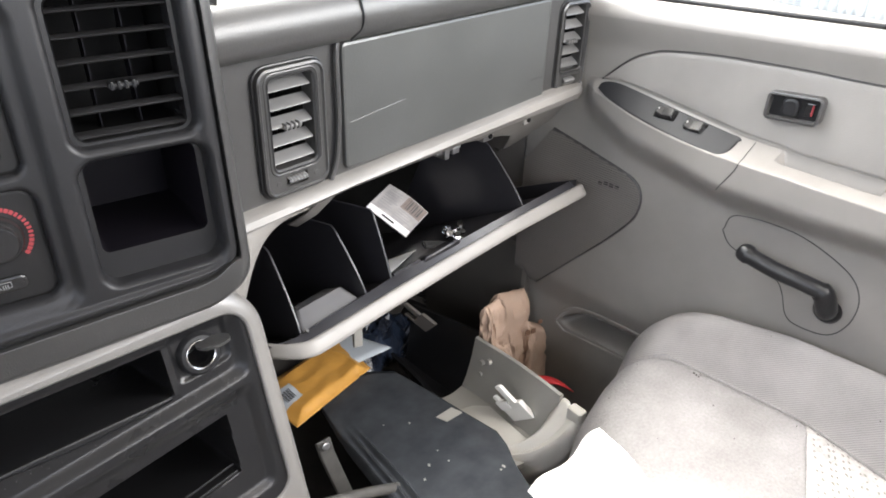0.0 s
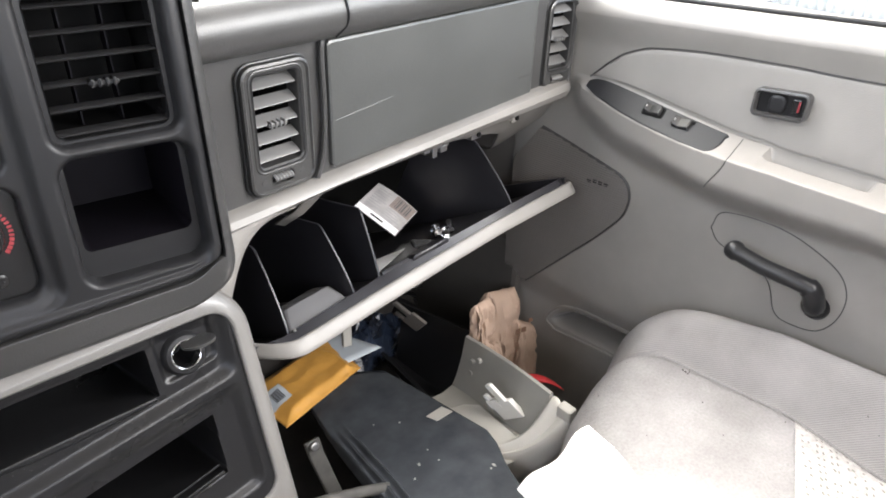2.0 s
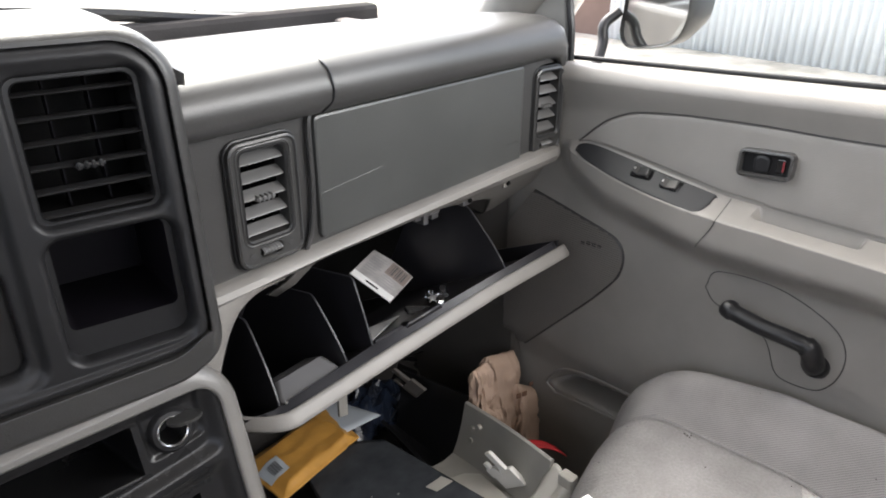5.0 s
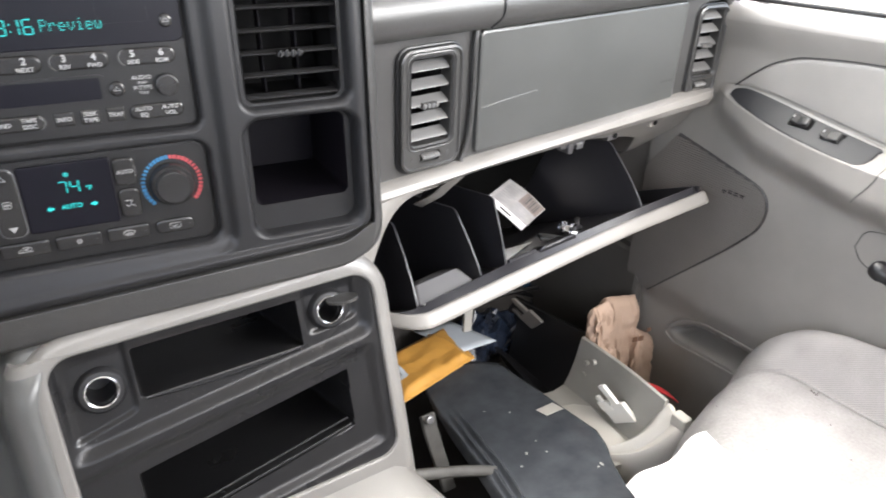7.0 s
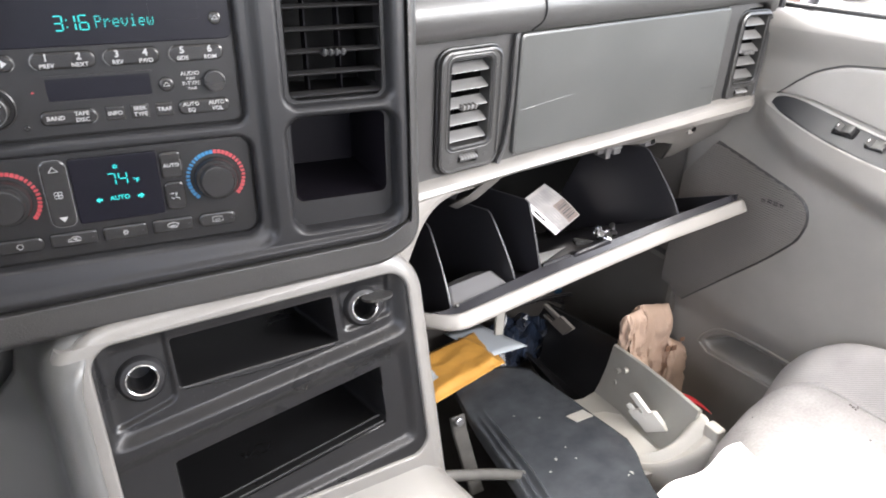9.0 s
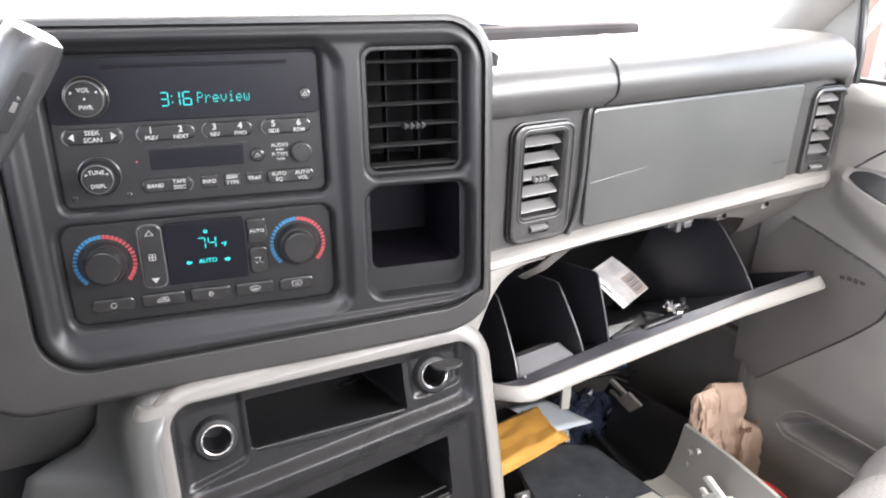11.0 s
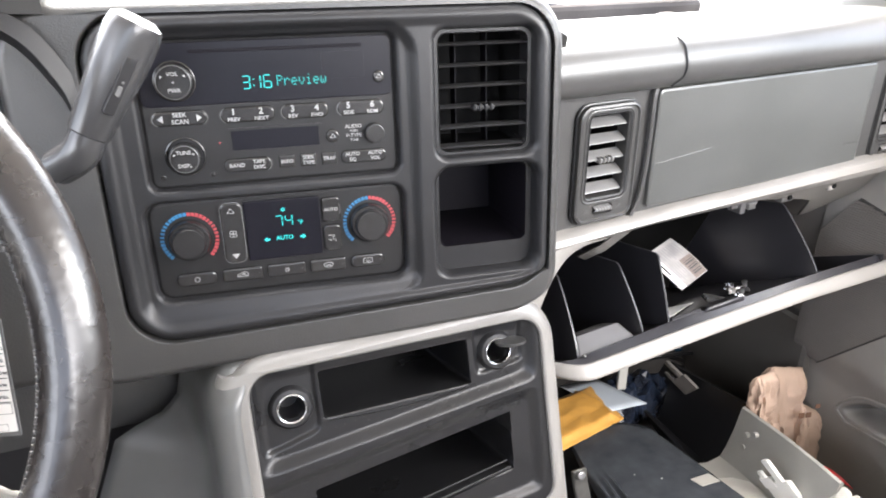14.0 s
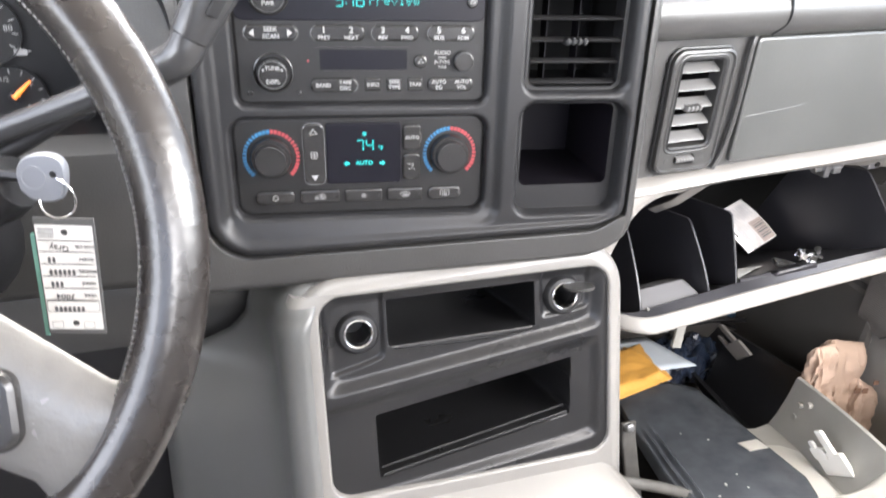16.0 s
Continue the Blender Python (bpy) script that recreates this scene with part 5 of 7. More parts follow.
def raise_z(y, z):
    rise = (z - arm_front(y)) / (arm_top(y) - arm_front(y))
    cup = ease(0.52, 0.62, rise) * (1 - ease(0.93, 1.02, rise)) * ease(0.238, 0.247, y) * (1 - ease(0.346, 0.355, y))
    return z + (0.3 - y) * 0.055 * ease(0.74, 0.86, z) - 0.016 * cup


bm = bmesh.new()
rows = []
NY = 420
levels = [0.08 + 0.20 * k / 14 for k in range(14)] + [0.28 + 0.15 * k / 60 for k in range(60)] + [0.43 + 0.27 * k / 50 for k in range(50)] + [0.70 + 0.075 * k / 90 for k in range(90)] + [0.775 + 0.079 * k / 36 for k in range(37)]
for level in levels:
    row = []
    for y in [-0.42 + 1.15 * i / NY for i in range(NY + 1)]:
        z = lerp(level, (0.65, 0.72, 0.745, 0.80), (0.65, arm_front(y), arm_top(y), 0.80)) if 0.65 < level < 0.80 else level
        row.append((door_x(y, z), y, raise_z(y, z)))
    rows.append(row)
last = rows[-1]
for dx, dz in ((0.002, 0.006), (0.006, 0.011), (0.012, 0.0145), (0.022, 0.0165), (0.036, 0.0165), (0.055, 0.014), (0.058, -0.01)):
    rows.append([(x + dx, y, z + dz) for x, y, z in last])
strip(bm, rows)
panel = part("panel", bm, DOOR, door)
mod = panel.modifiers.new("thick", "SOLIDIFY")
mod.thickness, mod.offset = 0.001, 0


def on_door(y, z, h=0.0):
    return (door_x(y, z) - h, y, raise_z(y, z))


def door_line(name, pts, rad, mat, parent=door, h=0.0):
    bm = bmesh.new()
    tube(bm, [on_door(p[1], p[2], h) for p in bez([(0, *q) for q in pts], 8)], rad, 8)
    return part(name, bm, mat, parent)


# upholstered insert above the armrest
top_line = [(0.612, 0.750), (0.603, 0.759), (0.586, 0.778), (0.567, 0.7955), (0.544, 0.808), (0.521, 0.8155), (0.456, 0.823), (0.359, 0.825), (0.265, 0.8235), (0.0, 0.83), (-0.4, 0.84)]
bm = bmesh.new()
rows = []
ys = [0.608 - 1.0 * k / 90 for k in range(91)]
tops = [lerp(y, [p[0] for p in reversed(top_line)], [p[1] for p in reversed(top_line)]) for y in ys]
for s in (0.0, 0.02, 0.06, 0.3, 0.6, 0.9, 0.97, 1.0):
    rows.append([on_door(y, (arm_top(y) + 0.003) * (1 - s) + t * s, 0.0035 * math.sin(min(1, 12 * min(s, 1 - s) + 0.001) * math.pi / 2)) for y, t in zip(ys, tops)])
strip(bm, rows)
part("insert", bm, DOOR_CLOTH, door, "smooth taupe vinyl insert")
door_line("insert_groove", [(y, z + 0.002) for y, z in top_line], 0.0014, VENT)
door_line("armrest_seam", [(0.387, 0.7305), (0.3855, 0.724), (0.3845, 0.7145), (0.390, 0.70), (0.406, 0.672)], 0.0008, VENT, h=0.0003)

# window switch pod on the armrest
pod_line = [(0.6107, 0.7406), (0.6086, 0.7478), (0.5933, 0.7518), (0.5651, 0.7504), (0.4912, 0.7408), (0.4084, 0.7307), (0.4028, 0.7265), (0.4037, 0.7198), (0.4106, 0.7150), (0.4273, 0.7136), (0.4767, 0.7153), (0.5326, 0.7203), (0.5829, 0.7302)]


def pod_shape(off):
    cy = sum(p[0] for p in pod_line) / len(pod_line)
    cz = sum(p[1] for p in pod_line) / len(pod_line)
    out = []
    for p in bez([(0, *q) for q in pod_line + pod_line[:1]], 4)[:-1]:
        d = Vector((p.y - cy, p.z - cz))
        f = off / max(d.length, 0.004)
        out.append((cy + d.x * (1 + f), cz + d.y + math.copysign(0.45 * abs(off), off * d.y) * min(1, abs(d.y) / 0.003)))
    return out


def facing_cabin(bm, x):
    """Turn a mesh built as (y, z, height) so that its height points from the door into the cab."""
    bm.transform(Matrix(((0, 0, -1, x), (1, 0, 0, 0), (0, 1, 0, 0), (0, 0, 0, 1))))


def on_pod(bm):
    """Lay a mesh built as (y, z, height) on the sloping top of the armrest."""
    for v in bm.verts:
        y, z, n = v.co
        x = 0.875 - arm_out(y) * (1 - (z - arm_front(y)) / (arm_top(y) - arm_front(y)))
        v.co = (x - 0.55 * n, y, z + 0.83 * n)


bm = bmesh.new()
loft(bm, [[(a, b, n) for a, b in pod_shape(off)] for off, n in ((0.0025, -0.004), (0.002, 0.0), (0.0008, 0.0012), (-0.001, 0.001))], cap_last=False)
on_pod(bm)
part("pod_rim", bm, DOOR, door)
bm = bmesh.new()
loft(bm, [[(a, b, n) for a, b in pod_shape(off)] for off, n in ((-0.0005, -0.006), (-0.001, 0.0015), (-0.004, 0.0026))], cap_last=True)
on_pod(bm)
pod = part("switch_pod", bm, POD, door, "charcoal switch pod")
for y, z, n0 in ((0.5026, 0.7334, 0), (0.4598, 0.7283, 1)):
    # flat dark plate stands in for the shaded well round the rocker
    bm = bmesh.new()
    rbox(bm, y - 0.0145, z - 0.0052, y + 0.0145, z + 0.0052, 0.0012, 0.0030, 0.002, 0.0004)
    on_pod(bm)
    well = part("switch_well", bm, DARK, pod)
    bm = bmesh.new()
    prof = [(-0.0115, 0.002), (-0.0108, 0.0095), (-0.003, 0.008), (0.003, 0.0065), (0.010, 0.011), (0.0115, 0.002)]
    loft(bm, [[(y + a, z + b, n) for a, n in prof] for b in (-0.0042, 0.0042)], cap_first=True, cap_last=True)
    on_pod(bm)
    sw = part("rocker", bm, SWITCH, well, bevel=0.0012)
    bm = bmesh.new()
    rbox(bm, y + 0.007, z - 0.001, y + 0.0085, z + 0.001, 0.0100, 0.0108, 0.0003, 0.0001)
    on_pod(bm)
    part("print", bm, PRINT, pod)

# inside latch
latch = thing("door_latch", None, "charcoal recessed door latch with red lock mark", "latch")
bm = bmesh.new()
LA = (0.3235, 0.7665, 0.3845, 0.799)
loops = plate(bm, rr(*LA, 0.007, -0.002, 5), [rr(LA[0] + 0.0035, LA[1] + 0.0035, LA[2] - 0.0035, LA[3] - 0.0035, 0.004, 0, 5)], 0.007)
skirt(bm, loops[0], [[(a, b, n) for a, b in rr(*LA, 0.007, off, 5)] for off, n in ((-0.0005, 0.0062), (0, 0.003), (0, -0.004))])
skirt(bm, loops[1], [[(a, b, n) for a, b in rr(LA[0] + 0.0035, LA[1] + 0.0035, LA[2] - 0.0035, LA[3] - 0.0035, 0.004, off, 5)] for off, n in ((-0.001, 0.004), (-0.002, -0.008))])
shear = Matrix(((1, 0, 0, 0), (-0.09, 1, 0, 0.032), (0, 0, 1, 0), (0, 0, 0, 1)))
bm.transform(shear)
facing_cabin(bm, 0.868)
part("bezel", bm, LATCH, latch)
bm = bmesh.new()
rbox(bm, LA[0] + 0.003, LA[1] + 0.003, LA[2] - 0.003, LA[3] - 0.003, -0.012, 0.0005, 0.003, 0.001)
bm.transform(shear)
facing_cabin(bm, 0.868)
part("cup", bm, BLACK, latch)
bm = bmesh.new()
rbox(bm, 0.348, 0.7715, 0.368, 0.794, -0.004, 0.005, 0.008, 0.004)
bm.transform(shear)
facing_cabin(bm, 0.868)
part("handle", bm, POD, latch)
bm = bmesh.new()
rbox(bm, 0.3325, 0.775, 0.3425, 0.7905, -0.004, 0.0025, 0.002, 0.001)
bm.transform(shear)
facing_cabin(bm, 0.868)
lock = part("lock_slide", bm, BUTTON, latch)
bm = bmesh.new()
rbox(bm, 0.3335, 0.777, 0.3355, 0.789, 0.002, 0.003, 0.0005, 0.0003)
bm.transform(shear)
facing_cabin(bm, 0.868)
part("red_mark", bm, RED, latch)

# speaker grille with fine ribs
def y_far(z):
    """Front bound of the grille, cut off on a slant towards its upper corner."""
    return lerp(z, (0.594, 0.66), (0.728, 0.682))


z_edge, y_edge = (0.385, 0.40, 0.45, 0.52, 0.565, 0.583, 0.60, 0.614, 0.624, 0.632, 0.645, 0.655, 0.661), (0.686, 0.672, 0.628, 0.566, 0.531, 0.523, 0.5205, 0.5235, 0.531, 0.548, 0.61, 0.655, 0.68)
bm = bmesh.new()
rows = []
for j in range(61):
    z = 0.386 + (0.660 - 0.386) * j / 60
    y0 = lerp(z, z_edge, y_edge)
    rows.append([on_door(y0 + (y_far(z) - y0) * i / 12, z, 0.0012) for i in range(13)])
strip(bm, rows)
grille = part("speaker_grille", bm, GRILLE_IN, door, "fine ribbed speaker grille")
bm = bmesh.new()
count = 80
for j in range(count):
    z0 = 0.387 + (0.658 - 0.387) * j / count
    loops = []
    y0 = lerp(z0 + 0.0012, z_edge, y_edge) - 0.0005
    for i in range(9):
        y = y0 + max(0.002, y_far(z0) - 0.001 - y0) * i / 8
        loops.append([on_door(y, z0 + dz, h) for dz, h in ((0.0, 0.0012), (0.0003, 0.0034), (0.0012, 0.004), (0.0021, 0.0034), (0.0024, 0.0012))])
    loft(bm, loops, closed=False)
part("rib", bm, GRILLE, grille)["kind"] = "stuff"
edge = [(y, z) for z, y in zip(z_edge, y_edge)]
door_line("grille_edge", edge, 0.0022, VENT, h=0.0008)
bm = bmesh.new()
for k in range(4):
    b2 = bmesh.new()
    rbox(b2, 0.556 + 0.0095 * k, 0.6065 - 0.0012 * k, 0.563 + 0.0095 * k, 0.6125 - 0.0012 * k, 0, 0.0016, 0.0008, 0.0004)
    me = bpy.data.meshes.new("bar")
    b2.to_mesh(me), b2.free()
    bm.from_mesh(me)
    bpy.data.meshes.remove(me)
facing_cabin(bm, door_x(0.57, 0.61) - 0.002)
part("badge", bm, BEZEL, door)

# plate and lever below the armrest
plate_line = [(0.399, 0.608), (0.386, 0.634), (0.317, 0.640), (0.253, 0.620), (0.229, 0.594), (0.228, 0.559), (0.245, 0.531), (0.28, 0.525), (0.297, 0.533), (0.309, 0.56), (0.323, 0.574), (0.366, 0.586), (0.387, 0.593), (0.399, 0.608)]
bm = bmesh.new()
tube(bm, [(door_x(p.y, p.z) - 0.0002, p.y, p.z) for p in bez([(0, *q) for q in plate_line], 6)], 0.0009, 6)
part("plate_groove", bm, VENT, door)
lever = thing("lever_handle", None, "black plastic lever handle on the door", "handle")
bm = bmesh.new()
pts = bez([(0.842, 0.357, 0.611), (0.838, 0.345, 0.609), (0.838, 0.31, 0.604), (0.84, 0.275, 0.602), (0.846, 0.258, 0.596), (0.858, 0.253, 0.575), (0.872, 0.255, 0.562)], 8)
tube(bm, pts, [0.0085 + 0.0035 * math.sin(min(1, k / 5) * math.pi / 2) - (0.002 if 8 < k < 30 else 0) for k in range(len(pts))], 16)
part("grip", bm, BLACK, lever)
bm = bmesh.new()
tube(bm, [(0.887, 0.254, 0.562), (0.872, 0.254, 0.562), (0.866, 0.254, 0.562)], [0.0165, 0.016, 0.012], 24)
part("hub", bm, BLACK, lever)
# raised rim of the map pocket
door_line("pocket_rim", [(0.622, 0.312), (0.640, 0.330), (0.594, 0.3735), (0.47, 0.389), (0.22, 0.403)], 0.0028, DOOR, h=0.0002)
door_line("pocket_rim", [(0.622, 0.312), (0.50, 0.325), (0.22, 0.342)], 0.0025, DOOR, h=0.0002)
# window seal along the sill
bm = bmesh.new()
tube(bm, [(0.912, y, 0.874 + (0.3 - y) * 0.055) for y in (0.70, 0.3, -0.2, -0.42)], 0.0035, 10)
part("window_seal", bm, BLACK, door)
bm = bmesh.new()
tube(bm, bez([(0.925, 0.715, 0.853), (0.915, 0.665, 0.93), (0.895, 0.525, 1.10), (0.87, 0.385, 1.29), (0.86, 0.275, 1.36)]), 0.009, 10)
part("window_frame", bm, HEAD, door)

# ---- passenger seat ----
seat = thing("passenger_seat", None, "pale grey velour bench seat cushion with dirt specks", "seat")


def seat_z(x, y):
    """Height of the seat's top: flat cushion, crease, raised outer bolster, rolled front edge."""
    crease = lerp(y, (0.0, 0.124, 0.22, 0.373, 0.42), (0.77, 0.777, 0.797, 0.782, 0.765))
    b = ease(crease - 0.004, crease + 0.055, x)
    z = 0.458 + 0.012 * math.sin((x - 0.45) * 6) + b * lerp(y, (0.1, 0.27, 0.36, 0.45), (0.072, 0.062, 0.044, 0.012))
    z -= 0.011 * math.exp(-((x - crease) / 0.010) ** 2)
    front = lerp(x, (0.3, 0.475, 0.55, 0.59, 0.65, 0.714, 0.76, 0.82, 0.88), (0.34, 0.345, 0.372, 0.392, 0.424, 0.442, 0.45, 0.47, 0.46))
    d = max(0.0, 1 - (front - y) / 0.09)
    z -= 0.13 * (1 - math.sqrt(max(0, 1 - min(1, d) ** 2.6)))
    side = max(0.0, 1 - (0.876 - x) / 0.04)
    z -= 0.10 * (1 - math.sqrt(max(0, 1 - min(1, side) ** 2.4)))
    inner = max(0.0, 1 - (x - 0.475) / 0.03)
    z -= 0.11 * (1 - math.sqrt(max(0, 1 - min(1, inner) ** 2.4)))
    return z


def crease_x(y):
    return lerp(y, (0.0, 0.124, 0.22, 0.373, 0.42), (0.77, 0.777, 0.797, 0.782, 0.765))


def front_y(x):
    return lerp(x, (0.3, 0.475, 0.55, 0.59, 0.65, 0.714, 0.76, 0.82, 0.88), (0.34, 0.345, 0.372, 0.392, 0.424, 0.442, 0.45, 0.47, 0.46))


def seat_piece(name, xa, xb, mat, label=""):
    bm = bmesh.new()
    rows = []
    for j in range(111):
        s = j / 110
        row = []
        for i in range(61):
            f = i / 60
            x = xa(s) + (xb(s) - xa(s)) * f
            y = -0.3 + (front_y(x) + 0.3) * (1 - (1 - s) ** 1.7)
            row.append((x, y, seat_z(x, y)))
        rows.append(row)
    rows.append([(x, y - 0.004, 0.30) for x, y, z in rows[-1]])
    rows.append([(x, y - 0.05, 0.2) for x, y, z in rows[-2]])
    strip(bm, rows)
    return part(name, bm, mat, seat, label)


def y_of(s):
    return -0.3 + 0.74 * (1 - (1 - s) ** 1.7)


seat_piece("cushion", lambda s: 0.475, lambda s: crease_x(y_of(s)), SEAT, "pale worn velour cushion")
seat_piece("bolster", lambda s: crease_x(y_of(s)), lambda s: 0.875, SEAT_SIDE, "grey ribbed cloth side bolster")
bm = bmesh.new()
tube(bm, [(crease_x(y) + 0.0005, y, seat_z(crease_x(y), y) + 0.001) for y in [0.435 - 0.7 * k / 60 for k in range(61)]], 0.0022, 8)
part("piping", bm, SEAT, seat)
WOVEN = material("woven_dotted_cloth", (0.25, 0.243, 0.238), 0.95, grain=1.0, grain_size=260, stain=0.12, stain_size=60, spec=0.1, fleck=0.14)
DOTS = material("brown_woven_dots", (0.14, 0.132, 0.125), 0.95, grain=0.6, spec=0.1)
bm = bmesh.new()
rows = []
for j in range(31):
    row = []
    for i in range(21):
        x = crease_x(0.2 - 0.4 * j / 30) - 0.004 - 0.13 * i / 20
        y = 0.215 - 0.055 * (i / 20) - 0.4 * j / 30
        row.append((x, y, seat_z(x, y) + 0.0015 + 0.0006 * ((i + j) % 2)))
    rows.append(row)
strip(bm, rows)
part("woven_panel", bm, WOVEN, seat, "dotted woven cloth panel")
rng = random.Random(17)
bm = bmesh.new()
for j in range(38):
    for i in range(13):
        x = crease_x(0.2 - 0.4 * j / 38) - 0.012 - 0.0088 * (i + 0.5 * (j % 2)) + rng.uniform(-0.0008, 0.0008)
        y = 0.205 - 0.055 * (i / 13) - 0.0088 * j + rng.uniform(-0.0008, 0.0008)
        if rng.random() < 0.12 or x < crease_x(y) - 0.128:
            continue
        long, turn = rng.uniform(0.0016, 0.0028), rng.uniform(0.5, 1.1)
        vs = []
        for q in range(7):
            a = 2 * math.pi * q / 7
            du, dv = long * math.cos(a), 0.0012 * math.sin(a)
            px, py = x + du * math.cos(turn) - dv * math.sin(turn), y + du * math.sin(turn) + dv * math.cos(turn)
            vs.append(bm.verts.new((px, py, seat_z(px, py) + 0.0026)))
        bm.faces.new(vs)
part("woven_dots", bm, DOTS, seat)["kind"] = "stuff"
rng = random.Random(9)
bm = bmesh.new()
for k in range(26):
    x, y = rng.uniform(0.5, 0.84), rng.uniform(0.12, 0.42)
    s = rng.uniform(0.0004, 0.001)
    if k < 6:
        x, y, s = 0.80 - 0.02 * rng.random() - 0.02, 0.335 + 0.02 * rng.random(), rng.uniform(0.0007, 0.0016)
    disc(bm, x, y, s, seat_z(x, y), seat_z(x, y) + 0.0008, 0.0003, 7)
part("crumbs", bm, CARPET, seat)["kind"] = "stuff"
# backrest behind the camera's view
bm = bmesh.new()
rbox(bm, 0.40, 0.42, 0.87, 1.05, 0.0, 0.16, 0.06, 0.05)
bm.transform(Matrix(((1, 0, 0, 0), (0, -0.25, 1, -0.42), (0, 0.97, 0.0, 0.02), (0, 0, 0, 1))))
part("backrest", bm, SEAT_SIDE, seat)
bm = bmesh.new()
rbox(bm, -0.66, -0.72, 0.34, -0.14, 0.2, 0.44, 0.06, 0.05)
drv = thing("driver_seat", None, "grey cloth driver bench seat cushion", "seat")
part("cushion", bm, SEAT_SIDE, drv)
bm = bmesh.new()
rbox(bm, -0.62, 0.42, 0.30, 1.05, 0.0, 0.14, 0.06, 0.05)
bm.transform(Matrix(((1, 0, 0, 0), (0, -0.1, 1, -0.62), (0, 0.99, 0.0, 0.0), (0, 0, 0, 1))))
part("backrest", bm, SEAT_SIDE, drv)

# white paper lying on the seat
bm = bmesh.new()
rows = []
for j in range(13):
    row = []
    for i in range(13):
        a, b = i / 12, j / 12
        x = 0.478 + 0.088 * a + 0.022 * b - 0.006 * math.sin(b * 5)
        y = 0.235 + 0.145 * b - 0.022 * a + 0.004 * math.sin(a * 9)
        row.append((x, y, seat_z(max(x, 0.51), min(y, 0.34)) + 0.003 + 0.004 * abs(math.sin(a * 3 + b * 2)) + 0.008 * a * b))
    rows.append(row)
strip(bm, rows)
paper = part("paper_sheet", bm, PAPER)
mod = paper.modifiers.new("thick", "SOLIDIFY")
mod.thickness = 0.0006
tagged(paper, "crumpled white paper napkin on the seat", "paper")

# ---- loose things in the footwell ----
loose = thing("dash_panel", None, "scuffed black plastic under-dash panel lying loose", "panel")
L_Y, L_X = (0.30, 0.45, 0.518, 0.58, 0.615, 0.690), (0.392, 0.409, 0.417, 0.423, 0.427, 0.441)
R_Y, R_X = (0.28, 0.373, 0.42, 0.454, 0.479, 0.505, 0.575, 0.621, 0.684), (0.505, 0.547, 0.562, 0.574, 0.588, 0.595, 0.583, 0.576, 0.564)


def loose_point(a, b):
    """a across, b along from the seat to the dashboard."""
    yl, yr = 0.30 + 0.39 * b, 0.28 + 0.402 * b
    y = yl + (yr - yl) * a + 0.02 * math.sin(a * math.pi) * ease(0.8, 1.0, b)
    x = lerp(yl, L_Y, L_X) * (1 - a) + lerp(yr, R_Y, R_X) * a
    ridge = sum(0.0042 * math.exp(-((a - c) / 0.017) ** 2) for c in (0.045, 0.105, 0.17)) * (1 - ease(0.72, 0.86, b))
    ridge += 0.0009 * math.sin(b * 34) * math.exp(-((a - 0.11) / 0.05) ** 2)
    z = 0.354 + 0.007 * math.sin(a * math.pi) - 0.004 * (1 - ease(0, 0.03, a)) + ridge + 0.006 * b + 0.012 * (1 - ease(0, 0.4, b))
    return (x, y, z)


bm = bmesh.new()
strip(bm, [[loose_point(i / 110, j / 50) for i in range(111)] for j in range(51)])
ob = part("shell", bm, SLATE, loose)
mod = ob.modifiers.new("thick", "SOLIDIFY")
mod.thickness = 0.003
bm = bmesh.new()
c = Vector(loose_point(0.86, 0.70))
loft(bm, [[c + Vector((a, b, n)) for a, b in ((-0.016, 0.008), (0.012, 0.008), (0.017, -0.008), (-0.010, -0.007))] for n in (0.001, 0.0026)], cap_first=True, cap_last=True)
part("foam_pad", bm, PALE, loose, smooth=False)
rng = random.Random(3)
bm = bmesh.new()
for k in range(16):
    p = Vector(loose_point(rng.uniform(0.2, 0.95), rng.uniform(0.1, 0.95)))
    n = rng.randint(5, 8)
    r = rng.uniform(0.0006, 0.0022)
    vs = [bm.verts.new(p + Vector((r * rng.uniform(0.6, 1.5) * math.cos(2 * math.pi * q / n), r * rng.uniform(0.6, 1.5) * math.sin(2 * math.pi * q / n), 0.0017))) for q in range(n)]
    bm.faces.new(vs)
part("flecks", bm, PALE_IN, loose, smooth=False)["kind"] = "stuff"

# pale knee bolster shell, upside down
shell = thing("knee_bolster", None, "pale taupe knee bolster shell lying open side up", "trim panel")
CS = [(0.570, 0.352), (0.585, 0.343), (0.612, 0.338), (0.632, 0.342), (0.640, 0.358), (0.648, 0.385), (0.654, 0.418), (0.6575, 0.4195), (0.6605, 0.417), (0.656, 0.385), (0.648, 0.35), (0.64, 0.334), (0.612, 0.329), (0.58, 0.335)]
bm = bmesh.new()
loft(bm, [[(x + 0.004 * math.sin(b * 3), 0.455 + 0.155 * b, z) for x, z in CS] for b in [k / 14 for k in range(15)]], cap_first=True, cap_last=True)
part("trough", bm, PALE_IN, shell, "unpainted taupe inner side")
bm = bmesh.new()
loft(bm, [[(x, y, 0.3425 + h + 0.03 * (x - 0.6)) for x, y in ((0.582, 0.475), (0.622, 0.47), (0.628, 0.55), (0.612, 0.566), (0.586, 0.575))] for h in (0.0, 0.006)], cap_first=True, cap_last=True)
part("floor_step", bm, PALE, shell, smooth=False, bevel=0.002)
bm = bmesh.new()
rows = []
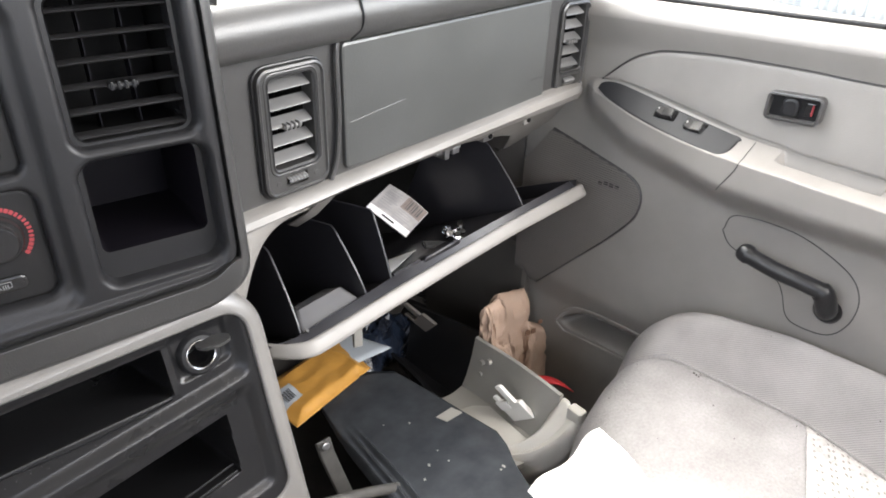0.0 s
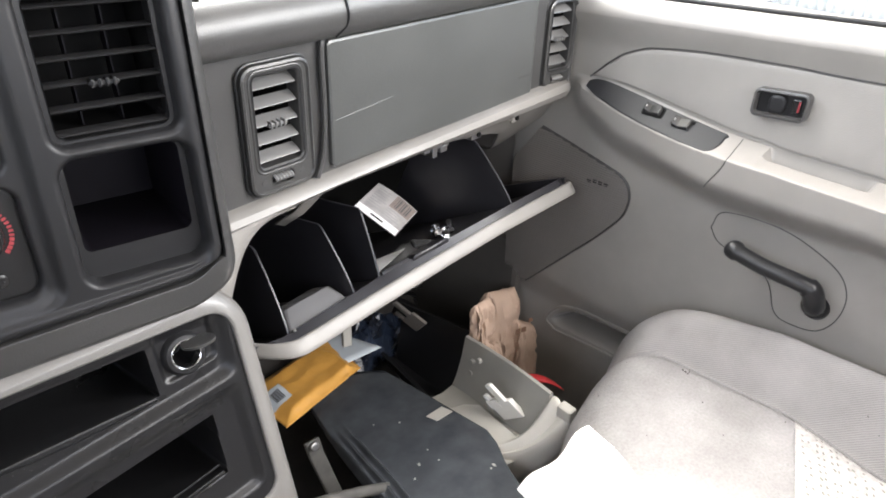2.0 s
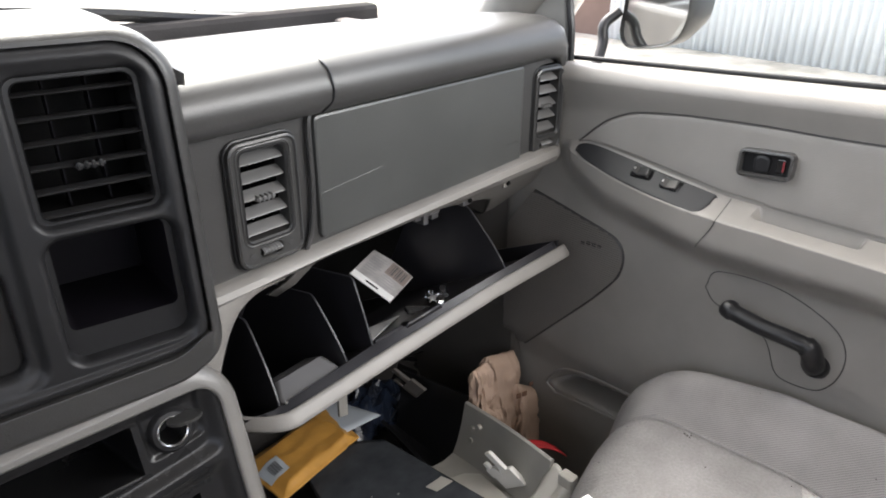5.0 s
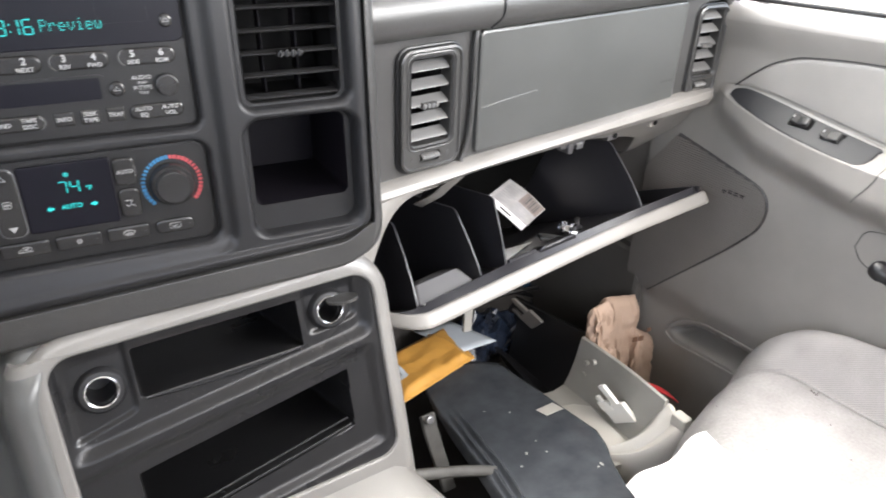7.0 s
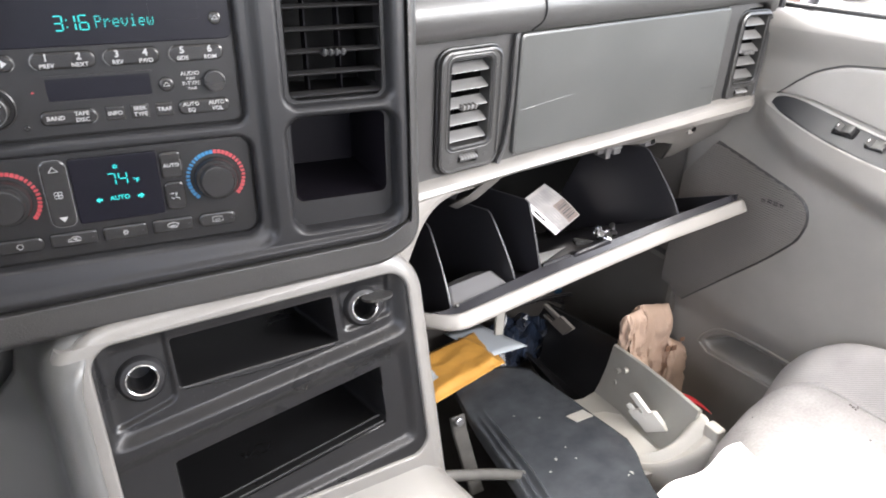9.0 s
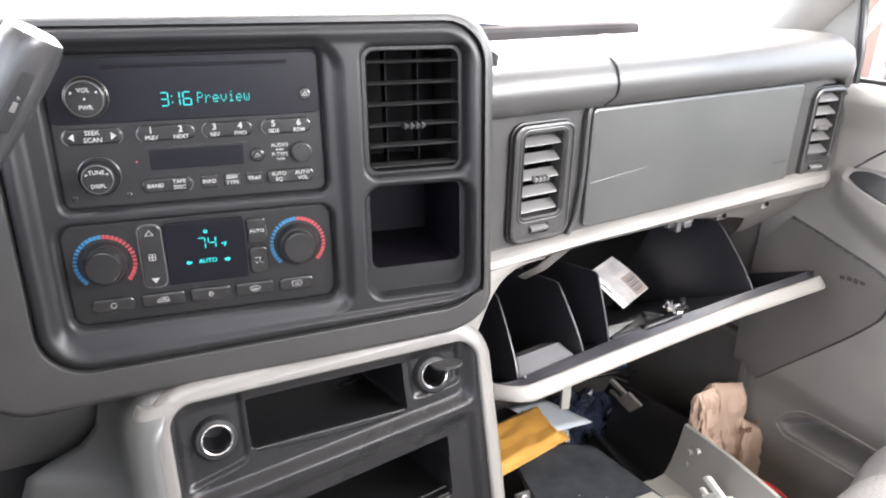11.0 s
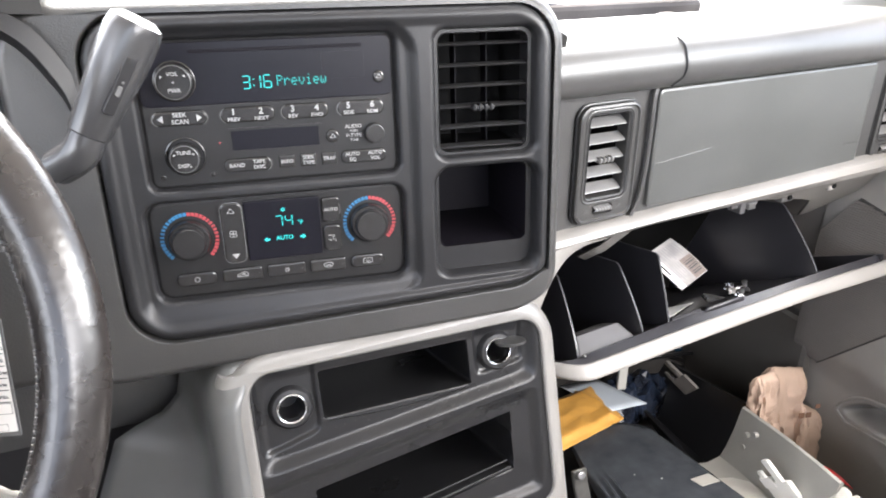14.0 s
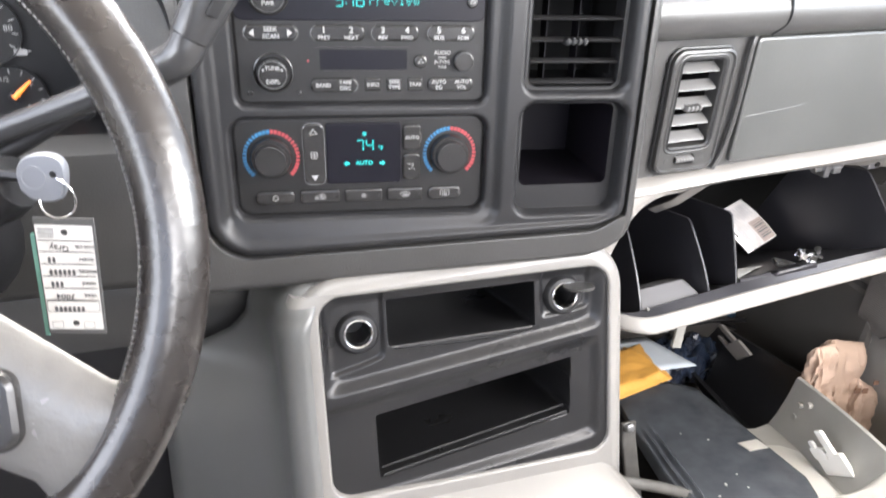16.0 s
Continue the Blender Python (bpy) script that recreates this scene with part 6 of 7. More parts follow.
for dy, dz in ((0.012, -0.016), (0.006, -0.003), (0.002, 0.0), (-0.003, -0.001), (-0.007, -0.006), (-0.011, -0.008), (-0.016, -0.004), (-0.0205, -0.003), (-0.0245, -0.007), (-0.027, -0.018), (-0.028, -0.035), (-0.027, -0.06)):
    row = []
    for k in range(21):
        s = k / 20
        x = 0.583 + 0.076 * s
        row.append((x, 0.483 - 0.034 * s - 0.010 * math.sin(s * math.pi) + dy * (0.6 + 0.6 * s), 0.353 + 0.062 * s ** 1.5 + dz))
    rows.append(row)
strip(bm, rows)
ob = part("end_wall", bm, PALE, shell, "rounded double-ridged end")
mod = ob.modifiers.new("thick", "SOLIDIFY")
mod.thickness, mod.offset = 0.003, -1
bm = bmesh.new()
rbox(bm, -0.018, -0.024, 0.018, 0.008, -0.006, 0.006, 0.002, 0.001)
rbox(bm, -0.020, -0.002, -0.002, 0.014, -0.004, 0.007, 0.002, 0.001)
for u, hgt, wd in ((-0.017, 0.024, 0.006), (0.001, 0.040, 0.010)):
    rbox(bm, u, 0.004, u + wd, hgt, -0.002, 0.006, 0.003, 0.0015)
bm.transform(Matrix.Translation((0.634, 0.512, 0.372)) @ Matrix(((0.25, -0.35, -0.9, 0), (-0.85, 0.45, -0.3, 0), (0.45, 0.82, 0.3, 0), (0, 0, 0, 1))) @ Matrix.Rotation(radians(10), 4, "Z"))
part("white_bracket", bm, WHITEP, shell, "white plastic clip bracket")
for y, z in ((0.588, 0.39), (0.575, 0.40), (0.588, 0.37)):
    bm = bmesh.new()
    tube(bm, [(0.650, y, z), (0.6445, y, z + 0.001)], [0.0042, 0.0036], 12)
    part("boss", bm, PALE_IN, shell)
bm = bmesh.new()
rbox(bm, 0.648, 0.418, 0.664, 0.440, 0.398, 0.414, 0.004, 0.003)
part("corner_lug", bm, PALE, shell)

# black far end of the bolster, added as a separate trough
duct = thing("air_duct", None, "black hollow far end of the knee bolster under the dashboard", "duct")
bm = bmesh.new()
DUCT = ((0.585, 0.352), (0.596, 0.322), (0.615, 0.308), (0.64, 0.308), (0.66, 0.325), (0.670, 0.36), (0.676, 0.412), (0.681, 0.411), (0.676, 0.355), (0.665, 0.318), (0.645, 0.301), (0.612, 0.301), (0.59, 0.316), (0.579, 0.350))
loft(bm, [[(x - 0.032 * b * ease(0.62, 0.67, x) + 0.02 * b * (1 - ease(0.58, 0.65, x)), 0.61 + 0.125 * b, 0.33 + (z - 0.33) * (1 - 0.5 * b ** 2 * (1 - ease(0.62, 0.67, x)))) for x, z in DUCT] for b in [k / 8 for k in range(9)]], cap_last=True, cap_first=True)
part("shell", bm, BLACK, duct)
bm = bmesh.new()
strip(bm, [[(0.582 + 0.098 * i / 12 + 0.01 * s, 0.74 + 0.06 * s, 0.315 + 0.075 * (i / 12) ** 2 - 0.02 * s) for i in range(13)] for s in (0, 0.5, 1)])
part("flap", bm, BLACK, duct)
bm = bmesh.new()
rbox(bm, -0.016, -0.020, 0.014, 0.006, -0.004, 0.004, 0.002, 0.001)
for u, hgt, wd in ((-0.015, 0.022, 0.006), (0.001, 0.034, 0.009)):
    rbox(bm, u, 0.004, u + wd, hgt, -0.002, 0.005, 0.003, 0.0015)
bm.transform(Matrix.Translation((0.636, 0.706, 0.405)) @ Matrix(((0.25, -0.35, -0.9, 0), (-0.85, 0.45, -0.3, 0), (0.45, 0.82, 0.3, 0), (0, 0, 0, 1))) @ Matrix.Rotation(radians(24), 4, "Z"))
part("clip", bm, GRILLE, duct, "grey plastic clip")
bm = bmesh.new()
loft(bm, [[(0.506 + dx, 0.692, z + dz) for dx, dz in ((0, 0), (0.014, -0.003))] + [(0.506 + dx, 0.697, z + dz) for dx, dz in ((0.014, -0.003), (0, 0))] for z in (0.428, 0.44, 0.468)], cap_first=True, cap_last=True)
part("hinge_tab", bm, PALE_IN, dash, "pale plastic hinge tab", smooth=False, bevel=0.001)
SLEEVE = material("dark_blue_sleeve", (0.012, 0.032, 0.06), 0.25)
hump = thing("wire_bundle", None, "dark tangle of wires with blue sleeves under the dash", "wires")
rng = random.Random(11)
for k in range(18):
    bm = bmesh.new()
    p = Vector((0.58 + 0.02 * rng.random(), 0.84 + 0.03 * rng.random(), 0.32 + 0.06 * rng.random()))
    q = Vector((0.76 + 0.05 * rng.random(), 0.80 + 0.06 * rng.random(), 0.30 + 0.08 * rng.random()))
    mid = (p + q) / 2 + Vector((0, 0.02 * rng.random(), rng.uniform(-0.03, 0.04)))
    tube(bm, bez([p, mid, q], 8), rng.uniform(0.002, 0.006), 7)
    part("wire", bm, SLEEVE if k in (4, 9, 13) else BLACK, hump)

# envelope and card
env = thing("envelope", None, "yellow padded mailing envelope with a pale label", "envelope")
E0, E1, E3 = Vector((0.395, 0.670, 0.368)), Vector((0.534, 0.698, 0.372)), Vector((0.385, 0.762, 0.368))


def env_point(a, b, h=0.0):
    p = E0 + (E1 - E0) * a + (E3 - E0) * b
    p += Vector((0.012 * b * a, -0.006 * a * b, 0))
    edge = min(a, 1 - a, b, 1 - b)
    puff = 0.011 * ease(0.0, 0.16, edge) * (0.75 + 0.25 * noise.noise(Vector((a * 5, b * 4, 2.0))))
    wr = 0.0011 * noise.noise(Vector((a * 11 + b * 5, b * 7, 5.0))) * ease(0.0, 0.08, edge) + 0.002 * math.exp(-((a - 0.84 - 0.05 * math.sin(b * 5)) / 0.02) ** 2)
    return p + Vector((0, 0, puff + wr + h))


bm = bmesh.new()
strip(bm, [[env_point(i / 50, j / 50) for i in range(51)] for j in range(51)])
ob = part("body", bm, AMBER, env)
mod = ob.modifiers.new("thick", "SOLIDIFY")
mod.thickness, mod.offset = 0.002, -1
bm = bmesh.new()
strip(bm, [[env_point(0.03 + 0.22 * i / 10, 0.32 + 0.34 * j / 10, 0.0012) for i in range(11)] for j in range(11)])
lab = part("label", bm, CARDBLUE, env)
bm = bmesh.new()
for k in range(8):
    a = 0.10 + 0.013 * k
    strip(bm, [[env_point(a + d, 0.38 + 0.2 * j / 8, 0.0022) for d in (0, 0.005 + 0.004 * (k % 2))] for j in range(9)])
part("barcode", bm, INK, env)
bm = bmesh.new()
strip(bm, [[Vector((0.49, 0.80, 0.3715)) + Vector((0.062, -0.004, 0)) * (i / 6) + Vector((0.031, -0.085, 0.004)) * (j / 6) for i in range(7)] for j in range(7)])
ob = part("card_sheet", bm, CARDBLUE)
mod = ob.modifiers.new("thick", "SOLIDIFY")
mod.thickness = 0.001
card_sheet = tagged(ob, "pale blue-grey card under the envelope", "card")

# metal bracket beside the console
strut = thing("floor_bracket", None, "dull metal bracket with bolt beside the console", "bracket")
bm = bmesh.new()
loft(bm, [[p + Vector((dx, 0, 0)) for dx in (0.0, 0.020)] + [p + Vector((dx, 0.006, -0.004)) for dx in (0.020, 0.0)] for p in (Vector((0.382, 0.600, 0.404)), Vector((0.388, 0.602, 0.375)), Vector((0.402, 0.600, 0.32)), Vector((0.420, 0.597, 0.25)))], cap_first=True, cap_last=True)
part("arm", bm, DULL, strut, smooth=False, bevel=0.002)
bm = bmesh.new()
disc(bm, 0, 0, 0.006, 0, 0.006, 0.002, 12)
bm.transform(Matrix.Translation((0.392, 0.600, 0.396)) @ Matrix.Rotation(radians(75), 4, "X"))
part("bolt", bm, STEEL, strut)
bm = bmesh.new()
tube(bm, bez([(0.335, 0.552, 0.372), (0.36, 0.552, 0.362), (0.424, 0.55, 0.334), (0.49, 0.55, 0.296)]), 0.007, 10)
part("rail", bm, DULL, strut)

# crumpled plastic bag on the floor under the bin
wrapper = thing("plastic_bag", None, "crumpled dark blue plastic bag on the floor", "bag")
bm = bmesh.new()
rng = random.Random(9)
rows = []
for j in range(13):
    row = []
    for i in range(17):
        a, b = i / 16, j / 12
        h = max(0.0, math.sin(a * math.pi)) ** 0.35 * max(0.0, math.sin(b * math.pi)) ** 0.5
        crease = 0.010 * math.sin(23 * a + 9 * b + 2 * math.sin(14 * b)) + 0.012 * abs(math.sin(9 * a - 13 * b))
        row.append((0.635 + 0.15 * a + rng.uniform(-0.004, 0.004), 0.845 + 0.10 * b + rng.uniform(-0.004, 0.004), 0.205 + (0.062 - 0.02 * a) * h + crease * h + rng.uniform(-0.003, 0.003) * h))
    rows.append(row)
strip(bm, rows)
part("film", bm, material("blue_plastic_film", (0.010, 0.013, 0.024), 0.28, stain=0.4, stain_size=30, tint=(0.014, 0.021, 0.037)), wrapper, smooth=False)


def scale_from_eye(*things):
    """Scale the loose pile away from the camera's eye, so it looks unmoved in view."""
    eye_point = Vector((0.06, 0.065, 1.016))
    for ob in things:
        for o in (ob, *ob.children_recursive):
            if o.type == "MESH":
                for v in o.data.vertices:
                    v.co = eye_point + (v.co - eye_point) * lerp(v.co.y, (0.30, 0.50, 0.70, 0.85), (1.0, 1.06, 1.14, 1.19))


# depths of these are stretched along the view to fit the camera
scale_from_eye(loose, shell, duct, hump, env, card_sheet)

# paper bag
bag = thing("paper_bag", None, "crumpled brown paper bag with its top folded over", "bag")


def bag_blob(name, base, top, w, d, seed, slope=0.0, crush=1.0):
    """A crushed paper pouch: flat section, soft folds, rolled top."""
    bm = bmesh.new()
    n, m = 56, 40
    loops = []
    for j in range(m + 1):
        s = j / m
        c = Vector(base).lerp(Vector(top), s)
        close = math.sqrt(max(0.0, 1 - max(0.0, (s - 0.86) / 0.14) ** 2)) * 0.9 + 0.1
        ring = []
        for k in range(n):
            a = 2 * math.pi * k / n
            cx, cy = math.copysign(abs(math.cos(a)) ** 0.6, math.cos(a)), math.copysign(abs(math.sin(a)) ** 0.6, math.sin(a))
            q = 0.006 * noise.noise(Vector((cx * 1.3 + seed, cy * 1.3, s * 2.6)))
            q += 0.012 * (0.3 - abs(noise.noise(Vector((cx * 1.8 + seed, cy * 1.8 + s * 2.0, s * 3.0 - cx)))))
            q += 0.009 * (0.25 - abs(noise.noise(Vector((cx * 2.6 + seed, cy * 2.6 + s * 3, s * 6 + cx * 2)))))
            q *= crush
            ring.append(c + Vector((cx * (w + q) * (0.8 + 0.2 * close), cy * (d * (1 - 0.5 * s) + q) * close, slope * cx * w * s)))
        loops.append(ring)
    loft(bm, loops, cap_first=True, cap_last=True)
    return part(name, bm, KRAFT, bag)


bag_blob("body", (0.845, 0.692, 0.14), (0.819, 0.690, 0.386), 0.034, 0.030, 1.0, -0.25, 1.1)
bag_blob("folded_top", (0.772, 0.668, 0.24), (0.747, 0.666, 0.408), 0.018, 0.018, 5.0, 0.1, 0.8)
bag_blob("side_fold", (0.866, 0.668, 0.14), (0.860, 0.668, 0.316), 0.025, 0.026, 9.0, -0.6, 0.8)
bag_blob("torn_edge", (0.786, 0.658, 0.18), (0.772, 0.656, 0.320), 0.018, 0.008, 12.0, -0.4, 0.7)
bm = bmesh.new()
for k in range(2):
    rbox(bm, 0.012 * k, 0, 0.012 * k + 0.009, 0.009, 0, 0.001, 0.0008, 0.0002)
rbox(bm, 0.026, 0.015, 0.034, 0.022, 0, 0.001, 0.0008, 0.0002)
bm.transform(Matrix.Translation((0.822, 0.652, 0.316)) @ Matrix.Rotation(radians(-12), 4, "Z") @ Matrix.Rotation(radians(84), 4, "X"))
part("print", bm, material("brown_print", (0.15, 0.08, 0.05), 0.8), bag)
bm = bmesh.new()
rows = []
for j in range(15):
    s = j / 14
    rows.append([(0.745 + 0.05 * s, 0.585 - 0.06 * s + d, 0.285 + 0.022 * math.sin(s * 2.6) + 0.004 * d / 0.02) for d in (0, 0.01, 0.02)])
strip(bm, rows)
ob = part("red_strap", bm, REDC)
mod = ob.modifiers.new("thick", "SOLIDIFY")
mod.thickness = 0.002
tagged(ob, "red webbing strap in the footwell", "strap")

# ---- console tail with cup holder ----
bm = bmesh.new()
rows = []
XS = [-0.03 + 0.36 * k / 24 for k in range(25)]
for j in range(17):
    s = j / 16
    y = 0.505 - 0.26 * s
    row = []
    for k, x in enumerate(XS):
        side = max(0.0, 1 - min(x + 0.03, 0.33 - x + 0.02 * s) / 0.05)
        wide = 1 + 0.25 * s
        z = 0.472 - 0.03 * s - 0.12 * (1 - math.sqrt(max(0, 1 - side ** 2)))
        row.append((0.15 + (x - 0.15) * wide, y, z))
    rows.append(row)
strip(bm, rows)
tail = part("tail", bm, CONSOLE, console, "taupe console tail")
bm = bmesh.new()
disc(bm, 0.19, 0.385, 0.05, 0.44, 0.4605, 0.002, 36)
part("cup_recess", bm, BLACK, console)
bm = bmesh.new()
box(bm, 0.0, 0.5, 0.2, 0.30, 0.7, 0.46)
part("core", bm, BLACK, console, smooth=False)

# ---- steering wheel, column, levers ----
WHEEL_M = face_frame((-0.26, 0.39, 0.829), 0, 24)
wheel = thing("steering_wheel", WHEEL_M, "dark leather steering wheel with grey spokes", "steering wheel")
RW = 0.192
bm = bmesh.new()
def rim_point(a, b):
    """A point of the rim: a round it, b round its flat-sided section."""
    c, q = math.cos(b + 0.5), math.sin(b + 0.5)
    e = 0.0160 / (abs(c) ** 2.7 + abs(q) ** 2.7) ** (1 / 2.7)
    p, n = e * math.cos(b), e * math.sin(b)
    return Vector(((RW + p) * math.cos(a), (RW + p) * math.sin(a), n))


loft(bm, [[rim_point(a, b) for b in [2 * math.pi * j / 28 for j in range(28)]] for a in [2 * math.pi * k / 120 for k in range(121)]])
rim = part("rim", bm, WHEEL, wheel)
bm = bmesh.new()
for k in range(120):
    a = radians(-48 + 1.05 * k)
    p = rim_point(a, radians(163)) * 1.0
    p.z += 0.0004
    t = Vector((-math.sin(a), math.cos(a), 0.45)) * 0.0010
    tube(bm, [p - t, p + t], 0.00055, 5)
part("stitching", bm, SILVER, rim)["kind"] = "stuff"
for sgn in (1, -1):
    bm = bmesh.new()
    loops = []
    for s, cx, cy, hw, th, n in ((0, 0.04, -0.03, 0.045, 0.02, 0.0), (0.35, 0.09, -0.062, 0.034, 0.014, -0.004), (0.7, 0.135, -0.096, 0.030, 0.011, -0.002), (0.88, 0.147, -0.105, 0.036, 0.011, -0.001), (1.0, 0.153, -0.110, 0.044, 0.008, -0.001)):
        d = Vector((0.66, 0.75, 0))
        ring = []
        for k in range(16):
            a = 2 * math.pi * k / 16
            ring.append((sgn * (cx + d.x * hw * math.cos(a)), cy + d.y * hw * math.cos(a), n + th * math.sin(a)))
        loops.append(ring)
    loft(bm, loops, cap_first=True, cap_last=True)
    part("spoke", bm, SPOKE, wheel)
bm = bmesh.new()
slab(bm, lambda off: rr(-0.085, -0.085, 0.085, 0.034, 0.03, off, 6), -0.02, 0.025, 0.015)
part("hub_pad", bm, SPOKE, wheel)
bm = bmesh.new()
slab(bm, lambda off: rr(0.090, -0.098, 0.118, -0.058, 0.01, off, 5), 0.0, 0.015, 0.004)
part("spoke_button", bm, BUTTON, wheel)
column = thing("steering_column", None, "dark plastic steering column shroud", "steering column")
bm = bmesh.new()
tube(bm, [(-0.26, 0.43, 0.812), (-0.26, 0.48, 0.79), (-0.26, 0.58, 0.745), (-0.26, 0.66, 0.71)], [0.05, 0.062, 0.066, 0.06], 22)
part("shroud", bm, BEZEL, column)
bm = bmesh.new()
tube(bm, [(-0.215, 0.535, 0.785), (-0.18, 0.525, 0.80), (-0.168, 0.52, 0.806)], [0.024, 0.022, 0.017], 18)
part("ignition_barrel", bm, BLACK, column)
bm = bmesh.new()
tube(bm, bez([(-0.23, 0.56, 0.79), (-0.178, 0.55, 0.815), (-0.133, 0.55, 0.84), (-0.108, 0.55, 0.853), (-0.085, 0.55, 0.865)]), 0.006, 12)
part("stalk", bm, BEZEL, column)

lever = thing("gear_lever", None, "grey plastic column gear lever with dark button", "gear lever")
K0, K1 = Vector((-0.0525, 0.498, 0.897)), Vector((-0.0135, 0.502, 0.961))
ax = (K1 - K0).normalized()
bm = bmesh.new()
tube(bm, [K0 + ax * s for s in (0.0, 0.001, 0.02, 0.045, 0.066, 0.072, 0.0752)], [0.0112, 0.0122, 0.0138, 0.0158, 0.0163, 0.0148, 0.009], 26)
part("knob", bm, LEVER, lever)
bm = bmesh.new()
tube(bm, bez([K0 + ax * 0.002, K0 - ax * 0.012, (-0.071, 0.505, 0.878), (-0.09, 0.515, 0.869), (-0.16, 0.54, 0.838), (-0.23, 0.56, 0.81)], 6), [0.0112] * 8 + [0.0112] * 6 + [0.008] * 17, 16)
part("shaft", bm, LEVER, lever)
side = ax.cross(Vector((0.5, -1, 0.2))).normalized()
out = side.cross(ax).normalized()
out = out if out.y < 0 else -out
side = ax.cross(out).normalized()
bm = bmesh.new()
rbox(bm, -0.0036, 0.018, 0.0036, 0.054, -0.002, 0.0009, 0.0015, 0.0006)
base = K0 + out * 0.0150 + side * 0.003 * 0
bm.transform(Matrix(((side.x, ax.x, out.x, base.x), (side.y, ax.y, out.y, base.y), (side.z, ax.z, out.z, base.z), (0, 0, 0, 1))))
btn = part("button", bm, BEZEL, lever)
bm = bmesh.new()
rbox(bm, -0.0015, 0.030, 0.0015, 0.036, 0.0012, 0.0015, 0.0006, 0.0002)
rbox(bm, -0.0006, 0.0375, 0.0012, 0.0392, 0.0012, 0.0016, 0.0006, 0.0002)
bm.transform(Matrix(((side.x, ax.x, out.x, base.x), (side.y, ax.y, out.y, base.y), (side.z, ax.z, out.z, base.z), (0, 0, 0, 1))))
part("tow_mark", bm, SILVER, lever)

# ---- key with paper tag ----
KF = face_frame((-0.150, 0.505, 0.814), 12, 12)
key = thing("ignition_key", KF, "grey ignition key in the lock on a ring", "key")
bm = bmesh.new()
shape = bez([(0, -0.012, -0.008), (0, -0.013, 0.004), (0, -0.006, 0.013), (0, 0.008, 0.0145), (0, 0.0155, 0.008), (0, 0.0145, -0.006), (0, 0.009, -0.0145), (0, -0.004, -0.0145), (0, -0.012, -0.008)], 5)[:-1]
loops = plate(bm, [(p.y * 0.93, p.z * 0.93) for p in shape], [circle(0.0085, 0.002, 0.0022, 14)], 0.004)
skirt(bm, loops[0], [[(p.y * f, p.z * f, n) for p in shape] for f, n in ((1, 0.0025), (1, -0.0025), (0.93, -0.004))])
skirt(bm, loops[1], [[(a, b, -0.004) for a, b in circle(0.0085, 0.002, 0.0022, 14)]])
KEY_GREY = material("grey_key_plastic", (0.12, 0.128, 0.145), 0.42, stain=0.06)
part("head", bm, KEY_GREY, key)
bm = bmesh.new()
loft(bm, [[(a - 0.001, b, n) for a, b in circle(-0.002, 0, r, 24)] for r, n in ((0.0075, 0.004), (0.0073, 0.0043), (0.0069, 0.0043), (0.0067, 0.004))])
part("oval_mark", bm, KEY_GREY, key)
bm = bmesh.new()
tube(bm, [(-0.01, 0, 0), (-0.03, 0.0, -0.006)], 0.004, 8)
part("blade", bm, BLACK, key)
bm = bmesh.new()
c0 = Vector((0.009, -0.013, 0.003))
ring = [c0 + Vector((0.0105 * math.sin(a), 0.0125 * math.cos(a), 0.002 * math.sin(2 * a))) for a in [2 * math.pi * k / 40 for k in range(41)]]
tube(bm, ring, 0.0008, 8)
part("ring", bm, CHROME, key)
TF = face_frame((-0.1485, 0.505, 0.7405), 8, 4) @ Matrix.Rotation(radians(-4), 4, "Z")
tag = thing("key_tag", TF, "white paper key tag in a clear sleeve with handwriting", "tag")
bm = bmesh.new()
rbox(bm, -0.0185, -0.044, 0.0185, 0.043, -0.0022, -0.0012, 0.001, 0.0003)
part("sleeve", bm, SILVER, tag)
bm = bmesh.new()
plate(bm, rr(-0.0172, -0.0395, 0.0172, 0.0385, 0.0005, 0, 2), [circle(0.0, 0.0335, 0.0022, 12), circle(0.0, -0.0345, 0.0022, 12)], 0.0)
part("sheet", bm, material("off_white_tag", (0.6, 0.59, 0.57), 0.6, stain=0.06), tag, smooth=False)
bm = bmesh.new()
rbox(bm, -0.0222, -0.047, -0.0195, 0.030, -0.006, -0.004, 0.0005, 0.0002)
part("spare_tag", bm, material("green_tag_edge", (0.16, 0.36, 0.29), 0.6), tag)
for v in (0.0275, 0.0195, 0.0105, 0.0015, -0.0075, -0.0165):
    bm = bmesh.new()
    rbox(bm, -0.0165, v, 0.0165, v + 0.0004, 0.0003, 0.0005, 0.0001, 0.00003, 1)
    part("ruled_line", bm, INK, tag, smooth=False)
bm = bmesh.new()
plate(bm, rr(-0.0165, -0.0255, 0.0165, -0.0171, 0.0001, 0, 1), [rr(-0.0165, -0.0255, 0.0165, -0.0171, 0.0001, -0.0004, 1)], 0.0005)
part("number_box", bm, INK, tag, smooth=False)
for u in (-0.0115, 0.0085):
    bm = bmesh.new()
    plate(bm, rr(u - 0.0035, -0.0385, u + 0.0035, -0.033, 0.0003, 0, 1), [rr(u - 0.0035, -0.0385, u + 0.0035, -0.033, 0.0003, -0.0003, 1)], 0.0005)
    part("corner_box", bm, INK, tag, smooth=False)
for k in range(4):
    bm = bmesh.new()
    rbox(bm, -0.016, 0.030 + 0.0018 * k, -0.006, 0.0307 + 0.0018 * k, 0.0003, 0.0005, 0.0002, 0.00003, 1)
    part("print_bar", bm, INK, tag, smooth=False)
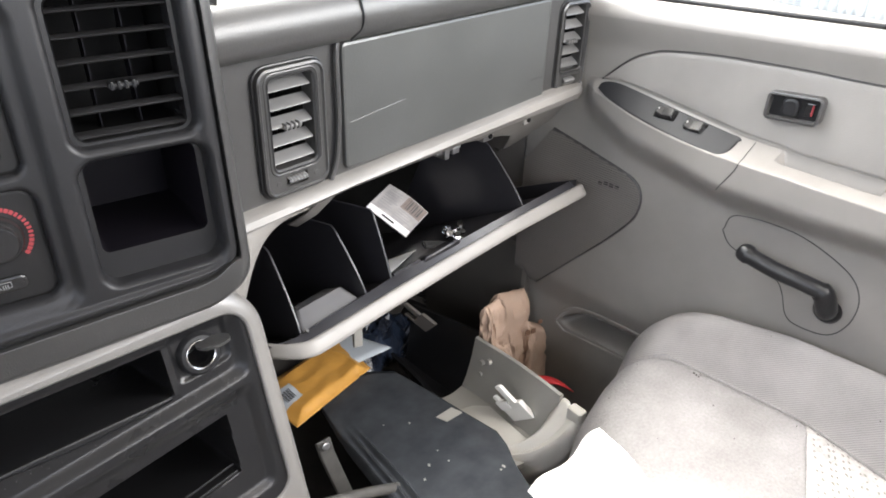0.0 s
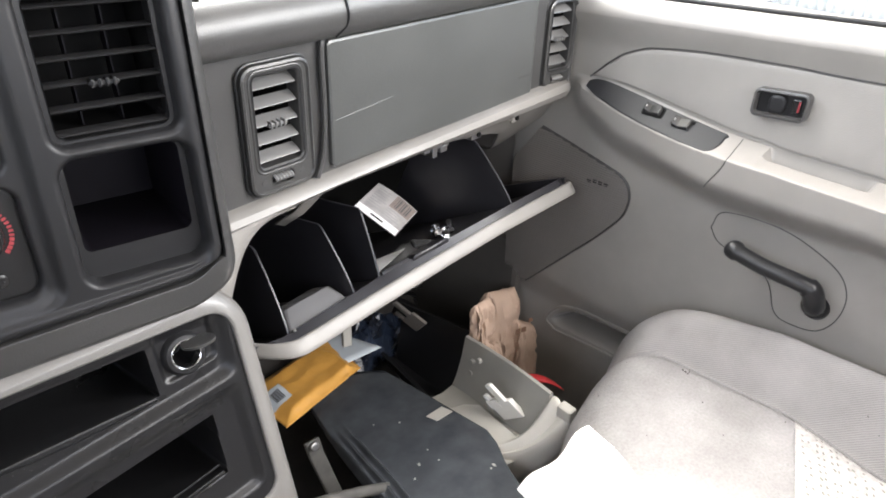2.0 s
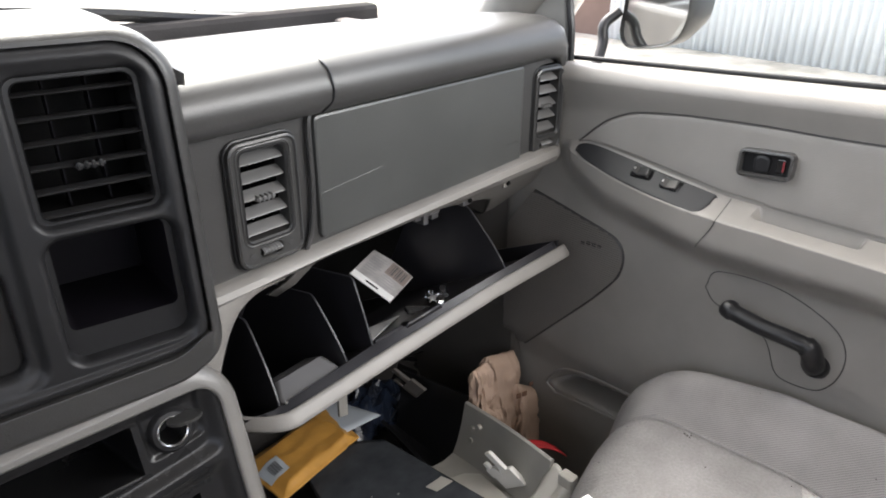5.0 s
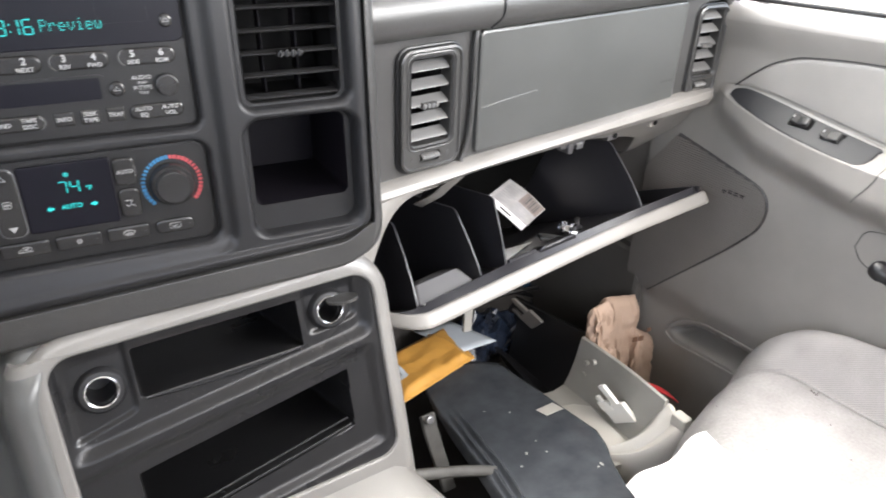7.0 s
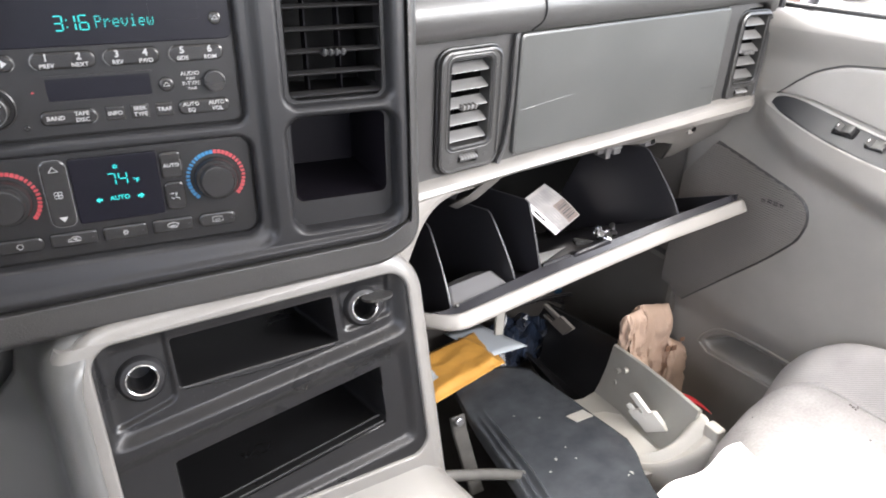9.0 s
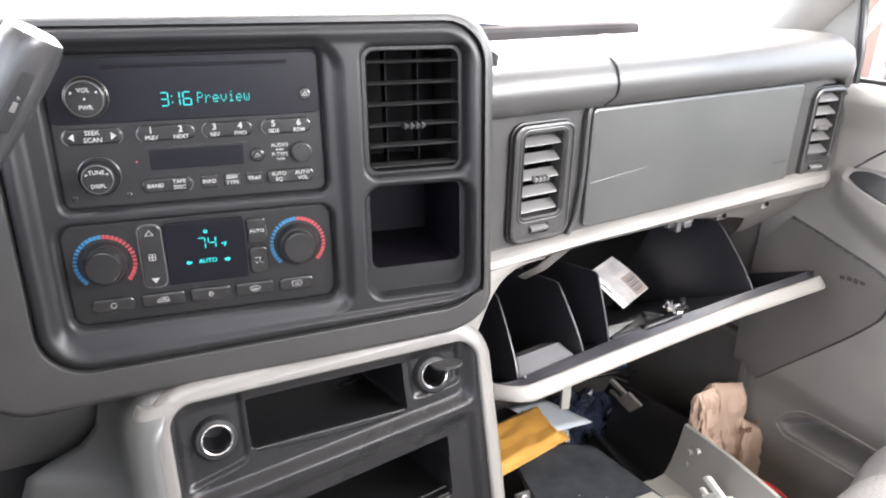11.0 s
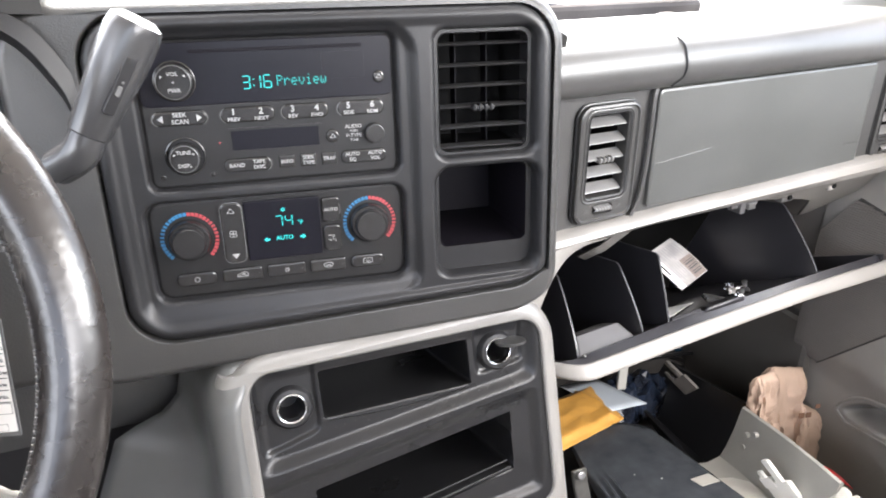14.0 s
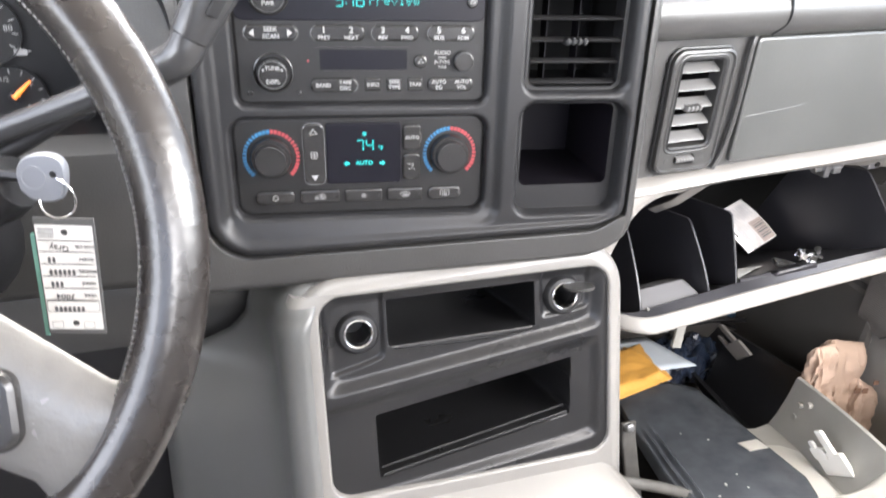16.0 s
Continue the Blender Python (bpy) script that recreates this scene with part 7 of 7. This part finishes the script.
for k, w in enumerate(("COLOR", "BODY", "MODEL", "MAKE", "YEAR")):
    word(tag, w, 0.0034, 0.0115, 0.0212 - 0.009 * k + 0.0025, 0.0005, INK, turn=180)
for k, w in enumerate(("Gray", "", "", "", "2004")):
    if w:
        word(tag, w, 0.006, -0.004, 0.0225 - 0.009 * k, 0.0005, INK, 1.0, 175)
bm = bmesh.new()
for k, wd in ((1, 0.006), (2, 0.018), (3, 0.011), (5, 0.02)):
    for j in range(int(wd / 0.0028)):
        b2 = 0.0205 - 0.009 * k - (0.001 if k == 5 else 0)
        rbox(bm, -0.012 + 0.0028 * j, b2, -0.0102 + 0.0028 * j, b2 + 0.0042, 0.0003, 0.0005, 0.0006, 0.00003, 1)
part("handwriting", bm, INK, tag, smooth=False)

# ---- instrument cluster ----
cluster = thing("instrument_cluster", None, "dark instrument cluster with orange gauge needles", "gauge cluster")
bm = bmesh.new()
box(bm, -0.47, 0.662, 0.76, -0.075, 0.668, 0.97)
part("backing", bm, BLACK, cluster, smooth=False)
for (x, z, r, ang) in ((-0.194, 0.8205, 0.024, 42), (-0.206, 0.872, 0.028, 160), (-0.30, 0.845, 0.062, 210), (-0.150, 0.812, 0.014, 140)):
    gauge = face_frame((x, 0.66, z), 0, 0)
    bm = bmesh.new()
    loft(bm, [[(a, b, n) for a, b in circle(0, 0, q, 36)] for q, n in ((r, 0), (r, 0.003), (r * 0.97, 0.003), (r * 0.96, 0.0008))], cap_last=True)
    bm.transform(gauge)
    face = part("gauge", bm, BEZEL, cluster)
    bm = bmesh.new()
    for k in range(11):
        a = radians(215 - 25 * k)
        tube(bm, [(0.76 * r * math.cos(a), 0.76 * r * math.sin(a), 0.0012), (0.9 * r * math.cos(a), 0.9 * r * math.sin(a), 0.0012)], 0.0005, 4)
    bm.transform(gauge)
    part("ticks", bm, PRINT, face)
    bm = bmesh.new()
    a = radians(ang)
    tube(bm, [(0, 0, 0.004), (0.75 * r * math.cos(a), 0.75 * r * math.sin(a), 0.003)], [0.0022, 0.0009], 6)
    bm.transform(gauge)
    part("needle", bm, ORANGE, face)
    bm = bmesh.new()
    disc(bm, 0, 0, r * 0.16, 0.001, 0.005, 0.001, 16)
    bm.transform(gauge)
    part("pivot", bm, BLACK, face)
    if r == 0.024:
        for w, uu, vv in (("F", 0.0135, 0.0085), ("1/2", -0.0045, 0.0135)):
            letters("lettering", w, 0.0055, gauge @ at(uu, vv, 0.0012), PRINT, face)
    if r == 0.028:
        letters("lettering", "80", 0.0065, gauge @ at(0.019, 0.0, 0.0012), PRINT, face)
        bm = bmesh.new()
        rbox(bm, 0.019, -0.020, 0.028, -0.0155, 0.001, 0.0014, 0.0008, 0.0001)
        rbox(bm, 0.028, -0.0175, 0.031, -0.0165, 0.001, 0.0014, 0.0004, 0.0001)
        rbox(bm, 0.0225, -0.0155, 0.0245, -0.014, 0.001, 0.0014, 0.0004, 0.0001)
        bm.transform(gauge)
        part("oil_mark", bm, PRINT, face)
    if r == 0.024:
        bm = bmesh.new()
        loops = plate(bm, rr(0.0075, -0.0145, 0.0125, -0.007, 0.0008, 0, 3), [rr(0.0085, -0.0105, 0.0115, -0.008, 0.0004, 0, 2)], 0.0013)
        rbox(bm, 0.0133, -0.0135, 0.0141, -0.0085, 0.001, 0.0014, 0.0003, 0.0001)
        bm.transform(gauge)
        part("pump_mark", bm, PRINT, face)
# curved shroud round the cluster
bm = bmesh.new()
line = [(-0.072, 0.83), (-0.074, 0.886), (-0.083, 0.913), (-0.098, 0.936), (-0.121, 0.950), (-0.156, 0.955), (-0.30, 0.965), (-0.46, 0.95)]
pts = bez([(x, 0, z) for x, z in line], 6)
strip(bm, [[(p.x + d, y, p.z + d2) for p in pts] for y, d, d2 in ((0.605, 0.012, 0.012), (0.600, 0.004, 0.004), (0.606, 0, 0), (0.664, -0.018, -0.012))])
part("shroud", bm, BEZEL, cluster)
bm = bmesh.new()
strip(bm, [[(x, 0.664 - 0.055 * s, 0.80 - 0.012 * s) for x in (-0.47, -0.3, -0.1, -0.05)] for s in (0, 0.5, 1)])
part("lower_ledge", bm, BEZEL, cluster)

# ---- outside mirror ----
mirror = thing("side_mirror", None, "black outside mirror on the passenger door", "mirror")
bm = bmesh.new()
outline = [(0.735, 0.89), (0.738, 0.855), (0.722, 0.836), (0.684, 0.838), (0.63, 0.852), (0.604, 0.876), (0.598, 0.92), (0.61, 1.0), (0.66, 1.02), (0.72, 1.01)]
ring = [(p.y, p.z) for p in bez([(0, *q) for q in outline + outline[:1]], 5)[:-1]]
cy, cz = 0.668, 0.93
loft(bm, [[(1.12 + 0.25 * (y - cy) + dx, cy + (y - cy) * f, cz + (z - cz) * f) for y, z in ring] for f, dx in ((0.93, 0.004), (0.97, -0.002), (1.0, 0.004), (1.0, 0.04), (0.8, 0.10))], cap_last=True)
part("housing", bm, BLACK, mirror)
bm = bmesh.new()
bm.faces.new([bm.verts.new((1.122 + 0.25 * (y - cy), cy + (y - cy) * 0.935, cz + (z - cz) * 0.935)) for y, z in ring])
part("glass", bm, MIRROR, mirror, smooth=False)
bm = bmesh.new()
tube(bm, bez([(0.945, 0.72, 0.76), (1.05, 0.732, 0.79), (1.10, 0.744, 0.838), (1.112, 0.752, 0.87), (1.14, 0.745, 0.89)]), 0.009, 12)
part("arm", bm, BLACK, mirror)
